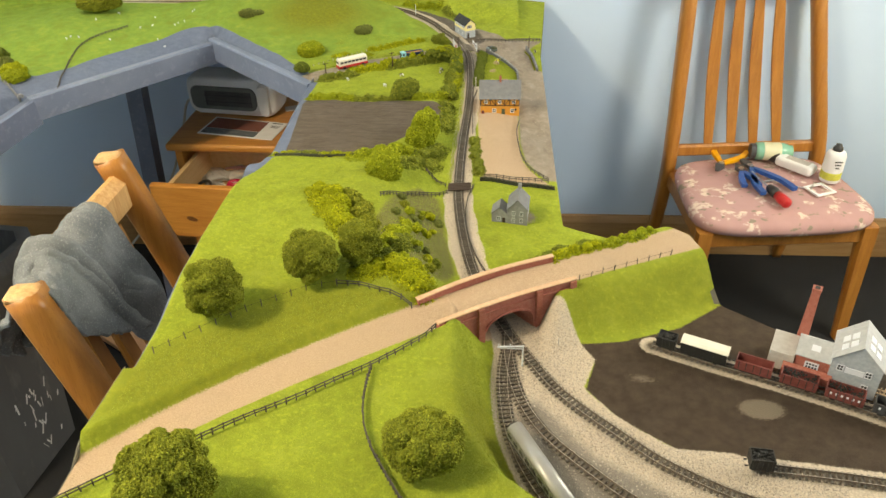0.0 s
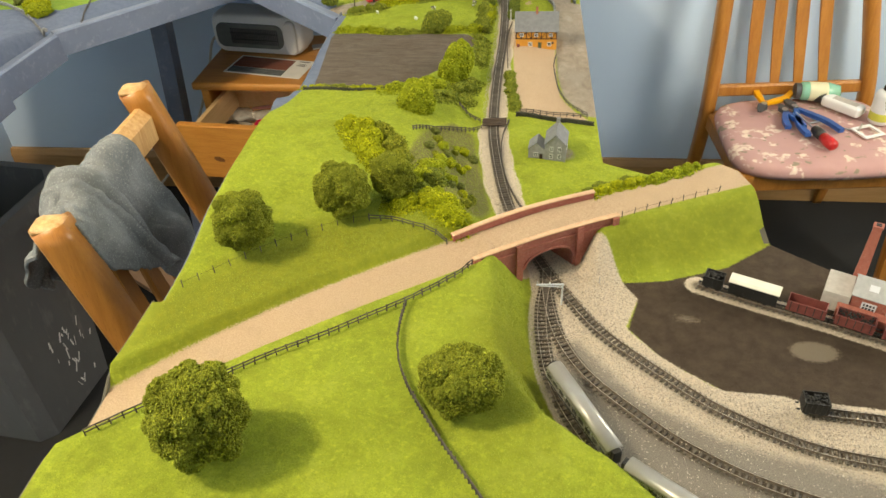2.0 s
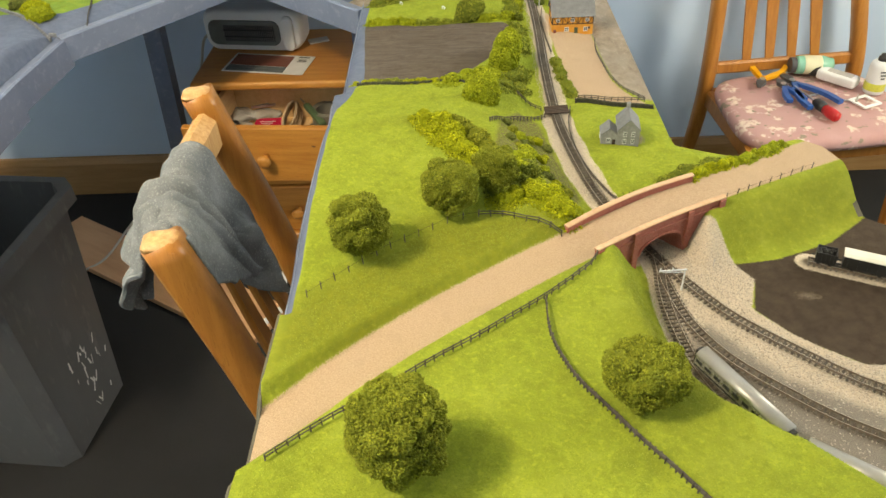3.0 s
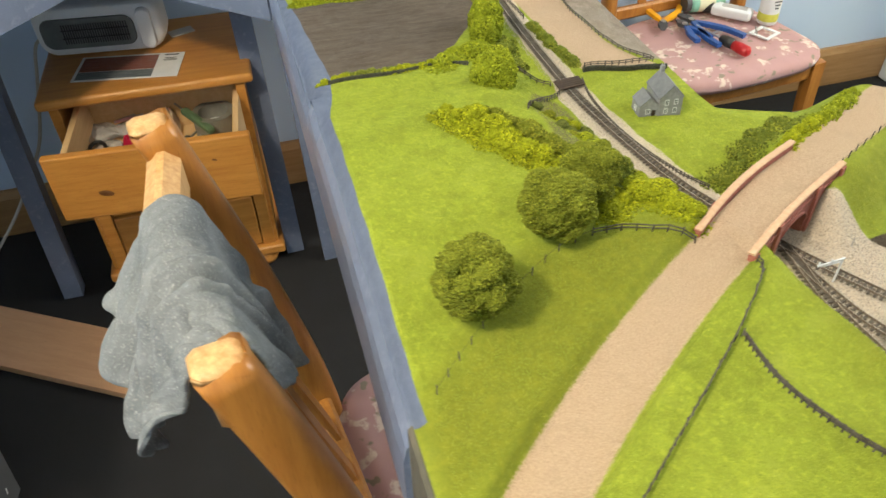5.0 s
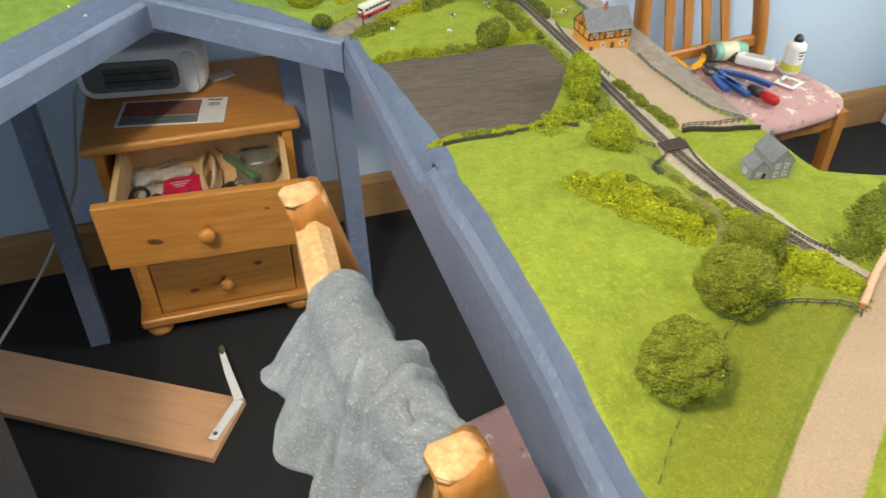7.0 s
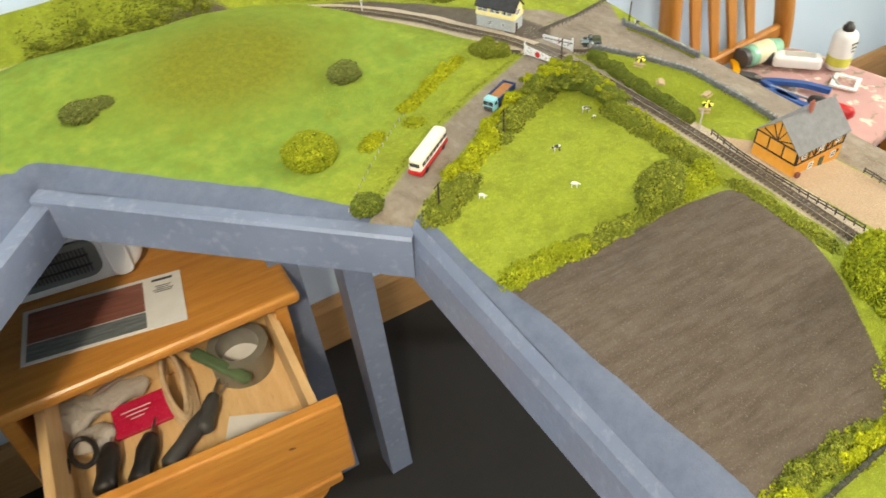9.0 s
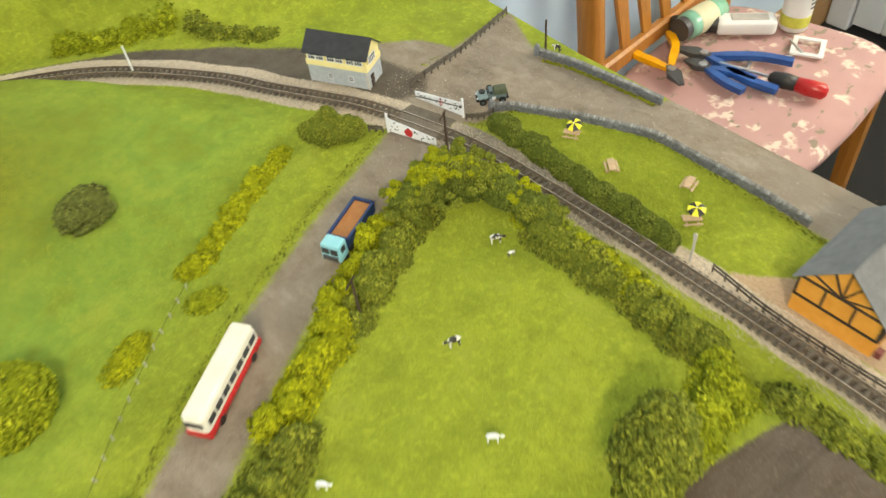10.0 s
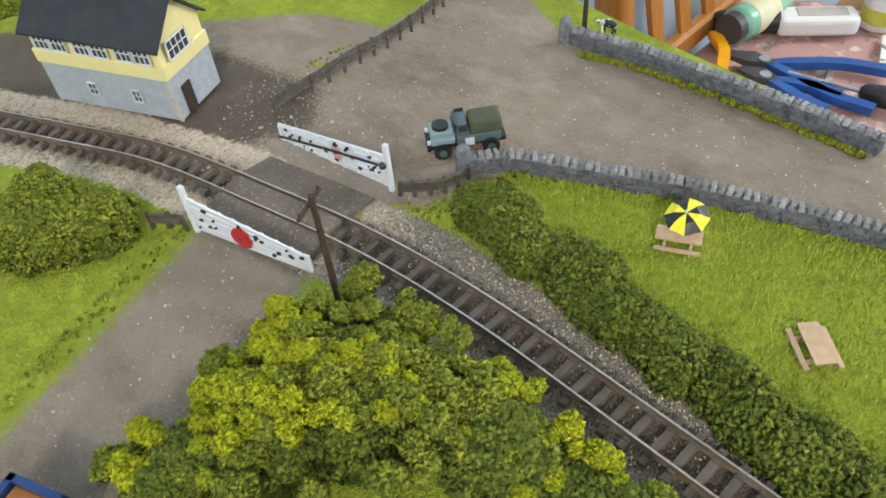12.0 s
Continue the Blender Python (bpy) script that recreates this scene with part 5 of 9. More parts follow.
# the hill beyond the lane
patch([(0.158, 1.864), (0.196, 1.885), (0.232, 1.906), (0.270, 1.924)], 0.0058, 0.0095, 65, M["leaf_gorse"], "thin yellow hedge above the lane", "hedge", "hedge", 4200, 0.002, 0.010)
patch([(0.085, 1.822), (0.105, 1.832)], 0.007, 0.006, 66, M["leaf_gorse"], "small yellow bush above the lane", "bush", "bush", 600, 0.002, 0.010)
patch([(0.148, 1.832), (0.162, 1.838)], 0.007, 0.006, 67, M["leaf_lime"], "small lime bush above the lane", "bush", "bush", 600, 0.002, 0.010)
HB = height_at(0.024, 1.834)
bush([((0.025, 1.838, HB + 0.007), (0.029, 0.028, 0.018)), ((0.029, 1.842, HB + 0.014), (0.020, 0.020, 0.012))], 3600, 0.0024, 68, M["leaf_lime"], "round olive bush on the far hillside", rough=0.12)
HB = height_at(0.12, 1.955)
bush([((0.126, 1.960, HB + 0.003), (0.020, 0.018, 0.009)), ((0.132, 1.968, HB + 0.005), (0.014, 0.014, 0.008))], 2000, 0.0023, 69, M["leaf_pale"], "grey-green bush on the hillside", rough=0.2)
bush([((0.032, 1.716, 0.852), (0.015, 0.013, 0.012))], 1300, 0.0022, 70, M["leaf_dark"], "dark bush at the lane's edge", rough=0.2)
HB = height_at(-0.165, 2.03)
bush([((-0.172, 2.032, HB + 0.003), (0.020, 0.018, 0.010)), ((-0.147, 2.037, HB + 0.003), (0.016, 0.010, 0.007))], 1900, 0.0023, 71, M["leaf_pale"], "grey-green scrub on the far hill", rough=0.25)
bush([((0.313, 1.916, 0.843), (0.015, 0.015, 0.013)), ((0.324, 1.906, 0.843), (0.012, 0.012, 0.011)), ((0.303, 1.926, 0.842), (0.011, 0.011, 0.009)), ((0.314, 1.904, 0.846), (0.009, 0.008, 0.008)), ((0.318, 1.924, 0.850), (0.008, 0.009, 0.007)), ((0.305, 1.911, 0.850), (0.008, 0.008, 0.007))], 13000, 0.0012, 72, M["leaf_mix"], "rounded green bush beside the level crossing", rough=0.30)
bush([((-0.57, 2.08, 0.885), (0.05, 0.04, 0.022))], 2600, 0.003, 73, M["leaf_olive"], "spreading olive bush on the sheep hill", rough=0.16)
for i, (x, y, k) in enumerate(((-0.60, 1.70, "leaf_gorse"), (-0.575, 1.66, "leaf_lime"), (-0.64, 1.73, "leaf_pale"), (-0.69, 1.79, "leaf_dark"))):
    bush([((x, y, height_at(x, y) + 0.008), (0.024, 0.022, 0.014))], 1300, 0.0024, 75 + i, M[k], "ragged bush by the farm yard wall", "bush", "bush", "bushes by the farm yard", 0.25)
# pub garden hedges and the verge at the works end
patch([(0.416, 1.830), (0.414, 1.805), (0.412, 1.772)], 0.0080, 0.0115, 81, M["leaf_dark"], "clipped dark hedge along the pub garden", "hedge", "hedge", 11000, 0.0013, 0.004, 0.12, skirt=0.4, least=0.7)
patch([(0.4115, 1.764), (0.411, 1.74), (0.410, 1.70), (0.408, 1.67), (0.408, 1.652)], 0.0078, 0.0105, 82, M["leaf_dark"], "lower dark hedge along the pub garden", "hedge", "hedge", 12000, 0.0013, 0.004, 0.14, skirt=0.4, least=0.7)
patch([(-0.20, 2.272), (-0.10, 2.272), (0.0, 2.268), (0.05, 2.262)], 0.008, 0.008, 83, M["leaf_mix"], "dull green hedge at the foot of the wall", "hedge", "hedge", 3200, 0.0024, 0.014)
patch([(0.408, 1.41), (0.411, 1.36), (0.416, 1.31), (0.421, 1.275)], 0.0065, 0.008, 84, M["leaf_mix"], "narrow hedge between track and pub yard", "hedge", "hedge", 2200, 0.002, 0.011)
patch([(0.518, 0.975), (0.55, 0.992), (0.58, 1.006)], 0.007, 0.008, 85, M["leaf_gorse"], "yellow hedge along the embankment road", "hedge", "hedge", 1500, 0.0021, 0.011)
patch([(0.58, 1.006), (0.615, 1.022), (0.648, 1.04)], 0.007, 0.008, 86, M["leaf_lime"], "bright hedge at the end of the embankment", "hedge", "hedge", 1500, 0.0021, 0.011)
patch([(0.47, 0.985), (0.50, 1.005), (0.54, 1.03), (0.58, 1.05)], 0.016, 0.009, 87, M["leaf_mix"], "dark growth on the embankment's shaded side", "scrub", "scrub", 3200, 0.0022, 0.014)
patch([(0.30, 2.165), (0.25, 2.19), (0.20, 2.22)], 0.008, 0.010, 88, M["leaf_lime"], "green hedge along the far earth track", "hedge", "hedge", 1500, 0.0022, 0.013)
patch([(0.36, 2.085), (0.33, 2.12), (0.31, 2.15)], 0.007, 0.008, 89, M["leaf_mix"], "dark hedge along the far earth track", "hedge", "hedge", 1300, 0.0022, 0.013)

patch([(0.5115, 1.872), (0.520, 1.845), (0.5255, 1.80), (0.5285, 1.766)], 0.0014, 0.0014, 90, M["leaf_olive"], "thin yellow-green growth at the wall's foot", "scrub", "scrub", 1500, 0.0011, 0.006, skirt=0.8)

# static grass
rs = np.random.RandomState(9)
N = 300000
gx, gy = rs.rand(N) * 0.50 + 0.07, rs.rand(N) * 1.45 + 0.50
near12 = rs.rand(60000, 2) * np.array([0.17, 0.25]) + np.array([0.36, 1.64])
gx, gy = np.r_[gx, near12[:, 0]], np.r_[gy, near12[:, 1]]
ok = (inside_by(gx, gy, BOARD) > 0.014) & (gx > np.interp(gy, [0.74, 0.75, 1.15, 1.22, 1.30, 1.45, 1.62, 1.676], [0.064, 0.076, 0.077, 0.09, 0.10, 0.088, 0.076, 0.074])) & (path_distance(gx, gy, MAIN)[0] > 0.019) & (path_distance(gx, gy, ROAD)[0] > 0.028)
for poly in (PLOUGH, PUB_YARD, EARTH, YARD, BALLAST, FAR_EARTH):
    ok &= inside_by(gx, gy, poly) < -0.003
for pts in (SIDING_PTS, STUB_PTS, LANE):
    ok &= path_distance(gx, gy, smooth_path(pts, 0.03))[0] > 0.028
gx, gy = gx[ok], gy[ok]
n = len(gx)
gz = heights(gx, gy) - 0.0003
a = rs.rand(n) * 6.283
ln_ = 0.0012 + 0.0013 * rs.rand(n)
tilt = rs.rand(n) * 0.9
hw = 0.00026
P0 = np.stack([gx, gy, gz], 1)
side = np.stack([-np.sin(a), np.cos(a), np.zeros(n)], 1) * hw
tip = P0 + np.stack([np.cos(a) * np.sin(tilt) * ln_, np.sin(a) * np.sin(tilt) * ln_, np.cos(tilt) * ln_], 1)
v = np.stack([P0 - side, P0 + side, tip], 1).reshape(-1, 3)
f = np.arange(3 * n).reshape(-1, 3)
tagged(new("static_grass", raw_mesh("static_grass", v, f, M["fibre"])), "short yellow-green static grass fibres", "grass", kind="stuff")

# grit on the earth, and ragged green growth along its edges
rs = np.random.RandomState(14)
gx, gy = rs.rand(26000) * 0.30 + 0.27, rs.rand(26000) * 0.62 + 1.40
d_lane = path_distance(gx, gy, smooth_path(LANE, 0.02))[0]
ok = (inside_by(gx, gy, EARTH) > 0.002) | (d_lane < 0.024) | (np.hypot(gx - 0.40, gy - 1.925) < 0.022)
ok &= (path_distance(gx, gy, MAIN)[0] > 0.012) & (rs.rand(26000) < 0.25 + 0.75 * (np.hypot(gx - 0.395, gy - 1.915) < 0.035))
gx, gy = gx[ok], gy[ok]
v, f = crumbs(np.stack([gx, gy, heights(gx, gy) + 0.0001], 1), 0.00025 + 0.0004 * rs.rand(len(gx)) ** 3, rs)
tagged(new("earth_grit", raw_mesh("earth_grit", v, f, bm_)), "scattered pale grit and stones on the earth", "grit", kind="stuff")
ex, ey = rs.rand(240000) * 0.44 + 0.05, rs.rand(240000) * 0.56 + 1.38
edge_by = np.maximum(inside_by(ex, ey, EARTH), 0.026 - path_distance(ex, ey, smooth_path(LANE, 0.02))[0])
ok = (np.hypot(ex - 0.398, ey - 1.90) > 0.045) & (edge_by < 0.0045 * rs.rand(240000) ** 2 - 0.001) & (edge_by > -0.006) & (rs.rand(240000) < 0.3) & (path_distance(ex, ey, MAIN)[0] > 0.020) & (inside_by(ex, ey, PUB_YARD) < -0.004) & (inside_by(ex, ey, BOARD) > 0.004)
ex, ey = ex[ok], ey[ok]
v, f = crumbs(np.stack([ex, ey, heights(ex, ey) + 0.0003], 1), np.full(len(ex), 0.0009), rs)
tagged(new("verge_growth", raw_mesh("verge_growth", v, f, M["leaf_mix"])), "ragged green flock along the earth's edges", "grass", kind="stuff")

# ---------- fences and walls of the layout ----------


def fence(path, tall, pitch, label, rails=2, wire=False, material=None, lean=6):
    """Posts on the ground along a path, with rails between them."""
    fe = thing("fence", label, "fence")
    rnd = random.Random(int(path[0][0] * 1e4) + len(path))
    pts = smooth_path(path, pitch)
    mat = material or M["oldwood"]
    tops = []
    pm = bm_new()
    w0 = 0.0008 if wire else 0.0011
    add_box(pm, (w0, w0, tall + 0.003), (0, 0, (tall - 0.003) / 2))
    me = to_mesh("post", pm, mat)
    for x, y in pts:
        z = height_at(x, y)
        ob = new("post", me)
        ob.parent, ob.matrix_basis = fe, pose(x, y, z, rnd.uniform(-lean, lean), rnd.uniform(-lean, lean), rnd.uniform(0, 90))
        tops.append((x, y, z))
    for k in range(rails):
        bm = bm_new()
        h = tall * (0.45 + 0.42 * k / max(1, rails - 1)) if rails > 1 else tall * 0.7
        w = 0.00009 if wire else 0.0004
        add_sweep(bm, [(x, y, z + h + rnd.uniform(-0.0003, 0.0003)) for x, y, z in tops], [(-w, -w * 1.3), (w, -w * 1.3), (w, w * 1.3), (-w, w * 1.3)])
        part("wire" if wire else "fence_rail", bm, M["timber"] if wire else mat, fe)
    return fe


fence([(0.085, 0.566), (0.108, 0.586), (0.189, 0.650), (0.262, 0.708), (0.320, 0.755), (0.372, 0.803), (0.383, 0.824)], 0.0085, 0.0105, "dark post and rail fence along the sand road")
fence([(0.322, 0.752), (0.321, 0.707), (0.331, 0.659), (0.354, 0.611), (0.381, 0.568), (0.402, 0.538), (0.45, 0.47)], 0.0085, 0.0052, "close dark paling fence down the hillside field", rails=3)
fence([(0.087, 0.768), (0.115, 0.797), (0.150, 0.828), (0.196, 0.863), (0.229, 0.882), (0.262, 0.890)], 0.010, 0.0185, "thin row of field posts with a wire", rails=1, wire=True)
fence([(0.262, 0.890), (0.29, 0.888), (0.318, 0.878), (0.352, 0.868)], 0.0085, 0.0125, "weathered rail fence running to the bridge", material=M["edge_shade_fence"])
fence([(0.549, 0.929), (0.58, 0.945), (0.62, 0.964), (0.668, 0.987)], 0.009, 0.016, "row of thin posts along the embankment", rails=1, wire=True)
fence([(0.408, 1.622), (0.402, 1.57), (0.402, 1.50), (0.405, 1.43)], 0.0075, 0.010, "brown rail fence between track and pub")
fence([(0.489, 1.49), (0.484, 1.435), (0.490, 1.35), (0.505, 1.305), (0.532, 1.275)], 0.0065, 0.010, "low fence round the pub yard")
fence([(0.532, 1.269), (0.48, 1.267), (0.428, 1.265)], 0.0075, 0.0105, "rail fence closing the pub yard")
fence([(0.412, 1.236), (0.404, 1.19), (0.404, 1.13), (0.413, 1.07), (0.430, 1.015), (0.446, 0.985)], 0.0055, 0.005, "low dark lineside fence by the cottage field", rails=2)
fence([(0.372, 1.213), (0.345, 1.188), (0.322, 1.165), (0.30, 1.135), (0.285, 1.105)], 0.0075, 0.008, "dark fence climbing from the foot crossing")
fence([(0.368, 1.235), (0.350, 1.245), (0.335, 1.262)], 0.007, 0.008, "short dark fence at the foot crossing")
fence([(0.399, 1.920), (0.438, 1.925), (0.483, 1.937), (0.548, 1.958)], 0.008, 0.0085, "dark timber rail fence beside the earth yard", rails=3)
fence([(0.3385, 1.8985), (0.342, 1.895), (0.3458, 1.8895)], 0.0065, 0.0048, "short grey timber fence at the crossing gate", rails=3)
fence([(0.403, 1.8535), (0.4085, 1.848), (0.415, 1.8435), (0.4235, 1.8435)], 0.006, 0.005, "short grey timber fence beside the far gate", rails=3)
fence([(0.15, 1.853), (0.10, 1.812), (0.05, 1.765), (0.02, 1.735)], 0.005, 0.013, "sparse pale posts above the lane", rails=1, wire=True, material=M["concrete"])
fence([(-0.46, 1.98), (-0.52, 1.86), (-0.50, 1.72), (-0.485, 1.655)], 0.006, 0.009, "dark field fence on the sheep hill")


def stone_wall(path, tall, thick, label, seed, cope=0.0025, rock=None):
    """A dry-stone wall: core, courses of small rough stones, and a row of stones set on edge along the top."""
    w = thing("stone_wall", label, "wall")
    rnd = random.Random(seed)
    fine = smooth_path(path, 0.003)
    bm = bm_new()
    add_sweep(bm, [(x, y, height_at(x, y) + tall * 0.42) for x, y in fine], [(-thick * 0.4, -tall * 0.5), (thick * 0.4, -tall * 0.5), (thick * 0.33, tall * 0.5), (-thick * 0.33, tall * 0.5)])
    part("core", bm, rock or M["stone"], w)
    vs, fs = [], []
    pts = smooth_path(path, 0.0022)
    d = np.gradient(pts, axis=0)
    for (x, y), (dx, dy) in zip(pts, d):
        a = math.atan2(dy, dx)
        nx, ny = -math.sin(a), math.cos(a)
        z0 = height_at(x, y)
        for s in (-1, 1):
            for c in range(max(2, int(tall / 0.0019))):
                if rnd.random() < 0.12:
                    continue
                l, h, t = rnd.uniform(0.0016, 0.0030), rnd.uniform(0.0013, 0.0019), rnd.uniform(0.0008, 0.0016)
                m = pose(x + nx * s * thick * 0.42 + rnd.uniform(-0.0006, 0.0006), y + ny * s * thick * 0.42 + rnd.uniform(-0.0006, 0.0006), z0 + 0.0008 + c * 0.0018 + rnd.uniform(-0.0003, 0.0003), rnd.uniform(-8, 8), rnd.uniform(-8, 8), math.degrees(a) + rnd.uniform(-12, 12))
                n = len(vs)
                for i in range(8):
                    q = Vector(((i & 1) - 0.5, ((i >> 1) & 1) - 0.5, ((i >> 2) & 1) - 0.5))
                    k = rnd.uniform(0.75, 1.1)
                    vs.append(tuple(m @ Vector((q.x * l * k, q.y * t * k, q.z * h * k))))
                fs += [tuple(n + j for j in f) for f in ((0, 2, 3, 1), (4, 5, 7, 6), (0, 1, 5, 4), (2, 6, 7, 3), (0, 4, 6, 2), (1, 3, 7, 5))]
    ob = part("stone_courses", raw_mesh("stone_courses", vs, fs, rock or M["stone"]), None, w)
    tagged(ob, kind="stuff")
    kinds = []
    for i in range(5):
        bm = bm_new()
        add_box(bm, (rnd.uniform(0.0016, 0.0026), thick * 0.9, rnd.uniform(0.0011, 0.0022)), (0, 0, 0), (0, rnd.uniform(-15, 15), 0), top=(0.7, 0.8))
        kinds.append(to_mesh("coping_stone", bm, rock or M["copestone"]))
    top = smooth_path(path, cope)
    d = np.gradient(top, axis=0)
    for (x, y), (dx, dy) in zip(top, d):
        ob = new("coping_stone", rnd.choice(kinds))
        ob.parent, ob.matrix_basis = w, pose(x, y, height_at(x, y) + tall + 0.0004, rnd.uniform(-8, 8), rnd.uniform(-14, 14), math.degrees(math.atan2(dy, dx)) + rnd.uniform(-15, 15))
    return w


GARDEN_WALL = [(0.425, 1.846), (0.4365, 1.838), (0.447, 1.823), (0.4575, 1.804), (0.4725, 1.779), (0.484, 1.752), (0.490, 1.730), (0.491, 1.70), (0.491, 1.605)]
stone_wall(GARDEN_WALL, 0.0065, 0.0035, "blue-grey dry-stone wall round the pub garden", 1)
stone_wall([(0.516, 1.880), (0.525, 1.847), (0.531, 1.800), (0.534, 1.762)], 0.0068, 0.0035, "blue-grey dry-stone wall along the board's edge", 2)
stone_wall([(0.423, 1.256), (0.46, 1.254), (0.50, 1.250), (0.540, 1.247)], 0.006, 0.003, "dark stone wall below the pub yard", 3, rock=M["mossstone"])
stone_wall([(0.092, 1.262), (0.14, 1.265), (0.19, 1.268), (0.235, 1.268), (0.262, 1.250)], 0.004, 0.0025, "low dark mossy stone wall at the edge of the pasture", 4, rock=M["mossstone"])
for x, y in ((0.4245, 1.8465), (0.5145, 1.884)):
    bm = bm_new()
    add_lathe(bm, [(0.0028, -0.001), (0.0027, 0.008), (0.0022, 0.0105), (0.0008, 0.0118)], (x, y, height_at(x, y)), 10)
    solid("wall_pillar", bm, M["stone"], "round stone pillar ending the dry-stone wall", "pillar", group="wall pillars")

# ---------- crossing ----------
M["crossearth"] = surf("packed_brown_earth", (0.115, 0.096, 0.078), (0.17, 0.146, 0.121), 60, 0.95, fine=800, bump=0.5, dist=0.0008, c3=(0.3, 0.26, 0.21))
infill = thing("crossing_deck", "brown earth infill between the rails at the level crossing", "crossing")
LEVEL = [(-0.0036, -0.0015), (0.0036, -0.0015), (0.0036, 0.0011), (-0.0036, 0.0011)]
RAMP = [(-0.0065, -0.0015), (0.0065, -0.0022), (0.0065, -0.0016), (-0.0065, 0.0011)]
for o, sect in ((0.0, LEVEL), (-0.0118, RAMP), (0.0118, [(-a, b) for a, b in RAMP[::-1]])):
    bm = bm_new()
    pts = np.array([(x, y) for x, y in smooth_path(MAIN_PTS, 0.004) if 1.852 < y < 1.897])
    d = np.gradient(pts, axis=0)
    d /= np.linalg.norm(d, axis=1)[:, None]
    q = pts + np.stack([-d[:, 1], d[:, 0]], 1) * o
    add_sweep(bm, [(x, y, RAIL_TOP - 0.0016) for x, y in q], sect)
    part("infill", bm, M["crossearth"], infill)
foot = thing("foot_crossing", "dark timber boards crossing the track", "crossing")
for i in range(5):
    bm = bm_new()
    add_box(bm, (0.036, 0.0036, 0.0022), (0.3905, 1.218 + 0.0046 * i, RAIL_TOP + 0.0006), (0, 0, 6), bev=0.0003, seg=1)
    part("board", bm, M["timber"], foot)


M["fadedred"] = surf("faded_pink_paint", (0.62, 0.30, 0.32), (0.68, 0.42, 0.43), 300, 0.6, bump=0.05, dist=0.0002)


def gate(a, b, label, rod=False):
    """A white crossing gate that tapers from its tall hinge post, with a red target."""
    a, b = Vector((*a, 0)), Vector((*b, 0))
    z = 0.8405
    d = b - a
    g = thing("crossing_gate", label, "gate", (a.x, a.y, z), (0, 0, math.degrees(math.atan2(d.y, d.x))), group="crossing gates")
    L = d.length
    bm = bm_new()
    add_box(bm, (0.0018, 0.0018, 0.0186), (0.0009, 0, 0.0093), bev=0.0003, seg=1)
    part("hinge_post", bm, M["whitepaint"], g)
    for k in range(5):
        bm = bm_new()
        z0, z1 = 0.0025 + 0.0027 * k, 0.0022 + 0.0014 * k
        add_sweep(bm, [(0.001, 0, z0), (L, 0, z1)], [(-0.0004, -0.0009), (0.0004, -0.0009), (0.0004, 0.0009), (-0.0004, 0.0009)], scale=[1.0, 0.62])
        part("gate_rail", bm, M["whitepaint"], g)
    for k in range(9):
        bm = bm_new()
        x = 0.003 + (L - 0.004) * k / 8
        add_box(bm, (0.0012 if k % 4 else 0.0018, 0.0006, 0.0118 - 0.0056 * k / 8), (x, 0.0005, 0.0079 - 0.0030 * k / 8))
        part("paling", bm, M["whitepaint"], g)
    bm = bm_new()
    add_sweep(bm, [(0.001, -0.0005, 0.003), (L * 0.55, -0.0005, 0.0075)], [(-0.0003, -0.0005), (0.0003, -0.0005), (0.0003, 0.0005), (-0.0003, 0.0005)])
    part("brace", bm, M["whitepaint"], g)
    bm = bm_new()
    add_cyl(bm, 0.0037, 0.0037, 0.0007, (L * 0.47, -0.0006, 0.0064), (90, 0, 0), 20)
    part("target", bm, M["red"], g, "round red target")
    rnd = random.Random(int(L * 1e5))
    # Black specks on both faces stand in for dark gaps between the palings.
    for k in range(44):
        bm = bm_new()
        f = rnd.uniform(0.08, 0.97)
        add_box(bm, (rnd.uniform(0.0006, 0.0016), 0.0006, rnd.uniform(0.0004, 0.0009)), (L * f, (1 if k % 2 else -1) * 0.0008, rnd.uniform(0.003, 0.0132 - 0.0055 * f)), (0, rnd.uniform(-30, 30), 0))
        part("gap_speck", bm, M["black"], g)
    bm = bm_new()
    add_cyl(bm, 0.0026, 0.0026, 0.0003, (L * 0.45, 0.0008, 0.0070), (90, 0, 0), 18)
    part("target_back", bm, M["fadedred"], g, "faded pink back of the target")
    if rod:
        bm = bm_new()
        add_sweep(bm, [(0.001, 0.0024, 0.0118), (L * 0.5, 0.0022, 0.0085), (L * 0.98, 0.0018, 0.0042)], circle(0.00042, 6))
        add_lathe(bm, [(0.0001, 0.0), (0.0011, 0.0002), (0.0012, 0.0012), (0.0006, 0.0019)], (0.0012, 0.0022, 0.0108), 10)
        part("locking_rod", bm, M["black"], g, "black locking rod")
    bm = bm_new()
    add_cyl(bm, 0.0008, 0.0008, 0.0022, (L * 0.46, 0, 0.0082), seg=8)
    add_ball(bm, (0.0016, 0.0016, 0.0016), (L * 0.46, 0, 0.0105), 1)
    part("gate_lamp", bm, M["black"], g, "small black lamp")
    return g


gate((0.3470, 1.8848), (0.3622, 1.8425), "white level crossing gate with a red target")
gate((0.4014, 1.8540), (0.3905, 1.9020), "white level crossing gate across the far lane", True)

# ---------- poles and signals ----------


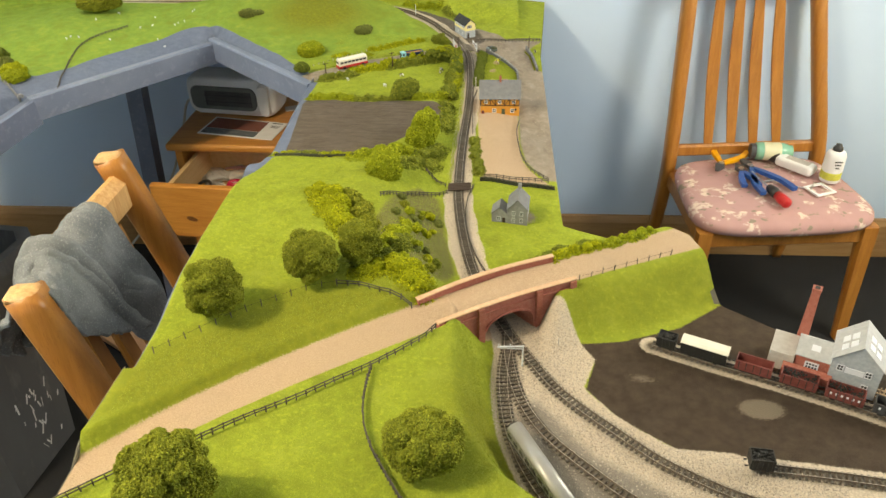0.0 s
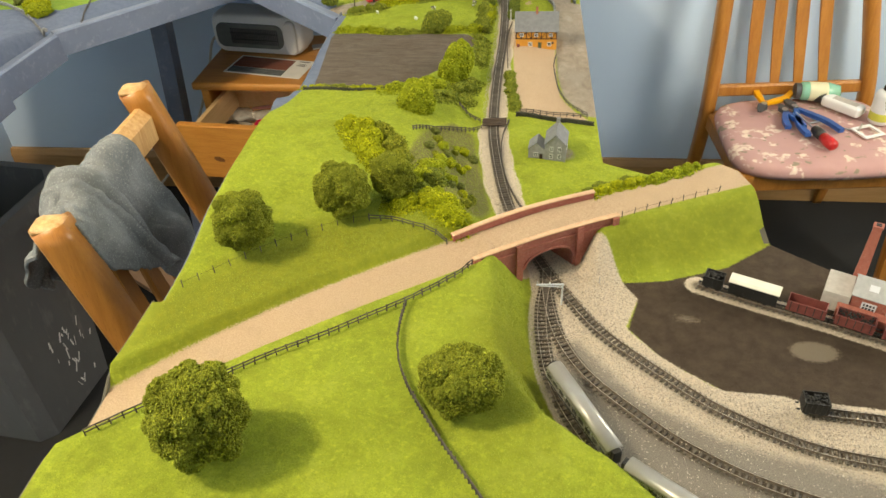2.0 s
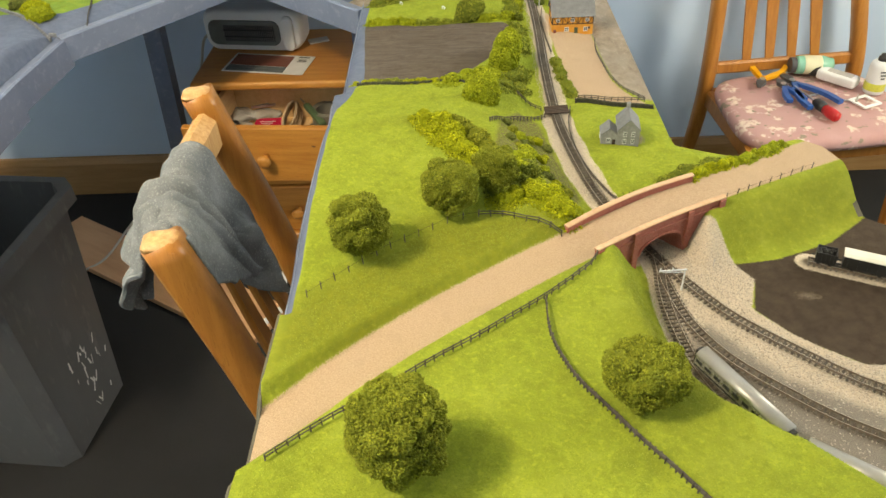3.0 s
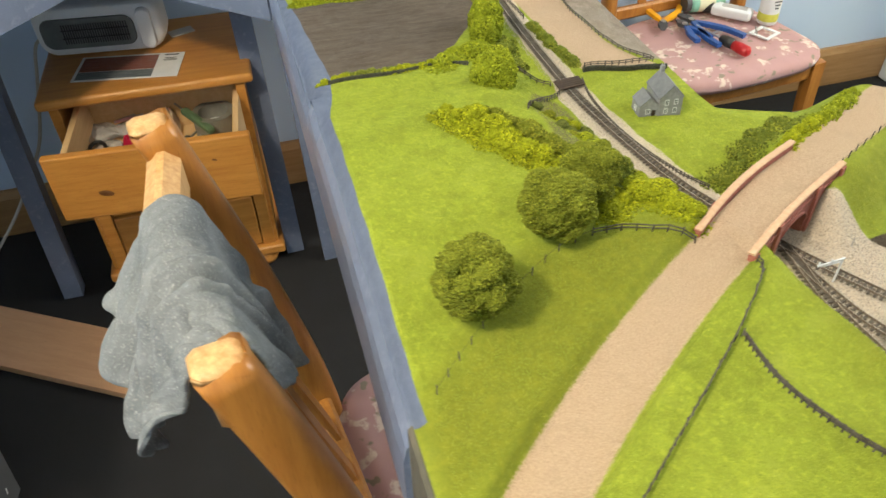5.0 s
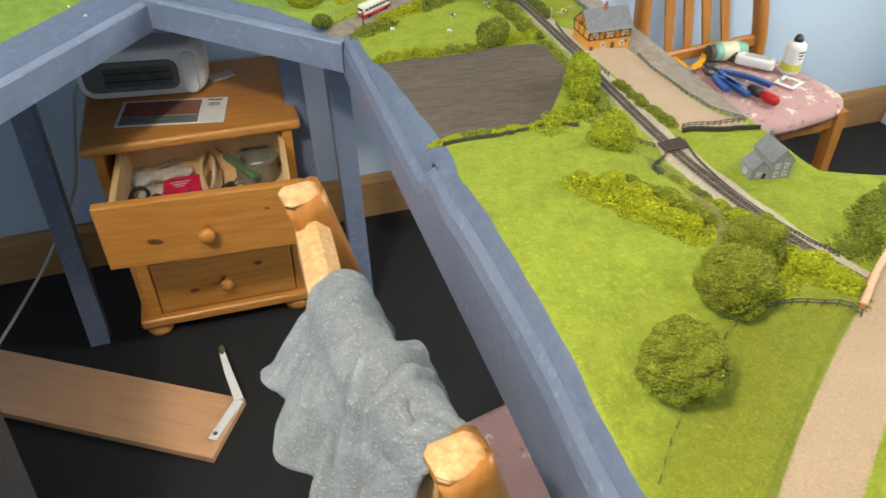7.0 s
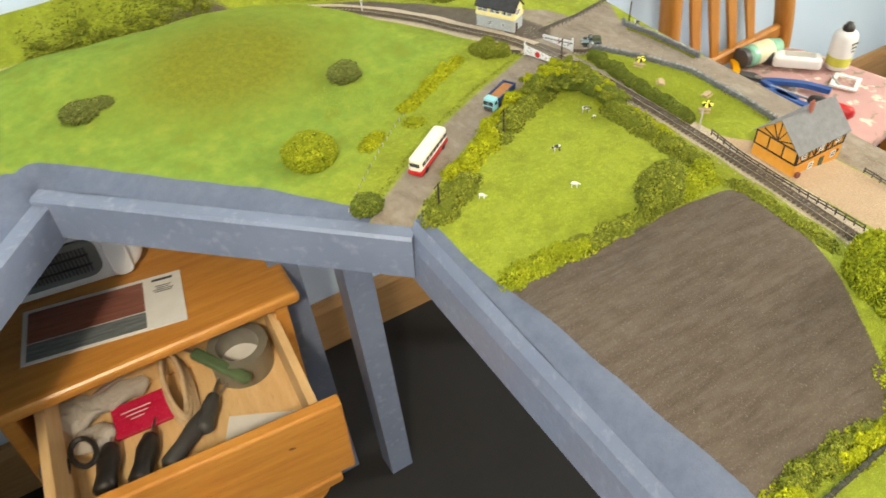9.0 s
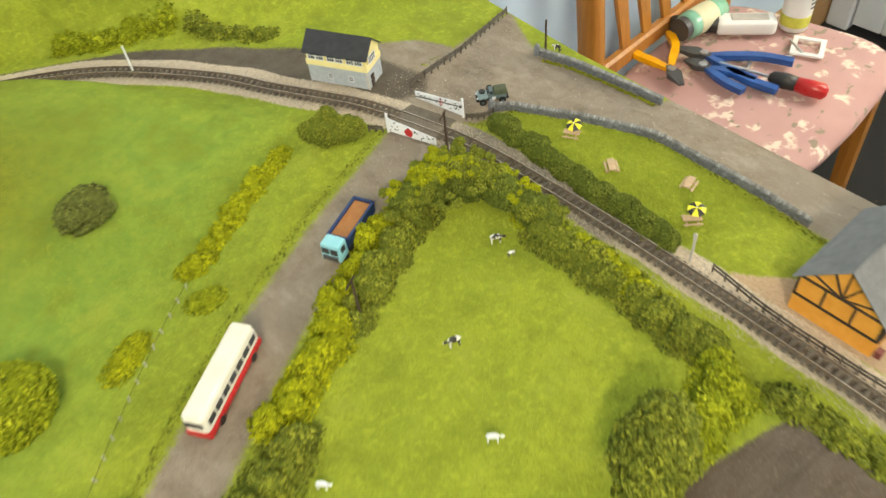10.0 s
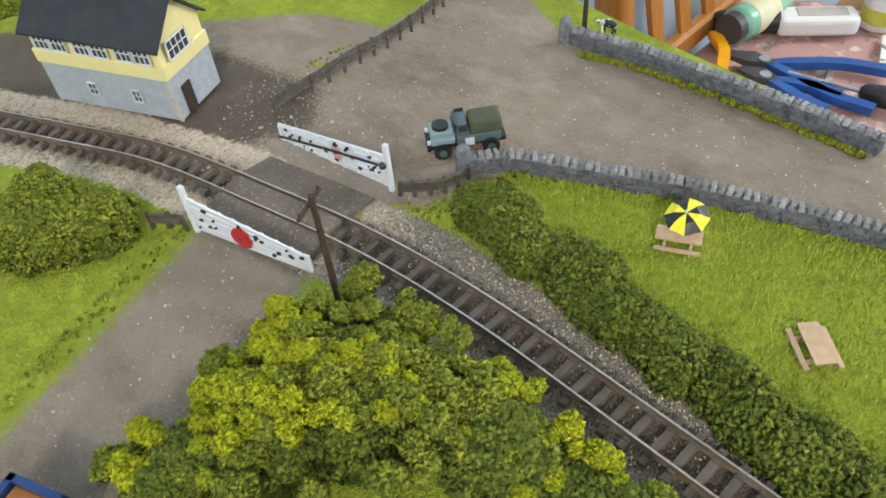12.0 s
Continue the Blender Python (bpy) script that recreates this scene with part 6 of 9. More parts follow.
def pole(x, y, h, label, material, arms=1, lean=(0, 0), r=0.0011, arm=0.012, rz=30):
    p_ = thing("telegraph_pole", label, "pole", (x, y, height_at(x, y)), (lean[0], lean[1], rz))
    bm = bm_new()
    add_cyl(bm, r, r * 0.75, h + 0.003, (0, 0, -0.003), seg=9)
    part("shaft", bm, material, p_)
    for k in range(arms):
        bm = bm_new()
        add_box(bm, (arm, 0.0009, 0.0011), (0, r, h - 0.003 - 0.004 * k), bev=0.0002, seg=1)
        for s in (-1, 1):
            add_cyl(bm, 0.0004, 0.0003, 0.0014, (s * arm * 0.42, r, h - 0.003 - 0.004 * k), seg=6)
        part("crossarm", bm, material, p_)
    return p_


pole(0.3605, 1.8265, 0.045, "brown telegraph pole at the level crossing", M["timber"])
pole(0.092, 1.676, 0.036, "dark telegraph pole in the lane hedge", M["timber"])
pole(0.222, 1.752, 0.036, "dark telegraph pole behind the lane hedge", M["timber"])
pole(0.519, 1.878, 0.036, "dark pole beside the stone wall's end", M["timber"], 0)
pole(0.237, 2.128, 0.028, "white signal post beside the far line", M["whitepaint"], 0)
pole(0.405, 1.637, 0.026, "pale grey signal post by the garden hedge", M["concrete"], 1, (0, 0), 0.0011, 0.004)
pole(0.522, 0.858, 0.010, "tiny pale lineside post on the ballast", M["concrete"], 0, (0, 0), 0.0007)
gan = thing("signal_gantry", "white bracket signal gantry over the points", "signal", (0.4795, 0.826, 0.8385))
bm = bm_new()
add_cyl(bm, 0.0011, 0.0009, 0.030, (0, 0, 0), seg=8)
part("post", bm, M["whitepaint"], gan)
bm = bm_new()
add_box(bm, (0.030, 0.0014, 0.0016), (-0.0135, -0.0015, 0.0295), (0, 0, 4))
add_box(bm, (0.024, 0.0010, 0.0008), (-0.0125, -0.0012, 0.0265), (0, 4, 4))
part("beam", bm, M["whitepaint"], gan)
bm = bm_new()
for x in (-0.027, -0.014):
    add_box(bm, (0.0012, 0.0012, 0.004), (x, -0.002, 0.0315))
part("signal_head", bm, M["whitepaint"], gan)

# ---------- buildings ----------


def gable_house(bm, x0, x1, y0, y1, wall, ridge, along="x", over=0.0):
    """Walls of a pitched block up to its gables."""
    if along == "x":
        ym = (y0 + y1) / 2
        pts = [(y0, 0), (y1, 0), (y1, wall), (ym, ridge), (y0, wall)]
        add_prism(bm, pts, x1 - x0, Matrix.Translation((x0, 0, 0)) @ Matrix(((0, 0, 1, 0), (1, 0, 0, 0), (0, 1, 0, 0), (0, 0, 0, 1))))
    else:
        xm = (x0 + x1) / 2
        pts = [(x0, 0), (x1, 0), (x1, wall), (xm, ridge), (x0, wall)]
        add_prism(bm, pts, y1 - y0, Matrix.Translation((0, y1, 0)) @ Matrix(((1, 0, 0, 0), (0, 0, -1, 0), (0, 1, 0, 0), (0, 0, 0, 1))))


def pitched_roof(bm, x0, x1, y0, y1, wall, ridge, along="x", over=0.0015, t=0.0009):
    """Two roof slabs with a little overhang."""
    if along == "x":
        ym, run = (y0 + y1) / 2, (y1 - y0) / 2
        k = (ridge - wall) / run
        pts = [(ym, ridge + t), (y0 - over, wall - k * over + t), (y0 - over, wall - k * over), (ym, ridge), (y1 + over, wall - k * over), (y1 + over, wall - k * over + t)]
        add_prism(bm, pts, x1 - x0 + 2 * over, Matrix.Translation((x0 - over, 0, 0.0002)) @ Matrix(((0, 0, 1, 0), (1, 0, 0, 0), (0, 1, 0, 0), (0, 0, 0, 1))))
    else:
        xm, run = (x0 + x1) / 2, (x1 - x0) / 2
        k = (ridge - wall) / run
        pts = [(xm, ridge + t), (x0 - over, wall - k * over + t), (x0 - over, wall - k * over), (xm, ridge), (x1 + over, wall - k * over), (x1 + over, wall - k * over + t)]
        add_prism(bm, pts, y1 - y0 + 2 * over, Matrix.Translation((0, y1 + over, 0.0002)) @ Matrix(((1, 0, 0, 0), (0, 0, -1, 0), (0, 1, 0, 0), (0, 0, 0, 1))))


def slate_rows(parent, x0, x1, y0, y1, wall, ridge, material, rows=7, over=0.0012):
    """Raised courses on both slopes of a roof whose ridge runs along x."""
    ym, run = (y0 + y1) / 2, (y1 - y0) / 2
    bm = bm_new()
    ang = math.degrees(math.atan2(ridge - wall, run))
    for s in (-1, 1):
        for i in range(rows):
            f = (i + 0.5) / rows
            y = ym + s * run * f
            z = ridge - (ridge - wall) * f + 0.0012
            add_box(bm, (x1 - x0 + 2 * over, 0.0005, 0.0003), ((x0 + x1) / 2, y, z), (-s * ang, 0, 0))
    tagged(part("slate_course", bm, material, parent), kind="stuff")


def window(parent, at, w, h, rot=0, bars=(1, 1), fm=None, t=0.0008, rim_w=0.13):
    """A small sash: dark pane with raised frame and bars; its face looks along local -y before turning."""
    win = thing_part("window", parent, pose(*at, 0, 0, rot))
    bm = bm_new()
    add_box(bm, (w, t * 0.5, h), (0, -t * 0.2, 0))
    part("pane", bm, M["glassdark"], win)
    bm = bm_new()
    b = min(w, h) * rim_w
    for s in (-1, 1):
        add_box(bm, (b, t, h + b), (s * w / 2, -t * 0.6, 0))
        add_box(bm, (w + b, t, b), (0, -t * 0.6, s * h / 2))
    for i in range(bars[0]):
        add_box(bm, (b * 0.6, t * 0.8, h), (-w / 2 + w * (i + 1) / (bars[0] + 1), -t * 0.55, 0))
    for i in range(bars[1]):
        add_box(bm, (w, t * 0.8, b * 0.6), (0, -t * 0.55, -h / 2 + h * (i + 1) / (bars[1] + 1)))
    part("window_frame", bm, fm or M["whitepaint"], win)
    return win


def thing_part(name, parent, m, label=""):
    ob = new(name)
    ob.empty_display_size = 0.005
    ob.parent, ob.matrix_basis = parent, m
    return tagged(ob, label)


# signal box
box = thing("signal_box", "signal box of pale stone with cream upper floor and black roof", "signal box", (0.372, 1.942, 0.8395), (0, 0, 118.4))
SBL, SBD = 0.057, 0.026
bm = bm_new()
add_box(bm, (SBL, SBD, 0.0175), (SBL / 2, -SBD / 2, 0.00875))
part("stone_base", bm, M["boxstone"], box)
bm = bm_new()
gable_house(bm, 0.0002, SBL - 0.0002, -SBD + 0.0002, -0.0002, 0.0305, 0.042)
part("upper_wall", bm, M["cream"], box, "cream boarded upper floor")
bm = bm_new()
add_box(bm, (SBL + 0.0014, SBD + 0.0014, 0.0056), (SBL / 2, -SBD / 2, 0.0197), bev=0.0003, seg=1)
part("boarding", bm, M["cream"], box)
bm = bm_new()
pitched_roof(bm, 0, SBL, -SBD, 0, 0.0305, 0.042, "x", 0.0022)
part("roof", bm, M["darkroof"], box, "black slate roof")
slate_rows(box, 0, SBL, -SBD, 0, 0.0305, 0.042, M["darkroof"], 9)
for i in range(6):
    window(box, (0.0066 + 0.0078 * (i % 2) + 0.0182 * (i // 2), 0.0004, 0.0266), 0.0066, 0.0064, 180, (2, 1), rim_w=0.07)
window(box, (0.0004 - 0.0008, -SBD / 2 + 0.003, 0.0262), 0.0115, 0.0068, -90, (3, 1), rim_w=0.055)
for x in (0.016, 0.036):
    window(box, (x, 0.0002, 0.0085), 0.0038, 0.0050, 180, (1, 1), rim_w=0.09)
bm = bm_new()
add_box(bm, (0.0008, 0.0048, 0.0115), (-0.0003, -0.0075, 0.0058))
part("door", bm, M["timber"], box, "dark plank door")
bm = bm_new()
for i in range(8):
    add_box(bm, (0.0016, 0.0008, 0.0024), (0.0008 * (i % 2), 0.0001, 0.0012 + 0.002 * i))
part("quoin", bm, M["concrete"], box)
bm = bm_new()
add_box(bm, (0.0018, 0.001, 0.004), (SBL + 0.0022, -0.004, 0.014))
part("bracket", bm, M["timber"], box)

# pub
pub = thing("timbered_pub", "orange half-timbered pub with a grey slate roof", "pub", (0.417, 1.5225, 0.832))
PX, PY, PW, PR = 0.073, 0.052, 0.036, 0.060
bm = bm_new()
gable_house(bm, 0, PX, 0, PY, PW, PR)
part("wall", bm, M["ochre"], pub)
bm = bm_new()
pitched_roof(bm, 0, PX, 0, PY, PW, PR, "x", 0.003)
part("roof", bm, M["slate"], pub, "grey slate roof")
slate_rows(pub, 0, PX, 0, PY, PW, PR, M["slate"], 11, 0.0028)


def beam(parent, a, b, w=0.0013, d=0.0006):
    bm = bm_new()
    a, b = Vector(a), Vector(b)
    up = (0, 1, 0) if abs((b - a).normalized().z) > 0.3 and abs(a.y - b.y) < 1e-6 else (0, 0, 1)
    if abs(a.x - b.x) < 1e-6 and abs((b - a).normalized().z) > 0.3:
        up = (1, 0, 0)
    add_sweep(bm, [a, b], [(-w / 2, -w / 2), (w / 2, -w / 2), (w / 2, w / 2), (-w / 2, w / 2)], up)
    return part("beam", bm, M["timber"], parent)


for z in (0.0205, 0.0345):
    beam(pub, (0, -0.0003, z), (PX, -0.0003, z))
for i in range(9):
    x = 0.0006 + (PX - 0.0012) * i / 8
    beam(pub, (x, -0.0003, 0.0205), (x, -0.0003, 0.035))
for i in range(8):
    x = 0.0006 + (PX - 0.0012) * i / 8
    w = (PX - 0.0012) / 8
    beam(pub, (x if i % 2 else x + w, -0.0003, 0.0212), (x + w if i % 2 else x, -0.0003, 0.034), 0.0009)
for z in (0.0205, 0.036):
    beam(pub, (-0.0003, 0, z), (-0.0003, PY, z))
for y in (0.0006, 0.017, 0.035, PY - 0.0006):
    beam(pub, (-0.0003, y, 0.0205), (-0.0003, y, 0.036))
for y in (0.008, 0.018, 0.026, 0.034, 0.044):
    beam(pub, (-0.0003, 0.026, 0.036), (-0.0003, y, 0.036 + 0.0245 * (1 - abs(y - 0.026) / 0.027) - 0.002), 0.0010)
for x in (0.010, 0.036, 0.062):
    window(pub, (x, -0.0002, 0.0275), 0.0058, 0.0055, 0, (1, 1))
for x in (0.026, 0.060):
    window(pub, (x, -0.0002, 0.0105), 0.0066, 0.0068, 0, (1, 1))
bm = bm_new()
add_box(bm, (0.0064, 0.0009, 0.0135), (0.043, -0.0003, 0.0068))
part("door", bm, M["olive"], pub, "dark green pub door")
bm = bm_new()
add_cyl(bm, 0.0021, 0.0021, 0.0008, (0.066, -0.0006, 0.0128), (90, 0, 0), 14)
part("sign", bm, M["black"], pub, "round dark wall sign")
bm = bm_new()
add_box(bm, (0.004, 0.004, 0.0145), (PX * 0.5, PY * 0.46, PR + 0.002), bev=0.0003, seg=1)
for s in (-1, 1):
    add_cyl(bm, 0.0008, 0.0006, 0.0024, (PX * 0.5 + s * 0.001, PY * 0.46, PR + 0.009), seg=8)
part("chimney", bm, M["brick"], pub, "red brick chimney")
bm = bm_new()
add_box(bm, (0.005, 0.004, 0.011), (0.0045, -0.003, 0.0055), bev=0.0006)
part("porch_box", bm, M["maroon"], pub, "maroon box at the corner")

# cottage
cot = thing("stone_cottage", "small grey stone cottage with a lower side wing", "cottage", (0.481, 1.150, 0.834), (0, 0, -6))
cot.scale = (0.87, 0.95, 1.04)
bm = bm_new()
gable_house(bm, -0.017, 0.017, -0.021, 0.021, 0.0255, 0.0405, "y")
part("wall", bm, M["greywall"], cot)
bm = bm_new()
pitched_roof(bm, -0.017, 0.017, -0.021, 0.021, 0.0255, 0.0405, "y", 0.0014)
part("roof", bm, M["slate"], cot)
bm = bm_new()
gable_house(bm, -0.043, -0.0172, -0.019, 0.006, 0.0165, 0.0265, "y")
part("wing", bm, M["greywall"], cot)
bm = bm_new()
pitched_roof(bm, -0.043, -0.0172, -0.019, 0.006, 0.0165, 0.0265, "y", 0.0012)
part("wing_roof", bm, M["slate"], cot)
for z in (0.0085, 0.0195):
    for x in (-0.006, 0.007):
        window(cot, (x, -0.0212, z), 0.005, 0.0062, 0, (1, 1))
window(cot, (-0.031, -0.0192, 0.009), 0.006, 0.0056, 0, (1, 1))
window(cot, (-0.0432, -0.006, 0.009), 0.005, 0.0056, -90, (1, 1))
window(cot, (0.0172, 0.0, 0.014), 0.005, 0.006, 90, (1, 1))
bm = bm_new()
add_box(bm, (0.006, 0.0042, 0.010), (0, 0.018, 0.0425), bev=0.0003, seg=1)
for s in (-1, 1):
    add_cyl(bm, 0.0008, 0.0006, 0.0026, (s * 0.0016, 0.018, 0.047), seg=8)
part("chimney", bm, M["greywall"], cot)
bm = bm_new()
add_box(bm, (0.005, 0.0008, 0.010), (-0.0225, -0.0193, 0.005))
part("door", bm, M["timber"], cot)

# brick works beyond the siding
wk = thing("brick_works", "red brick works with grey roofs and a tall chimney", "factory", (0.752, 0.836, 0.8385), (0, 0, -26))
bm = bm_new()
add_box(bm, (0.026, 0.040, 0.0235), (0.012, 0.022, 0.0117), bev=0.0004, seg=1)
part("loading_shed", bm, M["concrete"], wk, "pale grey sheet-clad shed")
bm = bm_new()
gable_house(bm, 0.026, 0.060, 0.004, 0.040, 0.0275, 0.040, "x")
part("brick_hall", bm, M["brick"], wk)
bm = bm_new()
pitched_roof(bm, 0.026, 0.0595, 0.004, 0.040, 0.0275, 0.040, "x", 0.0016)
part("hall_roof", bm, M["paleroof"], wk, "pale grey roof")
bm = bm_new()
gable_house(bm, 0.060, 0.108, -0.002, 0.046, 0.041, 0.064, "y")
part("stone_hall", bm, M["boxstone"], wk, "tall grey stone hall")
bm = bm_new()
pitched_roof(bm, 0.060, 0.108, -0.002, 0.046, 0.041, 0.064, "y", 0.0018)
part("stone_hall_roof", bm, M["paleroof"], wk)
bm = bm_new()
for y in (0.010, 0.024):
    for k in (0.35, 0.65):
        x = 0.060 + 0.024 * k
        add_box(bm, (0.0075, 0.0095, 0.001), (x, y, 0.041 + 0.023 * k + 0.0014), (0, -43.8, 0))
        x = 0.108 - 0.024 * k
        add_box(bm, (0.0075, 0.0095, 0.001), (x, y, 0.041 + 0.023 * k + 0.0014), (0, 43.8, 0))
add_box(bm, (0.009, 0.007, 0.001), (0.043, 0.013, 0.0345), (34.7, 0, 0))
part("skylight", bm, M["whitepaint"], wk, "white-framed roof lights")
window(wk, (0.043, 0.0038, 0.0145), 0.0125, 0.013, 0, (3, 2))
for x, z in ((0.069, 0.031), (0.096, 0.031), (0.096, 0.013)):
    window(wk, (x, -0.0022, z), 0.006, 0.0076, 0, (1, 1))
bm = bm_new()
add_box(bm, (0.018, 0.0012, 0.007), (0.083, -0.0024, 0.030))
part("sign_board", bm, M["whitepaint"], wk, "pale painted sign board")
bm = bm_new()
add_box(bm, (0.050, 0.012, 0.016), (0.040, -0.006, 0.008), bev=0.0004, seg=1)
part("loading_bank", bm, M["brick"], wk)
bm = bm_new()
r = bmesh.ops.create_cone(bm, cap_ends=True, segments=4, radius1=0.0088, radius2=0.0058, depth=0.088)
bmesh.ops.transform(bm, matrix=pose(0.027, 0.047, 0.044, 0, 0, 45), verts=r["verts"])
add_box(bm, (0.0098, 0.0098, 0.0022), (0.027, 0.047, 0.0875), bev=0.0003, seg=1)
part("chimney", bm, M["brick"], wk, "tapering square brick chimney")
bm = bm_new()
add_box(bm, (0.0050, 0.0050, 0.0006), (0.027, 0.047, 0.0890))
part("flue", bm, M["coal"], wk)
for i in range(7):
    bm = bm_new()
    add_box(bm, (0.0012, 0.0012, 0.017), (0.112 + 0.004 * i, 0.002, 0.0085))
    part("paling", bm, M["tablewood"], wk)
bm = bm_new()
for z in (0.004, 0.009, 0.014):
    add_box(bm, (0.03, 0.001, 0.0012), (0.124, 0.002, z))
part("paling_rail", bm, M["tablewood"], wk)

# ---------- rolling stock ----------


def wheels(parent, xs, r=0.0032, half=0.0052, z=None):
    for x in xs:
        for s in (-1, 1):
            bm = bm_new()
            add_cyl(bm, r, r, 0.0012, (x, s * half, r), (90 * s, 0, 0), 14)
            part("wheel", bm, M["black"], parent)


def coach(at, rz, length, label):
    c = thing("railway_coach", label, "coach", (*at, RAIL_TOP + 0.0001), (0, 0, rz), group="silver coaches")
    sect = [(-0.0086, 0.005), (0.0086, 0.005), (0.0089, 0.010), (0.0088, 0.0155), (0.0078, 0.0196), (0.0055, 0.0222), (0.0025, 0.0233), (-0.0025, 0.0233), (-0.0055, 0.0222), (-0.0078, 0.0196), (-0.0088, 0.0155), (-0.0089, 0.010)]
    bm = bm_new()
    add_sweep(bm, [(-length / 2 + 0.003, 0, 0), (length / 2 - 0.003, 0, 0)], [(a, b) for a, b in sect])
    part("body", bm, M["silver"], c)
    for s in (-1, 1):
        for i in range(9):
            bm = bm_new()
            add_box(bm, (0.0078, 0.0005, 0.0042), (-length * 0.42 + length * 0.84 * i / 8, s * 0.0089, 0.0138), bev=0.0002, seg=1)
            part("window", bm, M["glassdark"], c)
        bm = bm_new()
        add_box(bm, (length - 0.007, 0.0005, 0.0015), (0, s * 0.0089, 0.0075))
        part("stripe", bm, M["black"], c, "dark lining along the side")
    bm = bm_new()
    add_sweep(bm, [(-length / 2 + 0.0025, 0, 0.0003), (length / 2 - 0.0025, 0, 0.0003)], [(0.0084, 0.0180), (0.0078, 0.0196), (0.0055, 0.0222), (0.0025, 0.0233), (-0.0025, 0.0233), (-0.0055, 0.0222), (-0.0078, 0.0196), (-0.0084, 0.0180)])
    part("roof", bm, M["greyroof"], c, "smooth dull grey roof", True)
    for s in (-1, 1):
        bm = bm_new()
        add_box(bm, (0.005, 0.008, 0.015), (s * (length / 2 - 0.0005), 0, 0.0125), bev=0.0006)
        part("gangway", bm, M["black"], c, "black corridor end")
        bm = bm_new()
        add_box(bm, (0.024, 0.012, 0.003), (s * length * 0.33, 0, 0.0042))
        part("bogie", bm, M["black"], c, "black bogie")
    wheels(c, (-length * 0.4, -length * 0.27, length * 0.27, length * 0.4))
    return c


coach((0.4935, 0.6665), -62.5, 0.112, "dull silver model coach on the loop line")
coach((0.569, 0.5745), -37, 0.108, "second silver model coach behind the first")


def wagon(at, rz, length, tall, body, label, load=None, roof=None, bars=0):
    w = thing("goods_wagon", label, "wagon", (*at, RAIL_TOP + 0.0001), (0, 0, rz), group="goods wagons")
    bm = bm_new()
    add_box(bm, (length, 0.0155, 0.0016), (0, 0, 0.0052))
    for s in (-1, 1):
        add_box(bm, (length, 0.0009, tall), (0, s * 0.0075, 0.006 + tall / 2))
        add_box(bm, (0.0009, 0.0155, tall), (s * (length / 2 - 0.0005), 0, 0.006 + tall / 2))
    part("body", bm, body, w)
    bm = bm_new()
    n = 5
    for s in (-1, 1):
        for i in range(n):
            add_box(bm, (0.0008, 0.0006, tall), (-length / 2 + length * (i + 0.5) / n, s * 0.0082, 0.006 + tall / 2))
        add_cyl(bm, 0.0009, 0.0009, 0.003, (s * (length / 2 + 0.001), 0.004, 0.005), (0, 90 * s, 0), 8)
        add_cyl(bm, 0.0009, 0.0009, 0.003, (s * (length / 2 + 0.001), -0.004, 0.005), (0, 90 * s, 0), 8)
    add_box(bm, (length * 0.95, 0.006, 0.0022), (0, 0, 0.0033))
    part("ironwork", bm, M["black"], w, "black strapping, buffers and underframe")
    if load:
        bm = bm_new()
        rnd = random.Random(int(length * 1e5))
        for i in range(60):
            add_ball(bm, (rnd.uniform(0.0015, 0.003),) * 3, (rnd.uniform(-0.45, 0.45) * length, rnd.uniform(-0.0062, 0.0062), 0.006 + tall * 0.85 + rnd.uniform(0, 0.0012)), 1)
        part("load", bm, load, w)
    if roof:
        bm = bm_new()
        add_sweep(bm, [(-length / 2 - 0.001, 0, 0.006 + tall), (length / 2 + 0.001, 0, 0.006 + tall)], [(-0.0086, -0.0004), (0.0086, -0.0004), (0.0084, 0.0006), (0.005, 0.0024), (0, 0.0031), (-0.005, 0.0024), (-0.0084, 0.0006)])
        part("roof", bm, roof, w, "off-white curved roof")
    for i in range(bars):
        bm = bm_new()
        add_box(bm, (0.0022, 0.0004, 0.0028), (-length * 0.36 + length * 0.72 * i / max(1, bars - 1), -0.0082, 0.006 + tall * 0.55))
        part("lettering_bar", bm, M["whitepaint"], w)
    wheels(w, (-length * 0.28, length * 0.28))
    return w


wagon((0.6455, 0.8605), -25, 0.021, 0.011, M["coal"], "small black wagon heaped with coal", M["coal"])
wagon((0.6835, 0.8430), -25, 0.050, 0.0135, M["black"], "black covered van with an off-white roof", None, M["creamroof"])
wagon((0.7325, 0.8215), -25, 0.038, 0.0105, M["maroon"], "maroon open wagon with dark planks", None, None, 0)
wagon((0.7745, 0.8020), -26, 0.037, 0.0105, M["maroon"], "maroon open wagon loaded with coal", M["coal"])
wagon((0.8150, 0.7820), -27, 0.037, 0.0105, M["maroon"], "maroon open wagon with pale lettering bars", M["coal"], None, 6)
wagon((0.8560, 0.7610), -28, 0.037, 0.0105, M["greyplastic"], "dark grey open wagon with pale bars", None, None, 4)
wagon((0.7035, 0.6890), -6, 0.022, 0.012, M["coal"], "black buffer wagon standing on the stub", M["coal"])

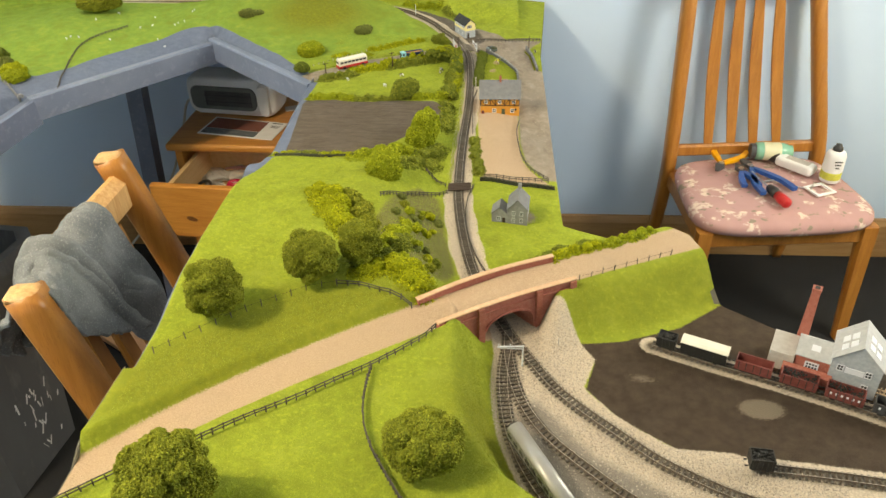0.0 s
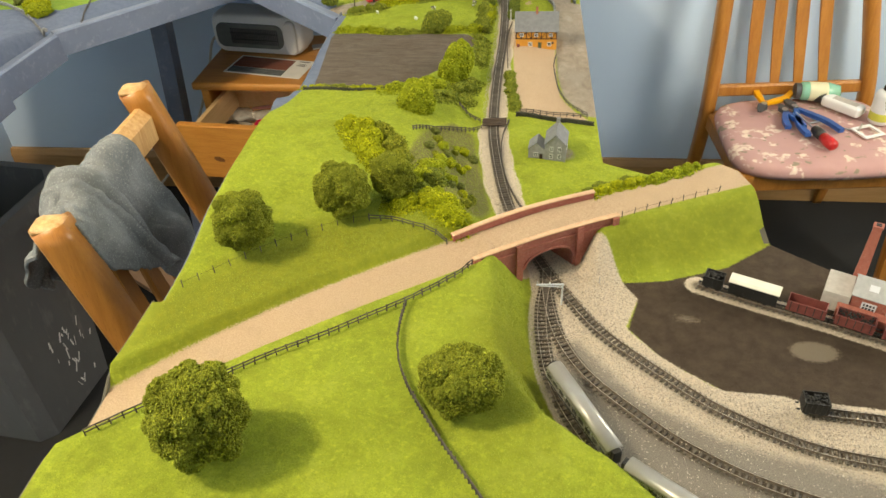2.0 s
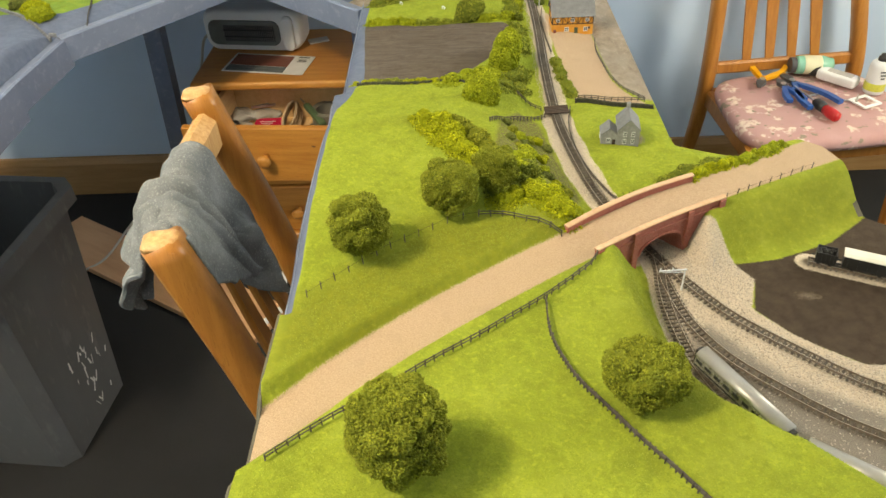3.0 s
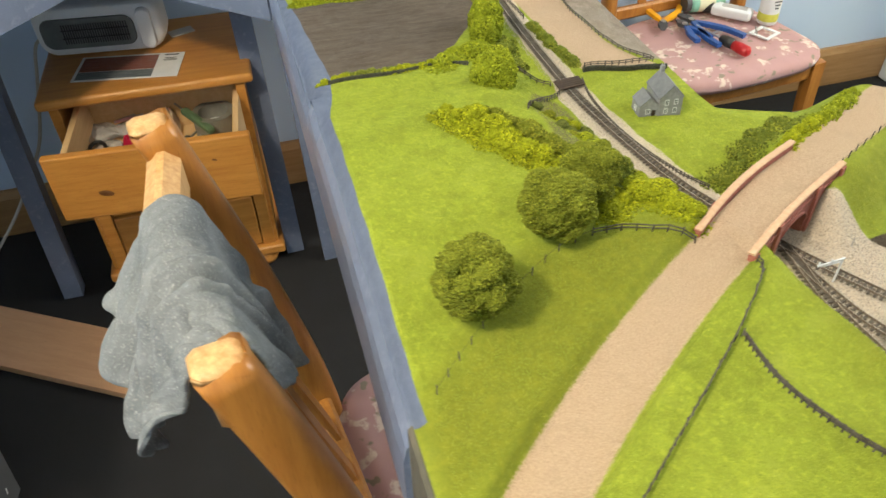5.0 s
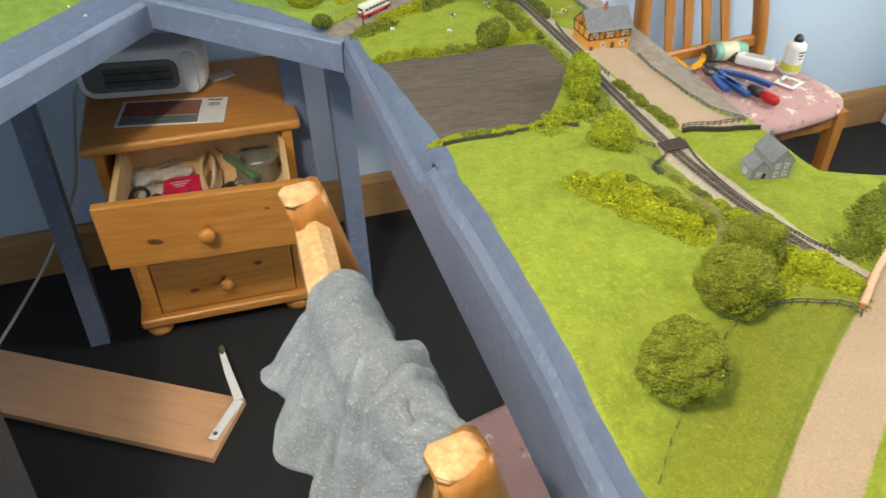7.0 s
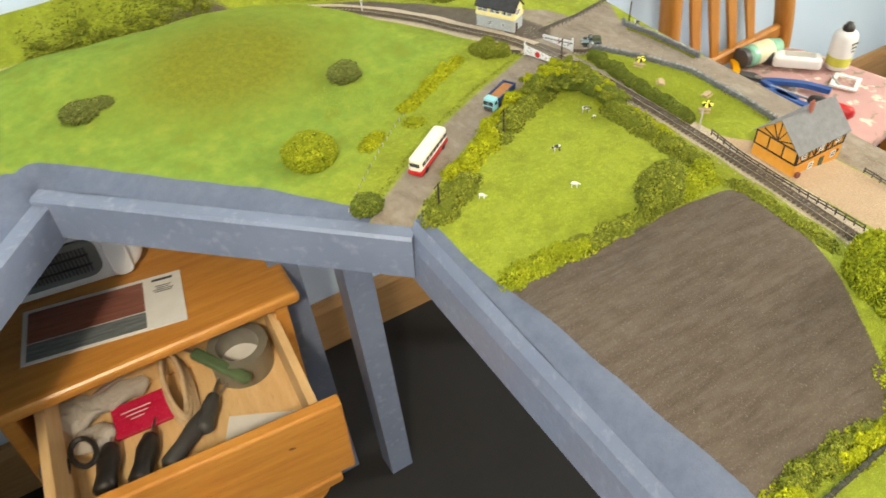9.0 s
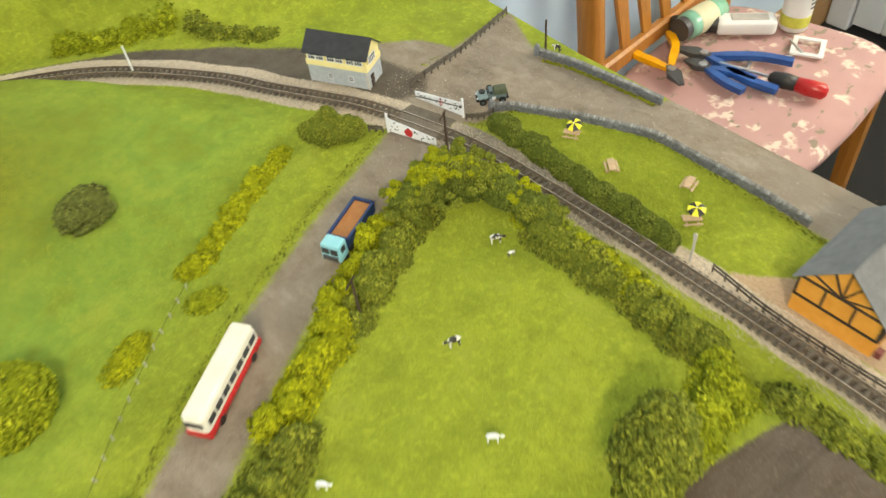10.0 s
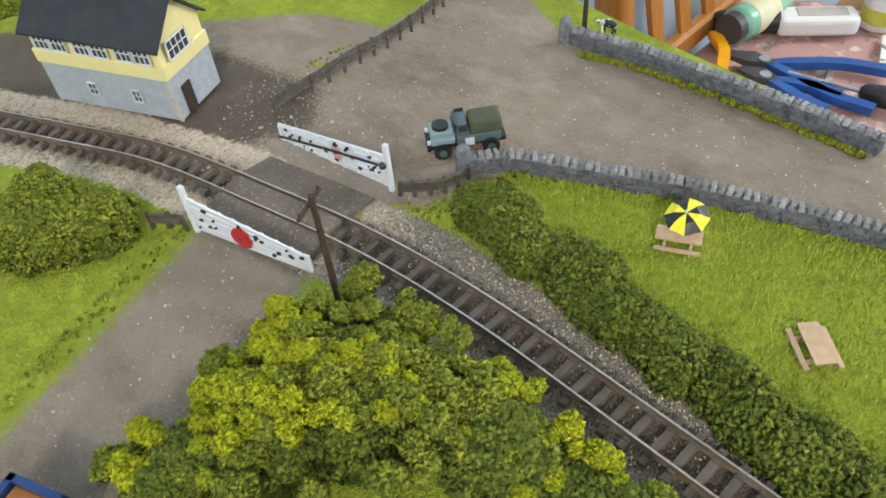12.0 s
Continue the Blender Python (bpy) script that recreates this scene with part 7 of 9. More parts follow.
# ---------- road vehicles ----------
bus = thing("model_bus", "cream single-deck model bus with a thin red skirt", "bus", (0.1315, 0.7640 + 1.0, height_at(0.1315, 1.764)), (0, 0, 35))
bm = bm_new()
add_box(bm, (0.070, 0.0165, 0.0052), (0, 0, 0.0048), bev=0.0012)
part("body", bm, M["red"], bus, "thin red skirt")
bm = bm_new()
add_box(bm, (0.0695, 0.0160, 0.0160), (0, 0, 0.0145), bev=0.0032, seg=4, top=(0.97, 0.93))
part("roof", bm, M["creamroof"], bus, "cream roof and window surrounds")
for s in (-1, 1):
    for i in range(7):
        bm = bm_new()
        add_box(bm, (0.0074, 0.0006, 0.0044), (-0.027 + 0.009 * i, s * 0.0079, 0.0145), (s * 3, 0, 0), bev=0.0002, seg=1)
        part("window", bm, M["glassdark"], bus)
    bm = bm_new()
    add_box(bm, (0.0006, 0.0115, 0.0046), (s * 0.0344, 0, 0.0150), bev=0.0003, seg=1)
    part("windscreen", bm, M["glassdark"], bus)
    for x in (-0.022, 0.022):
        bm = bm_new()
        add_cyl(bm, 0.0032, 0.0032, 0.0016, (x, s * 0.0069, 0.0032), (-90 * s, 0, 0), 16)
        part("wheel", bm, M["black"], bus)

lorry = thing("model_lorry", "pale blue lorry with navy tipper body and brown load", "lorry", (0.2575, 1.812, height_at(0.2575, 1.812)), (0, 0, 206))
bm = bm_new()
add_box(bm, (0.0115, 0.0155, 0.0148), (0.0200, 0, 0.0107), bev=0.0013, top=(0.9, 0.93))
part("cab", bm, M["skyblue"], lorry, "pale blue cab")
bm = bm_new()
for s in (-1, 1):
    add_box(bm, (0.0006, 0.0056, 0.0048), (0.0256, s * 0.0033, 0.0128), (0, -4, 0))
    add_box(bm, (0.0045, 0.0006, 0.0044), (0.0205, s * 0.0077, 0.0132))
part("windscreen", bm, M["glassdark"], lorry)
bm = bm_new()
add_box(bm, (0.0008, 0.0115, 0.004), (0.0259, 0, 0.0066))
part("grille", bm, M["greyplastic"], lorry)
bm = bm_new()
add_box(bm, (0.0385, 0.0150, 0.0016), (-0.0055, 0, 0.0072))
for s in (-1, 1):
    add_box(bm, (0.0385, 0.0011, 0.0082), (-0.0055, s * 0.0075, 0.0110))
    add_box(bm, (0.0011, 0.0161, 0.0082), (-0.0055 + s * 0.0190, 0, 0.0110))
    add_box(bm, (0.0395, 0.0018, 0.0012), (-0.0055, s * 0.0076, 0.0152))
    add_box(bm, (0.0018, 0.0168, 0.0012), (-0.0055 + s * 0.0190, 0, 0.0152))
part("tipper_body", bm, M["navy"], lorry, "navy blue open body")
bm = bm_new()
add_box(bm, (0.0368, 0.0138, 0.006), (-0.0055, 0, 0.0108), bev=0.0005)
part("load", bm, M["load"], lorry, "brown granular load")
bm = bm_new()
add_box(bm, (0.05, 0.008, 0.0022), (-0.001, 0, 0.0050))
for s in (-1, 1):
    add_box(bm, (0.020, 0.0012, 0.003), (-0.006, s * 0.0068, 0.0052))
part("chassis", bm, M["red"], lorry, "red chassis")
for s in (-1, 1):
    for x in (0.0185, 0.009, -0.010, -0.019):
        bm = bm_new()
        add_cyl(bm, 0.0034, 0.0034, 0.0020, (x, s * 0.0056, 0.0034), (-90 * s, 0, 0), 16)
        part("wheel", bm, M["black"], lorry)

jeep = thing("model_jeep", "grey-green off-road vehicle with an olive canvas tilt", "jeep", (0.4345, 1.857, height_at(0.4345, 1.857)), (0, 0, 147))
bm = bm_new()
add_box(bm, (0.0150, 0.0100, 0.0034), (-0.0042, 0, 0.0060), bev=0.0006)
add_box(bm, (0.0050, 0.0092, 0.0040), (0.0010, 0, 0.0092), bev=0.0005, top=(0.7, 0.94))
part("body", bm, M["jeep"], jeep)
bm = bm_new()
add_box(bm, (0.0085, 0.0064, 0.0040), (0.0076, 0, 0.0072), bev=0.0006)
part("bonnet", bm, M["jeepblue"], jeep, "pale grey-blue bonnet")
for s in (-1, 1):
    bm = bm_new()
    add_box(bm, (0.0082, 0.0020, 0.0022), (0.0078, s * 0.0041, 0.0064), bev=0.0005)
    part("wing", bm, M["jeepblue"], jeep)
bm = bm_new()
add_box(bm, (0.0250, 0.0070, 0.0016), (0, 0, 0.0036))
add_box(bm, (0.0012, 0.0100, 0.0014), (0.0126, 0, 0.0040))
add_box(bm, (0.0030, 0.0092, 0.0014), (-0.0118, 0, 0.0044))
part("chassis", bm, M["black"], jeep, "black chassis and bumpers")
bm = bm_new()
add_box(bm, (0.0112, 0.0096, 0.0050), (-0.0068, 0, 0.0096), bev=0.0011, top=(0.95, 0.88))
part("canvas_tilt", bm, M["olive"], jeep, "olive canvas cover")
bm = bm_new()
add_box(bm, (0.0006, 0.0080, 0.0032), (0.0034, 0, 0.0106), (0, -18, 0))
for s in (-1, 1):
    add_box(bm, (0.003, 0.0004, 0.0026), (0.0010, s * 0.0047, 0.0108))
part("windscreen", bm, M["glassdark"], jeep)
bm = bm_new()
for s in (-1, 1):
    add_box(bm, (0.003, 0.0006, 0.0026), (-0.001, s * 0.0052, 0.0056))
    add_box(bm, (0.002, 0.0010, 0.0012), (0.012, s * 0.0036, 0.0060))
part("white_panel", bm, M["whitepaint"], jeep, "white door panels and lamps")
bm = bm_new()
add_cyl(bm, 0.0028, 0.0028, 0.0012, (0.0080, 0, 0.0092), seg=16)
part("spare_wheel", bm, M["black"], jeep)
for s in (-1, 1):
    for x in (-0.0080, 0.0082):
        bm = bm_new()
        add_cyl(bm, 0.0029, 0.0029, 0.0020, (x, s * 0.0042, 0.0029), (-90 * s, 0, 0), 16)
        wob = part("wheel", bm, M["black"], jeep)
        bm = bm_new()
        add_cyl(bm, 0.0013, 0.0013, 0.0003, (x, s * 0.0062, 0.0029), (-90 * s, 0, 0), 10)
        part("hub", bm, M["jeep"], wob)

# ---------- pub garden ----------


def picnic_table(at, rz, umbrella):
    t = thing("picnic_table", "pale wooden picnic table with attached benches", "table", (*at, height_at(*at)), (0, 0, rz), group="picnic tables")
    for k in range(5):
        bm = bm_new()
        add_box(bm, (0.0160, 0.00132, 0.0006), (0, -0.0027 + 0.00135 * k, 0.0056))
        part("board", bm, M["tablewood"], t)
    for s in (-1, 1):
        bm = bm_new()
        add_box(bm, (0.0160, 0.0017, 0.0006), (0, s * 0.0054, 0.0030))
        part("bench", bm, M["tablewood"], t)
        bm = bm_new()
        for q in (-1, 1):
            add_sweep(bm, [(q * 0.0046, s * 0.0046, -0.0005), (q * 0.0046, s * 0.0015, 0.0053)], [(-0.0004, -0.0005), (0.0004, -0.0005), (0.0004, 0.0005), (-0.0004, 0.0005)], up=(1, 0, 0))
            add_box(bm, (0.0008, 0.0058, 0.0008), (q * 0.0046, s * 0.0034, 0.0024))
        part("leg", bm, M["tablewood"], t)
    if umbrella:
        u = thing("parasol", "yellow and black panelled garden parasol over a table", "parasol", (at[0] + 0.006, at[1] + 0.001, height_at(*at)), (umbrella, -7, rz), group="parasols")
        bm = bm_new()
        add_cyl(bm, 0.0004, 0.0004, 0.0138, (0, 0, 0), seg=8)
        add_ball(bm, (0.0011, 0.0011, 0.0011), (0, 0, 0.0140), 1)
        part("pole", bm, M["whitepaint"], u)
        n = 8
        for i in range(n):
            a0, a1 = 6.2832 * i / n, 6.2832 * (i + 1) / n
            bm = bm_new()
            R, zt, zr = 0.0070, 0.0132, 0.0106
            am = (a0 + a1) / 2
            top = bm.verts.new((0, 0, zt))
            p0 = bm.verts.new((R * math.cos(a0), R * math.sin(a0), zr))
            pm_ = bm.verts.new((R * 0.93 * math.cos(am), R * 0.93 * math.sin(am), zr + 0.0004))
            p1 = bm.verts.new((R * math.cos(a1), R * math.sin(a1), zr))
            m0 = bm.verts.new((R * 0.55 * math.cos(a0), R * 0.55 * math.sin(a0), zr + 0.0022))
            m1 = bm.verts.new((R * 0.55 * math.cos(a1), R * 0.55 * math.sin(a1), zr + 0.0022))
            bm.faces.new((top, m0, m1))
            bm.faces.new((m0, p0, pm_, p1, m1))
            r = bmesh.ops.extrude_face_region(bm, geom=list(bm.faces))
            bmesh.ops.translate(bm, vec=(0, 0, -0.0003), verts=[v for v in r["geom"] if isinstance(v, bmesh.types.BMVert)])
            part("panel", bm, M["sunyellow"] if i % 2 else M["black"], u)
        u.scale = (0.9, 0.9, 0.9)
    t.scale = (0.8, 0.8, 0.8)
    return t


picnic_table((0.4455, 1.7785), -60, 16)
picnic_table((0.4385, 1.7325), 51, 0)
picnic_table((0.463, 1.682), 14, 0)
picnic_table((0.434, 1.658), -40, 10)

# small figures of stock in the fields


def figure(at, rz, length, material, label, kind, spots=False):
    """A plain little grazing figure in one mesh."""
    z = height_at(*at)
    bm = bm_new()
    s = length
    add_ball(bm, (s * 0.62, s * 0.27, s * 0.30), (0, 0, s * 0.40), 2)
    add_ball(bm, (s * 0.24, s * 0.13, s * 0.14), (s * 0.38, 0, s * 0.36), 2)
    for x in (-0.2, 0.2):
        for y in (-0.08, 0.08):
            add_cyl(bm, s * 0.045, s * 0.04, s * 0.34, (x * s, y * s, -0.0003), seg=6)
    bmesh.ops.transform(bm, matrix=pose(*at, z, 0, 0, rz), verts=bm.verts)
    return solid("model_" + kind, bm, material, label, kind, group="model " + kind + "s", smooth=True)


cm, cn, cl, cp = nodes_of("black_white_patches")
cl.new(mix_rgb(cm.node_tree, ramp_of(cm.node_tree, noise_of(cm.node_tree, 300, 1), 0.46, 0.49), (0.72, 0.72, 0.7), (0.02, 0.02, 0.02)), cp.inputs["Base Color"])
figure((0.328, 1.739), -35, 0.0145, cm, "black and white model cow standing in the pasture", "cow")
figure((0.3265, 1.7225), -20, 0.0085, cm, "small black and white model calf beside the cow", "cow")
figure((0.249, 1.691), 160, 0.0145, cm, "black and white model cow in mid pasture", "cow")
figure((0.5335, 1.877), 100, 0.0125, cm, "black and white model cow beside the pole at the wall", "cow")
figure((0.221, 1.627), -41, 0.013, M["whitepaint"], "plain white model cow in the pasture", "cow")
figure((0.138, 1.670), -48, 0.012, M["whitepaint"], "white model cow near the pasture's edge", "cow")
rnd = random.Random(4)
for i in range(16):
    figure((rnd.uniform(-0.62, -0.30), rnd.uniform(1.87, 2.12)), rnd.uniform(0, 360), 0.0085, M["whitepaint"], "tiny white model sheep grazing on the hill", "sheep")

# farm yard on the far left board
for n_, (x, y), rz, sz, ml, lab in (("farm_barn", (-0.70, 1.55), 20, (0.07, 0.045, 0.03), "maroon", "low maroon farm shed in the yard"),):
    b = thing(n_, lab, "barn", (x, y, height_at(x, y)), (0, 0, rz))
    bm = bm_new()
    gable_house(bm, -sz[0] / 2, sz[0] / 2, -sz[1] / 2, sz[1] / 2, sz[2] * 0.7, sz[2], "x")
    part("wall", bm, M[ml], b)
    bm = bm_new()
    pitched_roof(bm, -sz[0] / 2, sz[0] / 2, -sz[1] / 2, sz[1] / 2, sz[2] * 0.7, sz[2], "x", 0.003)
    part("roof", bm, M[ml], b)
pile = thing("log_pile", "small heap of dark logs in the farm yard", "logs", (-0.655, 1.47, height_at(-0.655, 1.47)), (0, 0, 25))
for i, (y, z) in enumerate(((-0.009, 0.004), (0, 0.004), (0.009, 0.004), (-0.0045, 0.0115), (0.0045, 0.0115))):
    bm = bm_new()
    add_cyl(bm, 0.0045, 0.0042, 0.034, (-0.017, y, z), (0, 90, 0), 10)
    part("log", bm, M["timber"], pile)
stone_wall([(-0.50, 1.555), (-0.57, 1.625), (-0.66, 1.70), (-0.76, 1.77)], 0.006, 0.003, "pale stone wall between farm yard and hill", 8)

# ---------- chairs ----------


def rounded_seat(bm, front, back, depth, z, thick, yc=0.0):
    """A padded seat, wider in front, domed, with soft corners."""
    n, rings = 48, []
    for zz, k in ((0.0, 0.985), (thick * 0.35, 1.0), (thick * 0.7, 0.985), (thick * 0.9, 0.93), (thick, 0.80), (thick * 1.08, 0.5), (thick * 1.12, 0.2)):
        ring = []
        for i in range(n):
            a = 6.2832 * i / n
            c, s = math.cos(a), math.sin(a)
            e = 0.42
            x, y = math.copysign(abs(c) ** e, c), math.copysign(abs(s) ** e, s)
            w = (back + (front - back) * (1 - y) / 2) / 2
            bow = -0.018 * (1 - x * x) if y < 0 else 0
            ring.append(bm.verts.new((x * w * k, yc + (y * depth / 2 + bow * (-y if y < 0 else 0)) * k, z + zz)))
        rings.append(ring)
    for a, b in zip(rings, rings[1:]):
        for i in range(n):
            bm.faces.new((a[i], a[(i + 1) % n], b[(i + 1) % n], b[i]))
    bm.faces.new(rings[0][::-1])
    bm.faces.new(rings[-1])


def bar(bm, a, b, w, t, up=(0, 0, 1), mid=None, bev=0.25):
    """A rail or post with eased edges from a to b, through mid if given."""
    c = bev * min(w, t)
    sect = [(-w / 2 + c, -t / 2), (w / 2 - c, -t / 2), (w / 2, -t / 2 + c), (w / 2, t / 2 - c), (w / 2 - c, t / 2), (-w / 2 + c, t / 2), (-w / 2, t / 2 - c), (-w / 2, -t / 2 + c)]
    pts = [a, mid, b] if mid else [a, b]
    add_sweep(bm, smooth_path(pts, 0.02).tolist() if mid else pts, sect, up)


def dining_chair(label, at, rz, seat_z, top_z, front_w, back_w, depth, slats, lean, top_w=None, skew=0.0, seat_back=None, worn=False):
    ch = thing("dining_chair", label, "chair", (*at, 0.0), (0, 0, rz), group="dining chairs")
    hb, yb = back_w / 2, depth / 2
    ht = (top_w or back_w) / 2

    def across(s, z):
        """How far sideways a line of the back stands at a height: it narrows and may lean to a side."""
        t = max(0.0, (z - seat_z) / (top_z - seat_z))
        return s * (hb + (ht - hb) * t) + skew * t

    bm = bm_new()
    rounded_seat(bm, front_w, seat_back or back_w + 0.02, depth, seat_z - 0.042, 0.036)
    part("seat", bm, M["floral"], ch, "padded seat in faded pink floral cloth", True)
    bm = bm_new()
    zr = seat_z - 0.068
    fw = front_w / 2 - 0.035
    for a, b in (((-fw, -yb + 0.03, zr), (fw, -yb + 0.03, zr)), ((-hb + 0.01, yb - 0.01, zr), (hb - 0.01, yb - 0.01, zr)), ((-fw, -yb + 0.03, zr), (-hb + 0.01, yb - 0.01, zr)), ((fw, -yb + 0.03, zr), (hb - 0.01, yb - 0.01, zr))):
        bar(bm, a, b, 0.022, 0.052)
    part("seat_frame", bm, M["chairwood"], ch)
    for s in (-1, 1):
        bm = bm_new()
        add_sweep(bm, [(s * (fw + 0.012), -yb + 0.02, 0.001), (s * fw, -yb + 0.03, seat_z - 0.045)], [(-0.018, -0.018), (0.018, -0.018), (0.021, 0), (0.018, 0.018), (-0.018, 0.018), (-0.021, 0)], up=(0, 1, 0), scale=[0.72, 1.0])
        part("leg", bm, M["chairwood"], ch)
        bm = bm_new()
        c = 0.006
        sect = [(-0.017 + c, -0.02), (0.017 - c, -0.02), (0.017, -0.02 + c), (0.017, 0.02 - c), (0.017 - c, 0.02), (-0.017 + c, 0.02), (-0.017, 0.02 - c), (-0.017, -0.02 + c)]
        path = [(across(s, z), yb + o, z) for o, z in ((0.075, 0.001), (0.015, seat_z * 0.6), (0.0, seat_z), (lean * 0.42, (seat_z + top_z) / 2), (lean, top_z - 0.008), (lean + 0.003, top_z))]
        pp = smooth_path(path, 0.02)
        tip = pp[-1]
        ends = [(tip[0], tip[1] + 0.001, tip[2] + dz) for dz in (0.004, 0.007, 0.009, 0.0095)]
        add_sweep(bm, pp.tolist() + ends, sect, up=(0, 1, 0), scale=[0.85 + 0.15 * min(1, i / 20) for i in range(len(pp))] + [0.95, 0.84, 0.62, 0.3])

        post = part("back_post", bm, M["chairwood"], ch, "", True)
        if worn:
            bm = bm_new()
            add_sweep(bm, [(tip[0], tip[1] + 0.001, tip[2] + dz) for dz in (0.0040, 0.0060, 0.0085, 0.0102, 0.0108)], sect, up=(0, 1, 0), scale=[0.955, 0.925, 0.80, 0.55, 0.25])
            part("worn_tip", bm, M["wornwood"], post, "worn pale end grain", True)
    bm = bm_new()
    zr, out = top_z - (0.047 if worn else 0.055), lean * 0.93 + (0.007 if worn else 0.0)
    bar(bm, (across(-1, zr) + 0.008, yb + out, zr), (across(1, zr) - 0.008, yb + out, zr), 0.032, 0.062, mid=(across(0, zr), yb + out + 0.022, zr - 0.002), bev=0.4)
    part("top_rail", bm, M["wornwood"] if worn else M["chairwood"], ch)
    bm = bm_new()
    bar(bm, (-hb + 0.008, yb + 0.004, seat_z + 0.016), (hb - 0.008, yb + 0.004, seat_z + 0.016), 0.02, 0.034)
    part("lower_rail", bm, M["chairwood"], ch)
    for f in slats:
        bm = bm_new()
        z0, z1 = seat_z + 0.025, top_z - 0.07
        n = 14
        path = [(across(f, z0 + (z1 - z0) * t), yb + 0.004 + (lean * 0.95 - 0.004) * (t ** 1.15) + 0.012 * math.sin(3.14 * t), z0 + (z1 - z0) * t) for t in [k / n for k in range(n + 1)]]
        sc = [0.85 + 0.35 * math.sin(3.14 * (k / n)) for k in range(n + 1)]
        add_sweep(bm, path, [(-0.013, -0.004), (0.013, -0.004), (0.014, 0), (0.013, 0.004), (-0.013, 0.004), (-0.014, 0)], up=(0, 1, 0), scale=sc)
        part("slat", bm, M["chairwood"], ch)
    return ch


# the near chair, its back to the room, and the one against the wall
dining_chair("orange-varnished slat-back chair pushed under the layout", (0.225, 0.985), 98.1, 0.44, 0.945, 0.49, 0.36, 0.38, (-0.56, -0.19, 0.19, 0.56), 0.108, 0.315, 0.010, 0.44, True)
dining_chair("orange-varnished slat-back chair holding tools, by the wall", (1.182, 2.020), 5.5, 0.415, 0.93, 0.495, 0.43, 0.36, (-0.50, -0.19, 0.11, 0.43), 0.055, 0.325, -0.052, 0.43)

# towel over the top rail of the near chair
tw = thing("grey_towel", "worn grey towel draped over the chair's top rail", "towel", (0.225, 0.985, 0), (0, 0, 98.1))
bm = bm_new()
NU, NV = 110, 80
rows = []
for i in range(NU + 1):
    u = i / NU
    row = []
    for j in range(NV + 1):
        v = j / NV
        # s runs over the rail: negative hangs outside, positive towards the seat
        out_len = 0.135 + 0.04 * math.sin(4.4 * u + 1.2) + 0.035 * math.exp(-((u - 0.14) / 0.12) ** 2)
        in_len = 0.055 + 0.225 * u + 0.015 * math.sin(8.0 * u + 1.0)
        out_len *= 0.30 + 0.70 * min(1, u / 0.42)
        s = -out_len + (out_len + in_len) * v
        x = -0.143 + 0.211 * u
        drop = abs(s)
        yo, top = 0.19 + 0.1055 + 0.006 * u + 0.014 * math.sin(3.14 * min(1, max(0, u * 0.8 + 0.1))), 0.932
        r = 0.025
        if drop < r * 1.57:
            a = s / r
            y, z = yo - r * math.sin(a), top - r + r * math.cos(a)
            hang = 0
        else:
            hang = drop - r * 1.57
            sg = 1 if s < 0 else -1
            flare = (0.10 + 0.74 * u + 0.10 * math.sin(9 * u + 0.4)) * hang if s < 0 else -0.20 * hang
            y, z = yo + sg * r + flare, top - r - hang * 0.95
        fold = min(1, hang * 10)
        wv = 0.013 * math.sin(11 * u + 6 * hang + 0.6) + 0.008 * math.sin(23 * u - 9 * hang) + 0.008 * noise.noise((u * 6, v * 8, 2.0))
        y += wv * fold * (1.4 if s < 0 else 0.9)
        x += fold * (0.25 * hang * (u - 0.5) + 0.010 * math.sin(40 * hang + 3 * u))
        # a crease over the rail and the soft rumple of thick cloth
        ridge = math.exp(-((u - 0.42 - 0.35 * (v - 0.55)) / 0.035) ** 2)
        ridge2 = math.exp(-((u - 0.30 - 0.5 * (v - 0.5)) / 0.022) ** 2)
        # the near half lies double, with a soft lip where the upper layer ends
        k = (0.50 + 0.22 * (v - 0.5) + 0.05 * math.sin(9 * v) - u) / 0.05
        lay = 1 / (1 + math.exp(max(-40, min(40, -11 * k))))
        lip = math.exp(-(k - 0.45) ** 2 * 5) - 0.55 * math.exp(-(k + 0.45) ** 2 * 6)
        up_ = 0.014 * lay + 0.010 * lip
        z += up_ * (1 - fold) + 0.3 * up_ * fold
        y += up_ * fold * (1 if s < 0 else -1)
        z += 0.007 * ridge * (1 - 0.4 * fold) + 0.004 * ridge2 * (1 - 0.4 * fold) + 0.008 * noise.noise((u * 9, v * 12, 5.0)) + 0.004 * noise.noise((u * 26, v * 30, 1.0))
        y += (0.008 * ridge + 0.005 * ridge2) * (1 if s < 0 else -1)
        row.append(bm.verts.new((x, y, z)))
    rows.append(row)
for a, b in zip(rows, rows[1:]):
    for j in range(NV):
        bm.faces.new((a[j], a[j + 1], b[j + 1], b[j]))
cloth = part("cloth", bm, M["cloth"], tw, smooth=True)
sol = cloth.modifiers.new("thickness", "SOLIDIFY")
sol.thickness, sol.offset = 0.0045, 1.0
sub = cloth.modifiers.new("softness", "SUBSURF")
sub.levels = sub.render_levels = 1

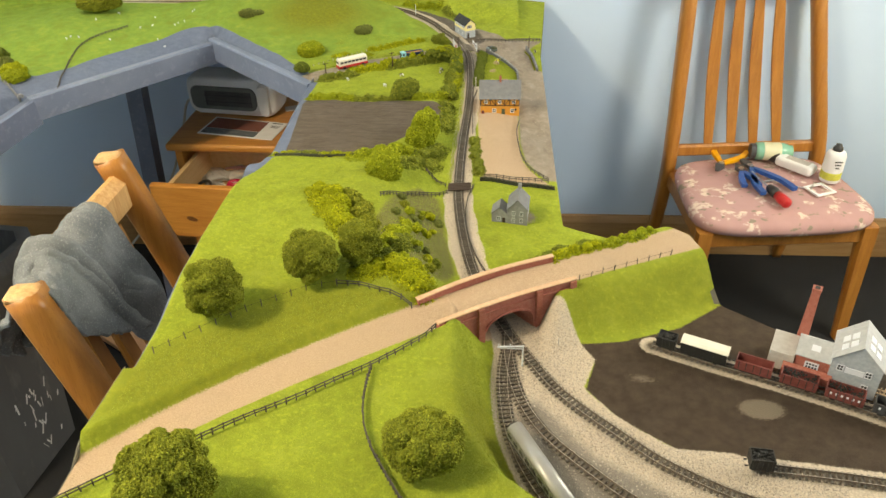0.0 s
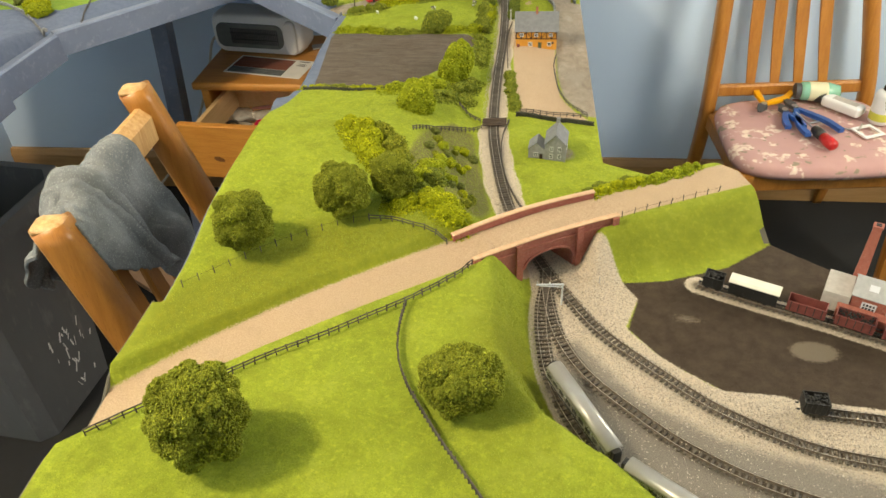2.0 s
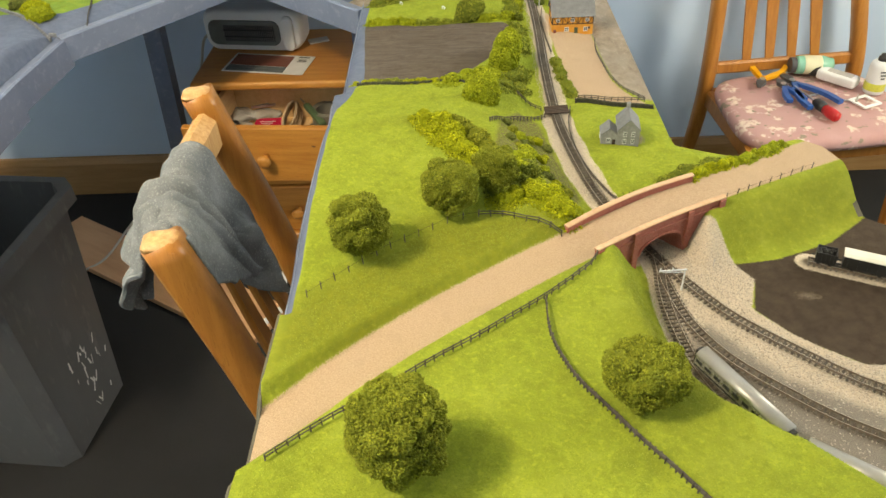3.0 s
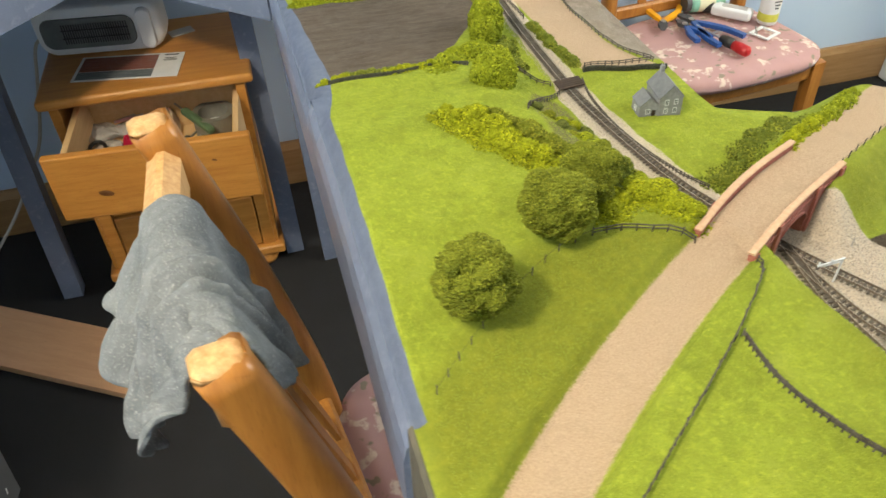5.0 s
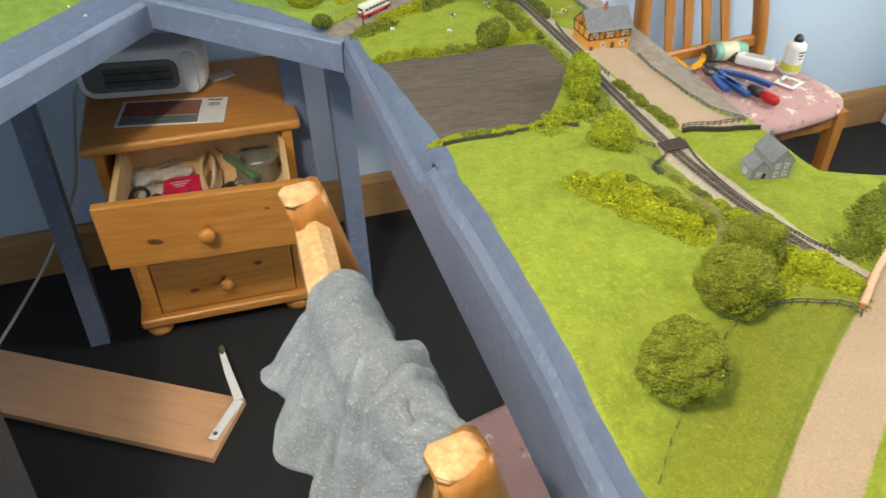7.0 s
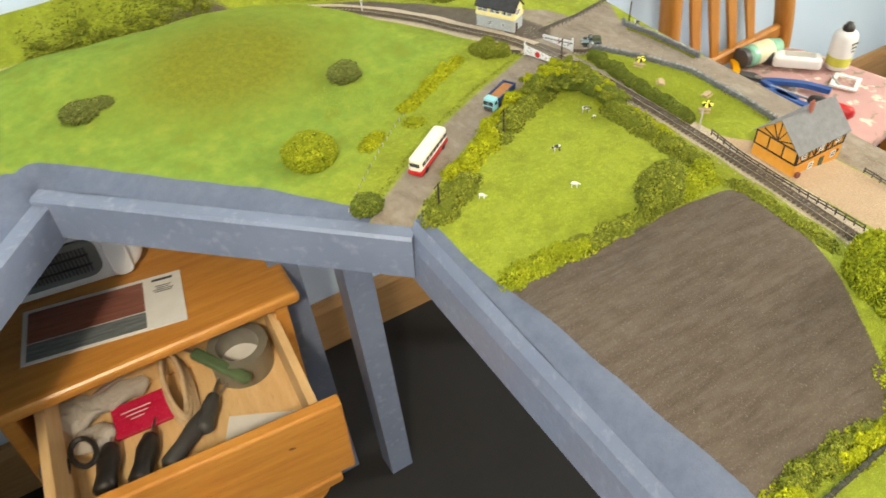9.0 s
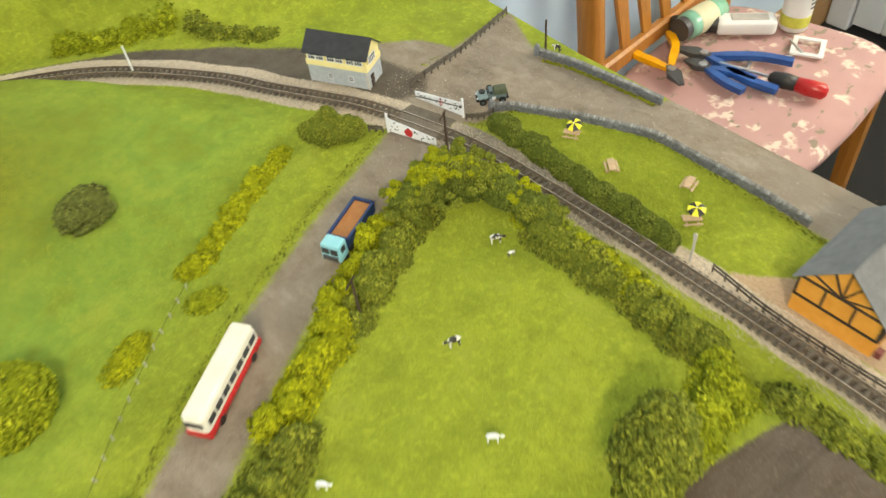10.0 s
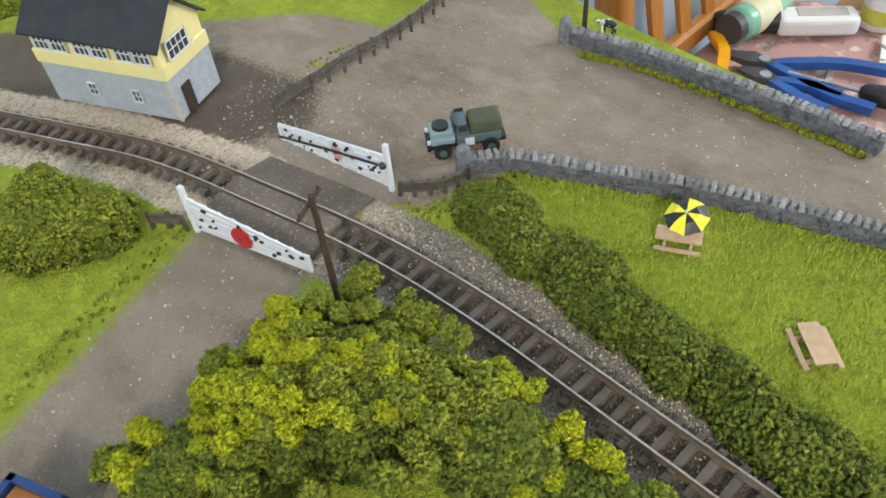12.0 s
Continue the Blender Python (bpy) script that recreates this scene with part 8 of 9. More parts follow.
# ---------- drawer cabinet ----------
CAB = (-0.212, 2.13, 0.0)
cab = thing("pine_cabinet", "varnished pine bedside cabinet with its top drawer open", "cabinet", CAB, (0, 0, -1.5))
bm = bm_new()
for s in (-1, 1):
    add_box(bm, (0.02, 0.308, 0.475), (s * 0.19, -0.009, 0.285), bev=0.002)
    add_box(bm, (0.030, 0.022, 0.265), (s * 0.176, -0.158, 0.198), bev=0.003)
add_box(bm, (0.36, 0.02, 0.475), (0, 0.135, 0.285))
add_box(bm, (0.36, 0.29, 0.016), (0, -0.015, 0.06))
add_box(bm, (0.32, 0.02, 0.022), (0, -0.153, 0.335), bev=0.002)
part("carcass", bm, M["pine"], cab)
bm = bm_new()
add_box(bm, (0.44, 0.335, 0.022), (0, -0.006, 0.534), bev=0.008, seg=3)
part("top", bm, M["pine"], cab)
bm = bm_new()
add_box(bm, (0.425, 0.332, 0.026), (0, -0.018, 0.058), bev=0.007, seg=3)
part("plinth", bm, M["pine"], cab)
for sx in (-1, 1):
    for sy in (-1, 1):
        bm = bm_new()
        add_lathe(bm, [(0.012, 0.0), (0.027, 0.006), (0.033, 0.02), (0.030, 0.034), (0.020, 0.044), (0.020, 0.048)], (sx * 0.168 - 0.008, -0.018 + sy * 0.128, 0.001), 20)
        part("bun_foot", bm, M["pine"], cab, smooth=True)


def knob(parent, at, material):
    bm = bm_new()
    add_lathe(bm, [(0.008, 0.0), (0.0075, 0.008), (0.012, 0.014), (0.0165, 0.022), (0.015, 0.030), (0.008, 0.034)], at, 20, (90, 0, 0))
    return part("knob", bm, material, parent, "turned wooden knob", True)


low = thing_part("lower_drawer", cab, pose(0, 0, 0))
bm = bm_new()
add_box(bm, (0.318, 0.02, 0.150), (0, -0.160, 0.150), bev=0.004)
add_box(bm, (0.318, 0.016, 0.092), (0, -0.158, 0.276), bev=0.003)
part("drawer_front", bm, M["pine"], low)
knob(low, (0, -0.170, 0.150), M["pine"])
upd = thing_part("open_drawer", cab, pose(0.0, -0.345, 0, 0, 0, -3.0))
bm = bm_new()
add_box(bm, (0.394, 0.020, 0.150), (0, 0, 0.443), bev=0.004)
part("drawer_front", bm, M["pine"], upd)
bm = bm_new()
for s in (-1, 1):
    add_box(bm, (0.013, 0.27, 0.115), (s * 0.166, 0.145, 0.440), bev=0.0015)
add_box(bm, (0.32, 0.012, 0.10), (0, 0.275, 0.433))
add_box(bm, (0.32, 0.265, 0.006), (0, 0.143, 0.388))
part("drawer_box", bm, M["pine_raw"], upd, "bare pine drawer box")
knob(upd, (0, -0.01, 0.440), M["pine"])
# dark knots in the timber
M["knotwood"] = surf("dark_knot", (0.12, 0.045, 0.015), (0.2, 0.08, 0.025), 120, 0.4, bump=0.1)
for x, y, z, w in ((-0.10, -0.0106, 0.425, 0.014), (0.12, -0.0106, 0.47, 0.005)):
    bm = bm_new()
    add_ball(bm, (w * 2.2, 0.0012, w), (x, y, z), 2, (0, 14, 0))
    part("knot", bm, M["knotwood"], upd, "dark wood knot")
for x, z in ((-0.075, 0.13), (0.08, 0.18)):
    bm = bm_new()
    add_ball(bm, (0.022, 0.0012, 0.013), (x, -0.1702, z), 2)
    part("knot", bm, M["knotwood"], low, "dark wood knot")

# ---------- in the drawer (floor of the drawer at DZ) ----------
DZ = 0.3915


def wp(x, y, z=DZ):
    return (x, y, z)


roll = thing("tape_roll", "grey roll of adhesive tape standing in the drawer", "tape", wp(-0.098, 2.005), (0, 0, 20))
bm = bm_new()
seg = 36
ri, ro, hh = 0.033, 0.047, 0.05
rings = [[bm.verts.new((r * math.cos(6.2832 * i / seg), r * math.sin(6.2832 * i / seg), z)) for i in range(seg)] for r, z in ((ri, 0), (ro, 0), (ro, hh), (ri, hh))]
for k in range(4):
    a, b = rings[k], rings[(k + 1) % 4]
    for i in range(seg):
        bm.faces.new((a[i], a[(i + 1) % seg], b[(i + 1) % seg], b[i]))
M["tape"] = surf("grey_brown_tape", (0.17, 0.16, 0.13), (0.21, 0.2, 0.17), 30, 0.35, bump=0.03)
part("winding", bm, M["tape"], roll, smooth=False)
bm = bm_new()
add_cyl(bm, 0.0328, 0.0328, 0.002, (0, 0, 0.012), seg=36)
part("core", bm, M["paper"], roll, "pale card core")
pk = thing("red_packet", "clear packet with a crimson card in the drawer", "packet", wp(-0.260, 1.990, DZ + 0.014), (9, -4, -7))
bm = bm_new()
add_box(bm, (0.085, 0.055, 0.008), (0, 0, 0), bev=0.002)
M["crimson"] = surf("crimson_card", (0.45, 0.012, 0.05), (0.52, 0.02, 0.07), 40, 0.25, bump=0.05)
part("card", bm, M["crimson"], pk)
for i in range(3):
    bm = bm_new()
    add_box(bm, (0.044 - 0.012 * i, 0.0014, 0.0008), (-0.006, 0.010 - 0.007 * i, 0.0045))
    part("lettering_bar", bm, M["paper"], pk)
cord = thing("coiled_cord", "loops of pale cord lying in the drawer", "cord", wp(-0.196, 2.000, DZ + 0.024), (24, -12, 84))
bm = bm_new()
for k in range(4):
    pts = [((0.046 - 0.003 * k) * math.cos(a) * 1.5, (0.020 - 0.002 * k) * math.sin(a) + 0.004 * k, 0.006 * k - 0.008 + 0.003 * math.sin(2 * a + k)) for a in np.linspace(0, 6.0, 30)]
    add_sweep(bm, pts, circle(0.0042, 7))
part("loop", bm, M["rope"], cord)
sc_ = thing("scissors", "black-handled scissors lying in the drawer", "scissors", wp(-0.366, 1.950, DZ + 0.035), (0, 0, 8))
for s in (-1, 1):
    bm = bm_new()
    pts = [(0.02 * s + 0.016 * math.cos(a), 0.026 * math.sin(a), 0) for a in np.linspace(0, 6.2832, 22)]
    add_sweep(bm, pts, circle(0.0042, 7))
    part("handle_ring", bm, M["black"], sc_)
    bm = bm_new()
    add_sweep(bm, [(0.014 * s, 0.026, 0), (-0.006 * s, 0.11, 0.006)], [(-0.006, -0.001), (0.006, -0.001), (0.005, 0.001), (-0.005, 0.001)], scale=[1, 0.35])
    part("blade", bm, M["steel"], sc_)
for i, (x, y, l, r, rz, ml) in enumerate(((-0.325, 1.918, 0.085, 0.0165, 73, "black"), (-0.276, 1.905, 0.085, 0.016, 65, "black"), (-0.213, 1.905, 0.11, 0.014, 42, "greyplastic"), (-0.238, 1.882, 0.09, 0.012, 50, "black"), (-0.176, 1.930, 0.07, 0.013, 60, "greyplastic"))):
    t = thing("hobby_tool", "dark-handled hobby tool among the drawer's clutter", "tool", wp(x, y, DZ + 0.022), (0, 6, rz), group="drawer tools")
    bm = bm_new()
    add_lathe(bm, [(r * 0.6, 0), (r, 0.006), (r * 0.85, l * 0.35), (r, l * 0.65), (r * 0.7, l * 0.95), (r * 0.4, l)], (-l / 2, 0, 0), 14, (0, 90, 0))
    part("grip", bm, M[ml], t, smooth=True)
    bm = bm_new()
    add_cyl(bm, 0.003, 0.002, l * 0.5, (l / 2, 0, 0), (0, 90, 0), 10)
    part("shank", bm, M["steel"], t)
kn = thing("craft_knife", "green-handled craft knife across the drawer", "knife", wp(-0.133, 1.982, DZ + 0.045), (0, 8, -57))
bm = bm_new()
add_box(bm, (0.105, 0.019, 0.014), (0, 0, 0), bev=0.005)
M["greenplastic"] = surf("dull_green_plastic", (0.07, 0.12, 0.06), (0.1, 0.16, 0.08), 40, 0.45, bump=0.1)
part("handle", bm, M["greenplastic"], kn)
bm = bm_new()
add_cyl(bm, 0.003, 0.0015, 0.06, (-0.045, 0, 0), (0, -90, 0), 10)
part("blade", bm, M["steel"], kn)
cm_, cn, cl, cp = nodes_of("crumpled_clear_film")
cp.inputs["Base Color"].default_value = (0.82, 0.80, 0.76, 1)
cp.inputs["Transmission Weight"].default_value, cp.inputs["Roughness"].default_value, cp.inputs["IOR"].default_value = 0.55, 0.22, 1.25
cl.new(bump_of(cm_.node_tree, noise_of(cm_.node_tree, 45, 4, 0.7), 0.7, 0.006), cp.inputs["Normal"])
for i, (x, y, w, d, h) in enumerate(((-0.355, 2.035, 0.085, 0.075, 0.034), (-0.285, 2.045, 0.10, 0.05, 0.028), (-0.33, 1.985, 0.06, 0.04, 0.022))):
    bm = bm_new()
    add_ball(bm, (w, d, h), (x, y, DZ + h * 0.5 + 0.002), 4)
    for v in bm.verts:
        q = v.co * 38
        v.co += Vector((noise.noise(q), noise.noise(q + Vector((7, 3, 1))), 0.6 * abs(noise.noise(q + Vector((1, 9, 4)))))) * 0.011
    solid("plastic_bag", bm, cm_, "crumpled clear plastic bag of small parts in the drawer", "bag", group="drawer bags", smooth=False)
tz = thing("tweezers", "long steel tweezers lying over the drawer's bags", "tweezers", wp(-0.262, 2.058, DZ + 0.040), (0, 4, 24))
for s in (-1, 1):
    bm = bm_new()
    add_sweep(bm, [(-0.055, 0, 0), (-0.01, s * 0.004, 0), (0.03, s * 0.0045, 0), (0.06, s * 0.001, 0)], [(-0.0008, -0.003), (0.0008, -0.003), (0.0008, 0.003), (-0.0008, 0.003)], scale=[1, 1.1, 0.8, 0.35])
    part("prong", bm, M["steel"], tz)
bm = bm_new()
add_box(bm, (0.105, 0.055, 0.0015), (-0.118, 1.872, DZ + 0.004), (0, 0, -27))
solid("paper_slip", bm, M["paper"], "white paper slip in the drawer", "paper")

# ---------- on the cabinet ----------
CT = 0.5455
heat = thing("fan_heater", "white plastic fan heater with a grey grille", "heater", (-0.294, 2.197, CT), (0, 0, -8))


def rounded_outline(hx, hz, r, n=6):
    """A rectangle with round corners, as (across, up) pairs about its middle."""
    out = []
    for cx, cz, a0 in ((hx - r, hz - r, 0), (-hx + r, hz - r, 90), (-hx + r, -hz + r, 180), (hx - r, -hz + r, 270)):
        for k in range(n + 1):
            a = radians(a0 + 90 * k / n)
            out.append((cx + r * math.cos(a), cz + r * math.sin(a)))
    return out


def add_loft(bm, rings):
    """Closed rings joined one after another, with both ends capped."""
    made = [[bm.verts.new(q) for q in ring] for ring in rings]
    for a, b in zip(made, made[1:]):
        for i in range(len(a)):
            bm.faces.new((a[i], a[(i + 1) % len(a)], b[(i + 1) % len(a)], b[i]))
    bm.faces.new(made[0][::-1])
    bm.faces.new(made[-1])


shell = rounded_outline(0.137, 0.056, 0.034)
bm = bm_new()
add_loft(bm, [[(x * k, y, 0.0565 + z * k - drop) for x, z in shell] for y, k, drop in ((-0.049, 0.90, 0.002), (-0.046, 0.95, 0.001), (-0.036, 0.99, 0), (-0.01, 1.0, 0), (0.03, 0.98, 0), (0.048, 0.90, 0.004), (0.054, 0.78, 0.008))])
part("shell", bm, M["white"], heat, smooth=True)
M["grille"] = surf("grey_green_grille", (0.11, 0.12, 0.115), (0.15, 0.16, 0.155), 30, 0.5, bump=0.1)
face = rounded_outline(0.099, 0.034, 0.022)
bm = bm_new()
add_loft(bm, [[(-0.020 + x * k, y, 0.052 + z * k) for x, z in face] for y, k in ((-0.044, 1.0), (-0.052, 1.0), (-0.0535, 0.975))])
part("grille", bm, M["grille"], heat, "grey-green grille panel")
for i in range(27):
    bm = bm_new()
    add_box(bm, (0.0020, 0.003, 0.044), (-0.072 + 0.0052 * i, -0.0540, 0.052))
    part("slat", bm, M["black"], heat)
for z in (0.043, 0.061):
    bm = bm_new()
    add_box(bm, (0.142, 0.002, 0.0022), (-0.005, -0.0552, z))
    part("slat", bm, M["black"], heat)
cheek = rounded_outline(0.0155, 0.047, 0.014)
bm = bm_new()
add_loft(bm, [[(0.103 + x * k, y, 0.053 + z * k) for x, z in cheek] for y, k in ((-0.040, 1.0), (-0.056, 1.0), (-0.060, 0.9))])
part("side_cheek", bm, M["white"], heat, smooth=False)
cbl = thing("mains_cable", "grey mains cable trailing from the heater to the floor", "cable")
bm = bm_new()
add_sweep(bm, smooth_path([(-0.40, 2.19, CT + 0.05), (-0.44, 2.175, 0.575), (-0.462, 2.155, 0.50), (-0.488, 2.08, 0.393), (-0.535, 2.05, 0.32), (-0.585, 2.03, 0.245), (-0.65, 1.99, 0.175), (-0.72, 1.95, 0.105), (-0.80, 1.90, 0.03), (-0.9, 1.86, 0.005)], 0.015).tolist(), circle(0.0035, 8), up=(0, 1, 0))
part("flex", bm, M["concrete"], cbl, smooth=True)
lf = thing("leaflet", "glossy leaflet with a brown photograph and white margin", "leaflet", (-0.249, 2.064, CT + 0.001), (0, 0, -11))
bm = bm_new()
add_box(bm, (0.222, 0.108, 0.0012), (0, 0, 0), (0, 0, 0))
part("sheet", bm, M["paper"], lf)
M["photo"] = surf("brown_photo_print", (0.20, 0.075, 0.05), (0.30, 0.12, 0.09), 14, 0.25, fine=60, bump=0.0, stretch=(1, 12, 1), c3=(0.06, 0.035, 0.03))
bm = bm_new()
add_box(bm, (0.160, 0.062, 0.0006), (-0.024, 0.016, 0.001))
part("photograph", bm, M["photo"], lf)
M["photogrey"] = surf("grey_photo_print", (0.10, 0.12, 0.13), (0.2, 0.22, 0.23), 20, 0.25, fine=60, bump=0.0, stretch=(1, 10, 1))
bm = bm_new()
add_box(bm, (0.160, 0.032, 0.0006), (-0.024, -0.033, 0.001))
part("photograph", bm, M["photogrey"], lf)
for i in range(5):
    bm = bm_new()
    add_box(bm, (0.030 - 0.006 * (i % 3), 0.0012 if i else 0.0045, 0.0005), (0.084, 0.044 - (0.010 + 0.004 * i) * (i > 0), 0.001), (0, 0, 0))
    part("lettering_bar", bm, M["greyplastic"], lf)
bm = bm_new()
add_box(bm, (0.055, 0.03, 0.004), (-0.135, 2.20, CT + 0.002), (0, 0, 20), bev=0.001)
solid("card_box", bm, M["concrete"], "small clear box beside the heater", "box")

# ---------- on the floor ----------
pl = thing("loose_board", "beech-faced shelf board lying on the carpet", "board", (-0.2645, 1.6245, 0.001), (0, 0, 148.6))
bm = bm_new()
add_box(bm, (0.86, 0.160, 0.018), (0.43, 0, 0.0095), bev=0.0012)
part("panel", bm, M["plankwood"], pl)
br = thing("shelf_bracket", "white folding shelf bracket with green ends", "bracket", (-0.236, 1.69, 0.021))
bm = bm_new()
add_sweep(bm, [(0, 0, 0), (-0.066, -0.09, 0.003)], [(-0.011, -0.002), (0.011, -0.002), (0.011, 0.003), (-0.011, 0.003)], scale=[1, 0.8])
part("arm", bm, M["white"], br)
bm = bm_new()
add_sweep(bm, [(0, 0, 0.002), (-0.014, 0.085, 0.01), (-0.022, 0.15, 0.015)], [(-0.010, -0.002), (0.010, -0.002), (0.010, 0.004), (-0.010, 0.004)], scale=[1, 0.85, 0.6])
part("arm", bm, M["white"], br)
bm = bm_new()
add_ball(bm, (0.014, 0.03, 0.012), (-0.021, 0.15, 0.018), 2)
part("tip", bm, M["greenplastic"], br, "dark green tip", True)
bm = bm_new()
add_cyl(bm, 0.005, 0.005, 0.001, (-0.058, -0.079, 0.0065), seg=12)
part("screw_hole", bm, M["greyplastic"], br)

bin_ = thing("storage_bin", "tall scuffed dark grey plastic bin", "bin", (-0.76, 1.36, 0.001), (0, 0, -6))
bm = bm_new()
w0, d0, w1, d1, hh = 0.30, 0.27, 0.38, 0.35, 0.56


def ring_at(z, w, d, inset=0.0):
    c = 0.03
    w, d = w / 2 - inset, d / 2 - inset
    return [bm.verts.new((x, y, z)) for x, y in ((-w + c, -d), (w - c, -d), (w, -d + c), (w, d - c), (w - c, d), (-w + c, d), (-w, d - c), (-w, -d + c))]


rings = [ring_at(0, w0, d0), ring_at(hh * 0.93, w1 - 0.02, d1 - 0.02), ring_at(hh * 0.94, w1 + 0.015, d1 + 0.015), ring_at(hh, w1 + 0.015, d1 + 0.015), ring_at(hh, w1, d1, 0.012), ring_at(0.02, w0, d0, 0.008)]
for a, b in zip(rings, rings[1:]):
    for i in range(8):
        bm.faces.new((a[i], a[(i + 1) % 8], b[(i + 1) % 8], b[i]))
bm.faces.new(rings[0][::-1])
bm.faces.new(rings[-1])
M["scuffed"] = surf("scuffed_grey_plastic", (0.085, 0.087, 0.093), (0.115, 0.118, 0.125), 6, 0.5, fine=35, bump=0.15, c3=(0.15, 0.15, 0.155), stretch=(1, 1, 0.35))
part("shell", bm, M["scuffed"], bin_)
bm = bm_new()
rnd = random.Random(3)
for i in range(26):
    y, z = rnd.gauss(0.03, 0.03), rnd.uniform(0.05, 0.24)
    x = (w0 + (w1 - 0.02 - w0) * z / (hh * 0.93)) / 2 + 0.0006
    bm = bm_new()
    add_box(bm, (0.0008, rnd.uniform(0.001, 0.004), rnd.uniform(0.006, 0.035)), (x, y, z), (rnd.uniform(-25, 25), 4, 0))
    part("scuff", bm, M["paper"], bin_, "white paint scuff")

# ---------- on the wall chair's seat ----------
SZ = 0.4175
jar = thing("green_jar", "pale green glass jar lying on the chair seat", "jar", (1.178, 2.160, SZ + 0.026), (0, 0, -4))
bm = bm_new()
add_lathe(bm, [(0.014, 0), (0.024, 0.004), (0.025, 0.012), (0.025, 0.075), (0.021, 0.088), (0.019, 0.092), (0.019, 0.1)], (0, 0, 0), 24, (0, 90, 0))
part("glass", bm, M["greencloth"], jar, smooth=True)
bm = bm_new()
add_lathe(bm, [(0.0254, 0.022), (0.0256, 0.024), (0.0256, 0.066), (0.0254, 0.068)], (0, 0, 0), 24, (0, 90, 0))
M["label"] = surf("cream_label", (0.6, 0.58, 0.38), (0.66, 0.64, 0.45), 30, 0.5, bump=0.02)
part("label", bm, M["label"], jar, "cream paper label", True)
bm = bm_new()
add_cyl(bm, 0.021, 0.021, 0.014, (-0.012, 0, 0), (0, 90, 0), 20)
part("lid", bm, M["greyplastic"], jar, "dark screw lid")
can = thing("spray_can", "small white spray can with a yellow-green label", "can", (1.348, 2.042, SZ))
bm = bm_new()
add_lathe(bm, [(0.024, 0), (0.026, 0.003), (0.026, 0.074), (0.0235, 0.082), (0.018, 0.087), (0.012, 0.089)], (0, 0, 0), 28)
part("body", bm, M["white"], can, smooth=True)
M["canlabel"] = surf("yellow_green_label", (0.5, 0.5, 0.05), (0.62, 0.6, 0.1), 60, 0.4, bump=0.0, c3=(0.2, 0.25, 0.1))
bm = bm_new()
add_lathe(bm, [(0.02625, 0.010), (0.0264, 0.011), (0.0264, 0.030), (0.02625, 0.031)], (0, 0, 0), 28)
part("label", bm, M["canlabel"], can, "yellow-green label band", True)
for i in range(3):
    bm = bm_new()
    add_box(bm, (0.02 - 0.005 * i, 0.001, 0.0035), (0.0, -0.0262, 0.066 - 0.009 * i))
    part("lettering_bar", bm, M["greyplastic"], can)
bm = bm_new()
add_lathe(bm, [(0.0125, 0.088), (0.0125, 0.097), (0.009, 0.1), (0.007, 0.106), (0.004, 0.107)], (0, 0, 0), 18)
part("nozzle", bm, M["black"], can, "black nozzle", True)
tool = thing("glue_gun", "white hobby tool with a black grip", "tool", (1.243, 2.128, SZ + 0.017), (0, 0, -47))
bm = bm_new()
add_box(bm, (0.105, 0.040, 0.028), (0.045, 0, 0), bev=0.008, seg=3)
part("body", bm, M["white"], tool)
bm = bm_new()
add_box(bm, (0.066, 0.022, 0.004), (0.05, 0, 0.0135), bev=0.0015)
part("window", bm, M["concrete"], tool, "grey clear window")
bm = bm_new()
add_lathe(bm, [(0.012, 0), (0.0165, 0.006), (0.017, 0.05), (0.015, 0.08), (0.017, 0.085)], (-0.090, 0, 0), 18, (0, 90, 0))
part("grip", bm, M["black"], tool, "black cylindrical grip", True)


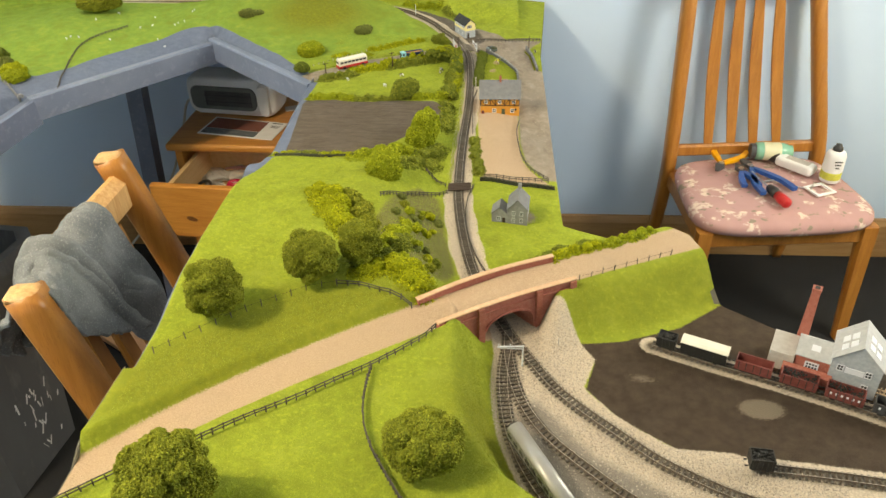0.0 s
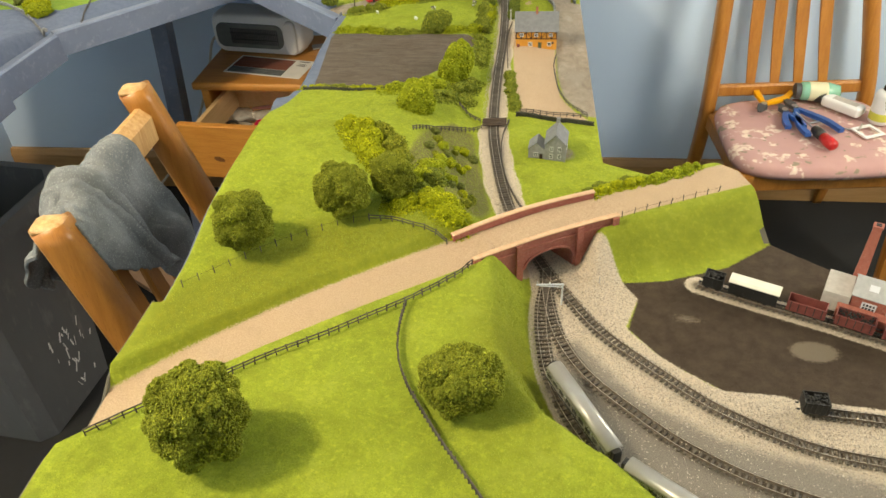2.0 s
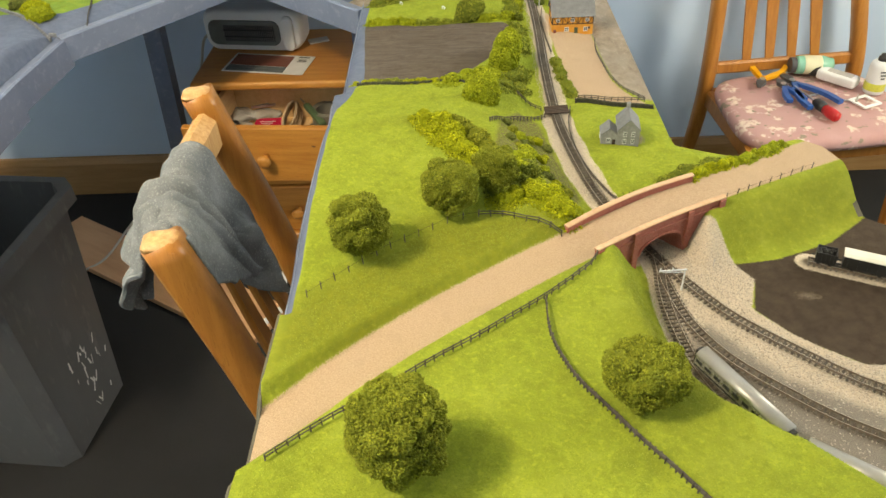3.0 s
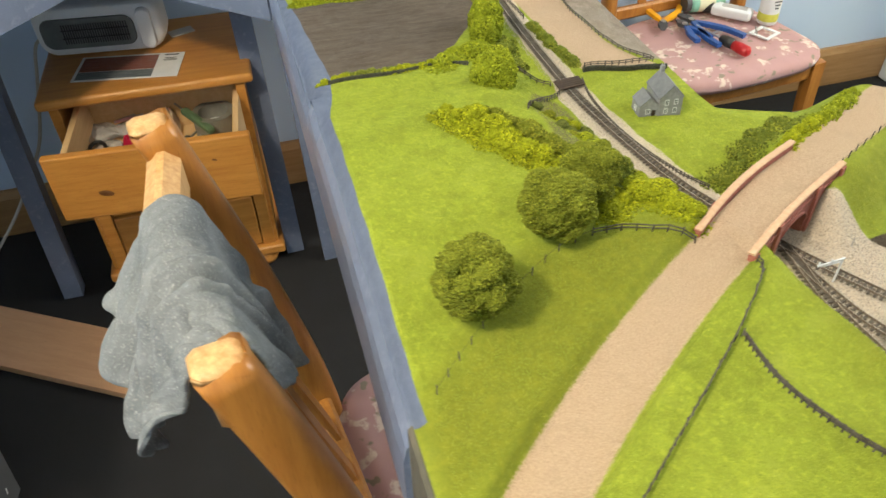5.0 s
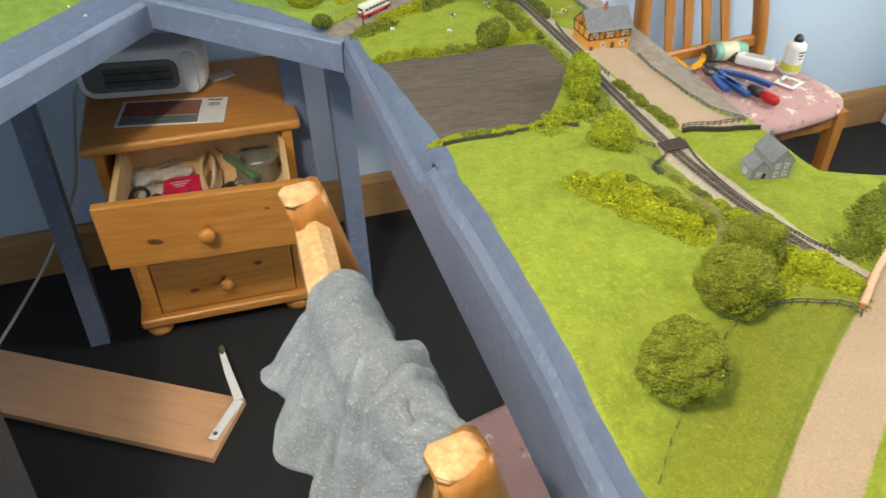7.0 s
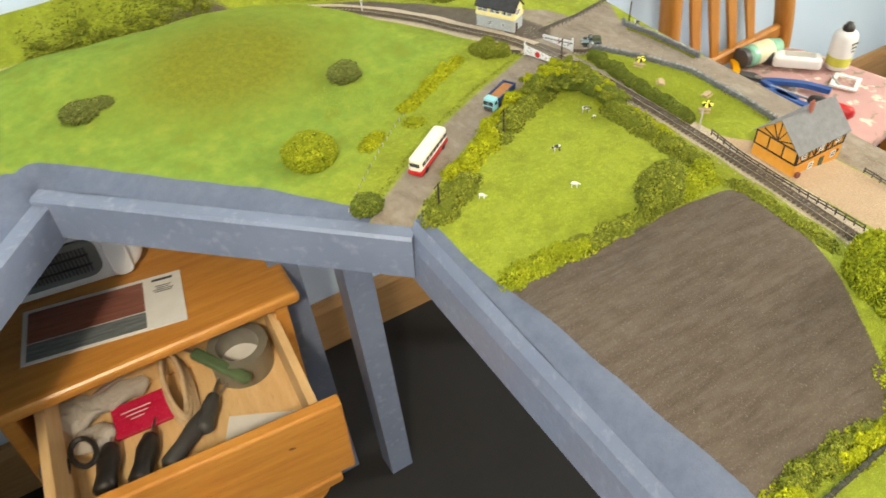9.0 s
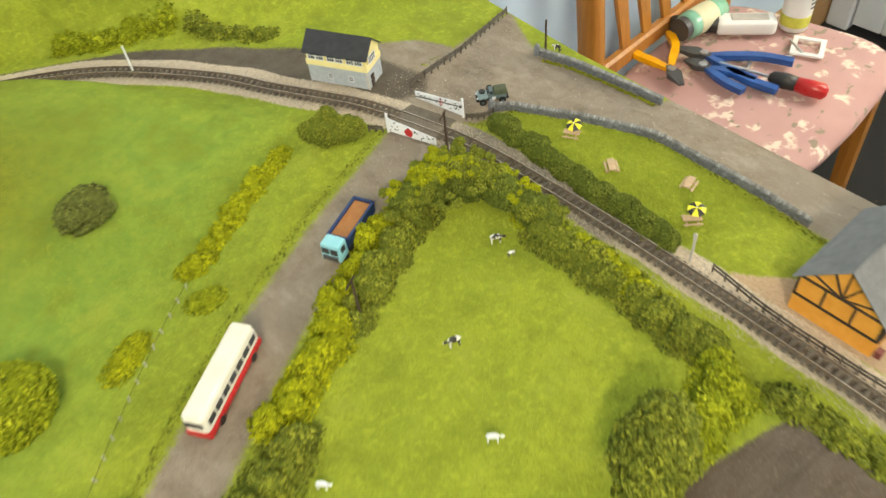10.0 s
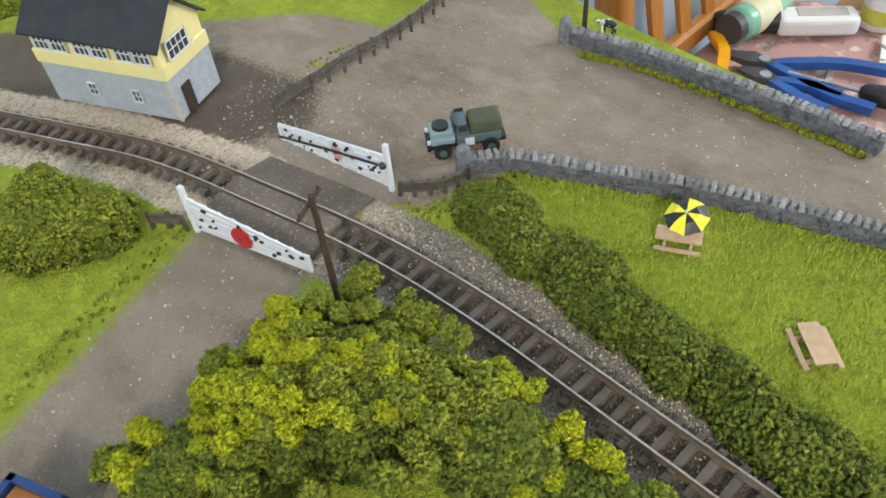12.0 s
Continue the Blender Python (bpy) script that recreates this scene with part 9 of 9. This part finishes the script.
def pliers(label, at, rz, grip, spread, size=1.0):
    p_ = thing("pliers", label, "pliers", (*at, SZ + 0.010), (0, 0, rz), group="pliers on the seat")
    for s in (-1, 1):
        bm = bm_new()
        path = [(0.0, -s * 0.002, 0), (0.028 * size, s * 0.008 * spread, 0), (0.065 * size, s * 0.020 * spread, 0), (0.105 * size, s * 0.024 * spread, 0)]
        pp = smooth_path(path, 0.008)
        add_sweep(bm, pp.tolist(), [(-0.0065, -0.005), (0.0065, -0.005), (0.0075, 0), (0.0065, 0.005), (-0.0065, 0.005), (-0.0075, 0)], scale=[0.6 + 0.5 * min(1, i / 5) for i in range(len(pp))])
        part("handle", bm, grip, p_)
        bm = bm_new()
        add_sweep(bm, [(0.012, s * 0.001, 0.0), (-0.012 * size, -s * 0.006, 0), (-0.042 * size, -s * 0.0025, 0)], [(-0.006, -0.0045), (0.006, -0.0045), (0.006, 0.0045), (-0.006, 0.0045)], scale=[0.9, 1.15, 0.3])
        part("jaw", bm, M["greyplastic"], p_)
    bm = bm_new()
    add_cyl(bm, 0.0075, 0.0075, 0.013, (0, 0, -0.0065), seg=18)
    part("pivot", bm, M["steel"], p_)
    return p_


pliers("long pliers with yellow-orange grips on the seat", (1.076, 2.106), 62, M["yellow"], 1.9, 1.05)
pliers("small pliers with blue grips on the seat", (1.152, 2.095), -74, M["blueplastic"], 1.9, 1.35)
pliers("second blue-gripped cutters on the seat", (1.122, 2.075), -86, M["blueplastic"], 0.8, 0.85)
drv = thing("screwdriver", "red and black handled screwdriver on the seat", "screwdriver", (1.190, 1.882, SZ + 0.014), (0, 0, 104))
bm = bm_new()
add_lathe(bm, [(0.006, 0), (0.0135, 0.006), (0.0145, 0.03), (0.0125, 0.05)], (0, 0, 0), 16, (0, 90, 0))
part("handle", bm, M["red"], drv, "red handle end", True)
bm = bm_new()
add_lathe(bm, [(0.0125, 0.05), (0.014, 0.07), (0.011, 0.09), (0.006, 0.096)], (0, 0, 0), 16, (0, 90, 0))
part("grip", bm, M["black"], drv, "black grip", True)
bm = bm_new()
add_cyl(bm, 0.0028, 0.0028, 0.085, (0.096, 0, 0), (0, 90, 0), 10)
part("shaft", bm, M["steel"], drv)
frm = thing("plastic_square", "white open plastic square on the seat", "square", (1.304, 1.984, SZ + 0.002), (0, 0, 24))
bm = bm_new()
for s in (-1, 1):
    add_box(bm, (0.060, 0.009, 0.004), (0, s * 0.0235, 0), bev=0.0008)
    add_box(bm, (0.009, 0.042, 0.004), (s * 0.0255, 0, 0), bev=0.0008)
part("ring", bm, M["white"], frm)
for i, (x, y, rz, l) in enumerate(((1.20, 2.03, 20, 0.06), (1.24, 2.0, -30, 0.05), (1.29, 2.0, 60, 0.045), (1.15, 2.11, 80, 0.06))):
    t = thing("metal_file", "thin steel hand tool lying on the seat", "tool", (x, y, SZ + 0.004), (0, 0, rz), group="small steel tools")
    bm = bm_new()
    add_sweep(bm, [(-l / 2, 0, 0), (l / 2, 0, 0)], circle(0.003, 8), scale=[1, 0.5])
    part("shank", bm, M["steel"], t)
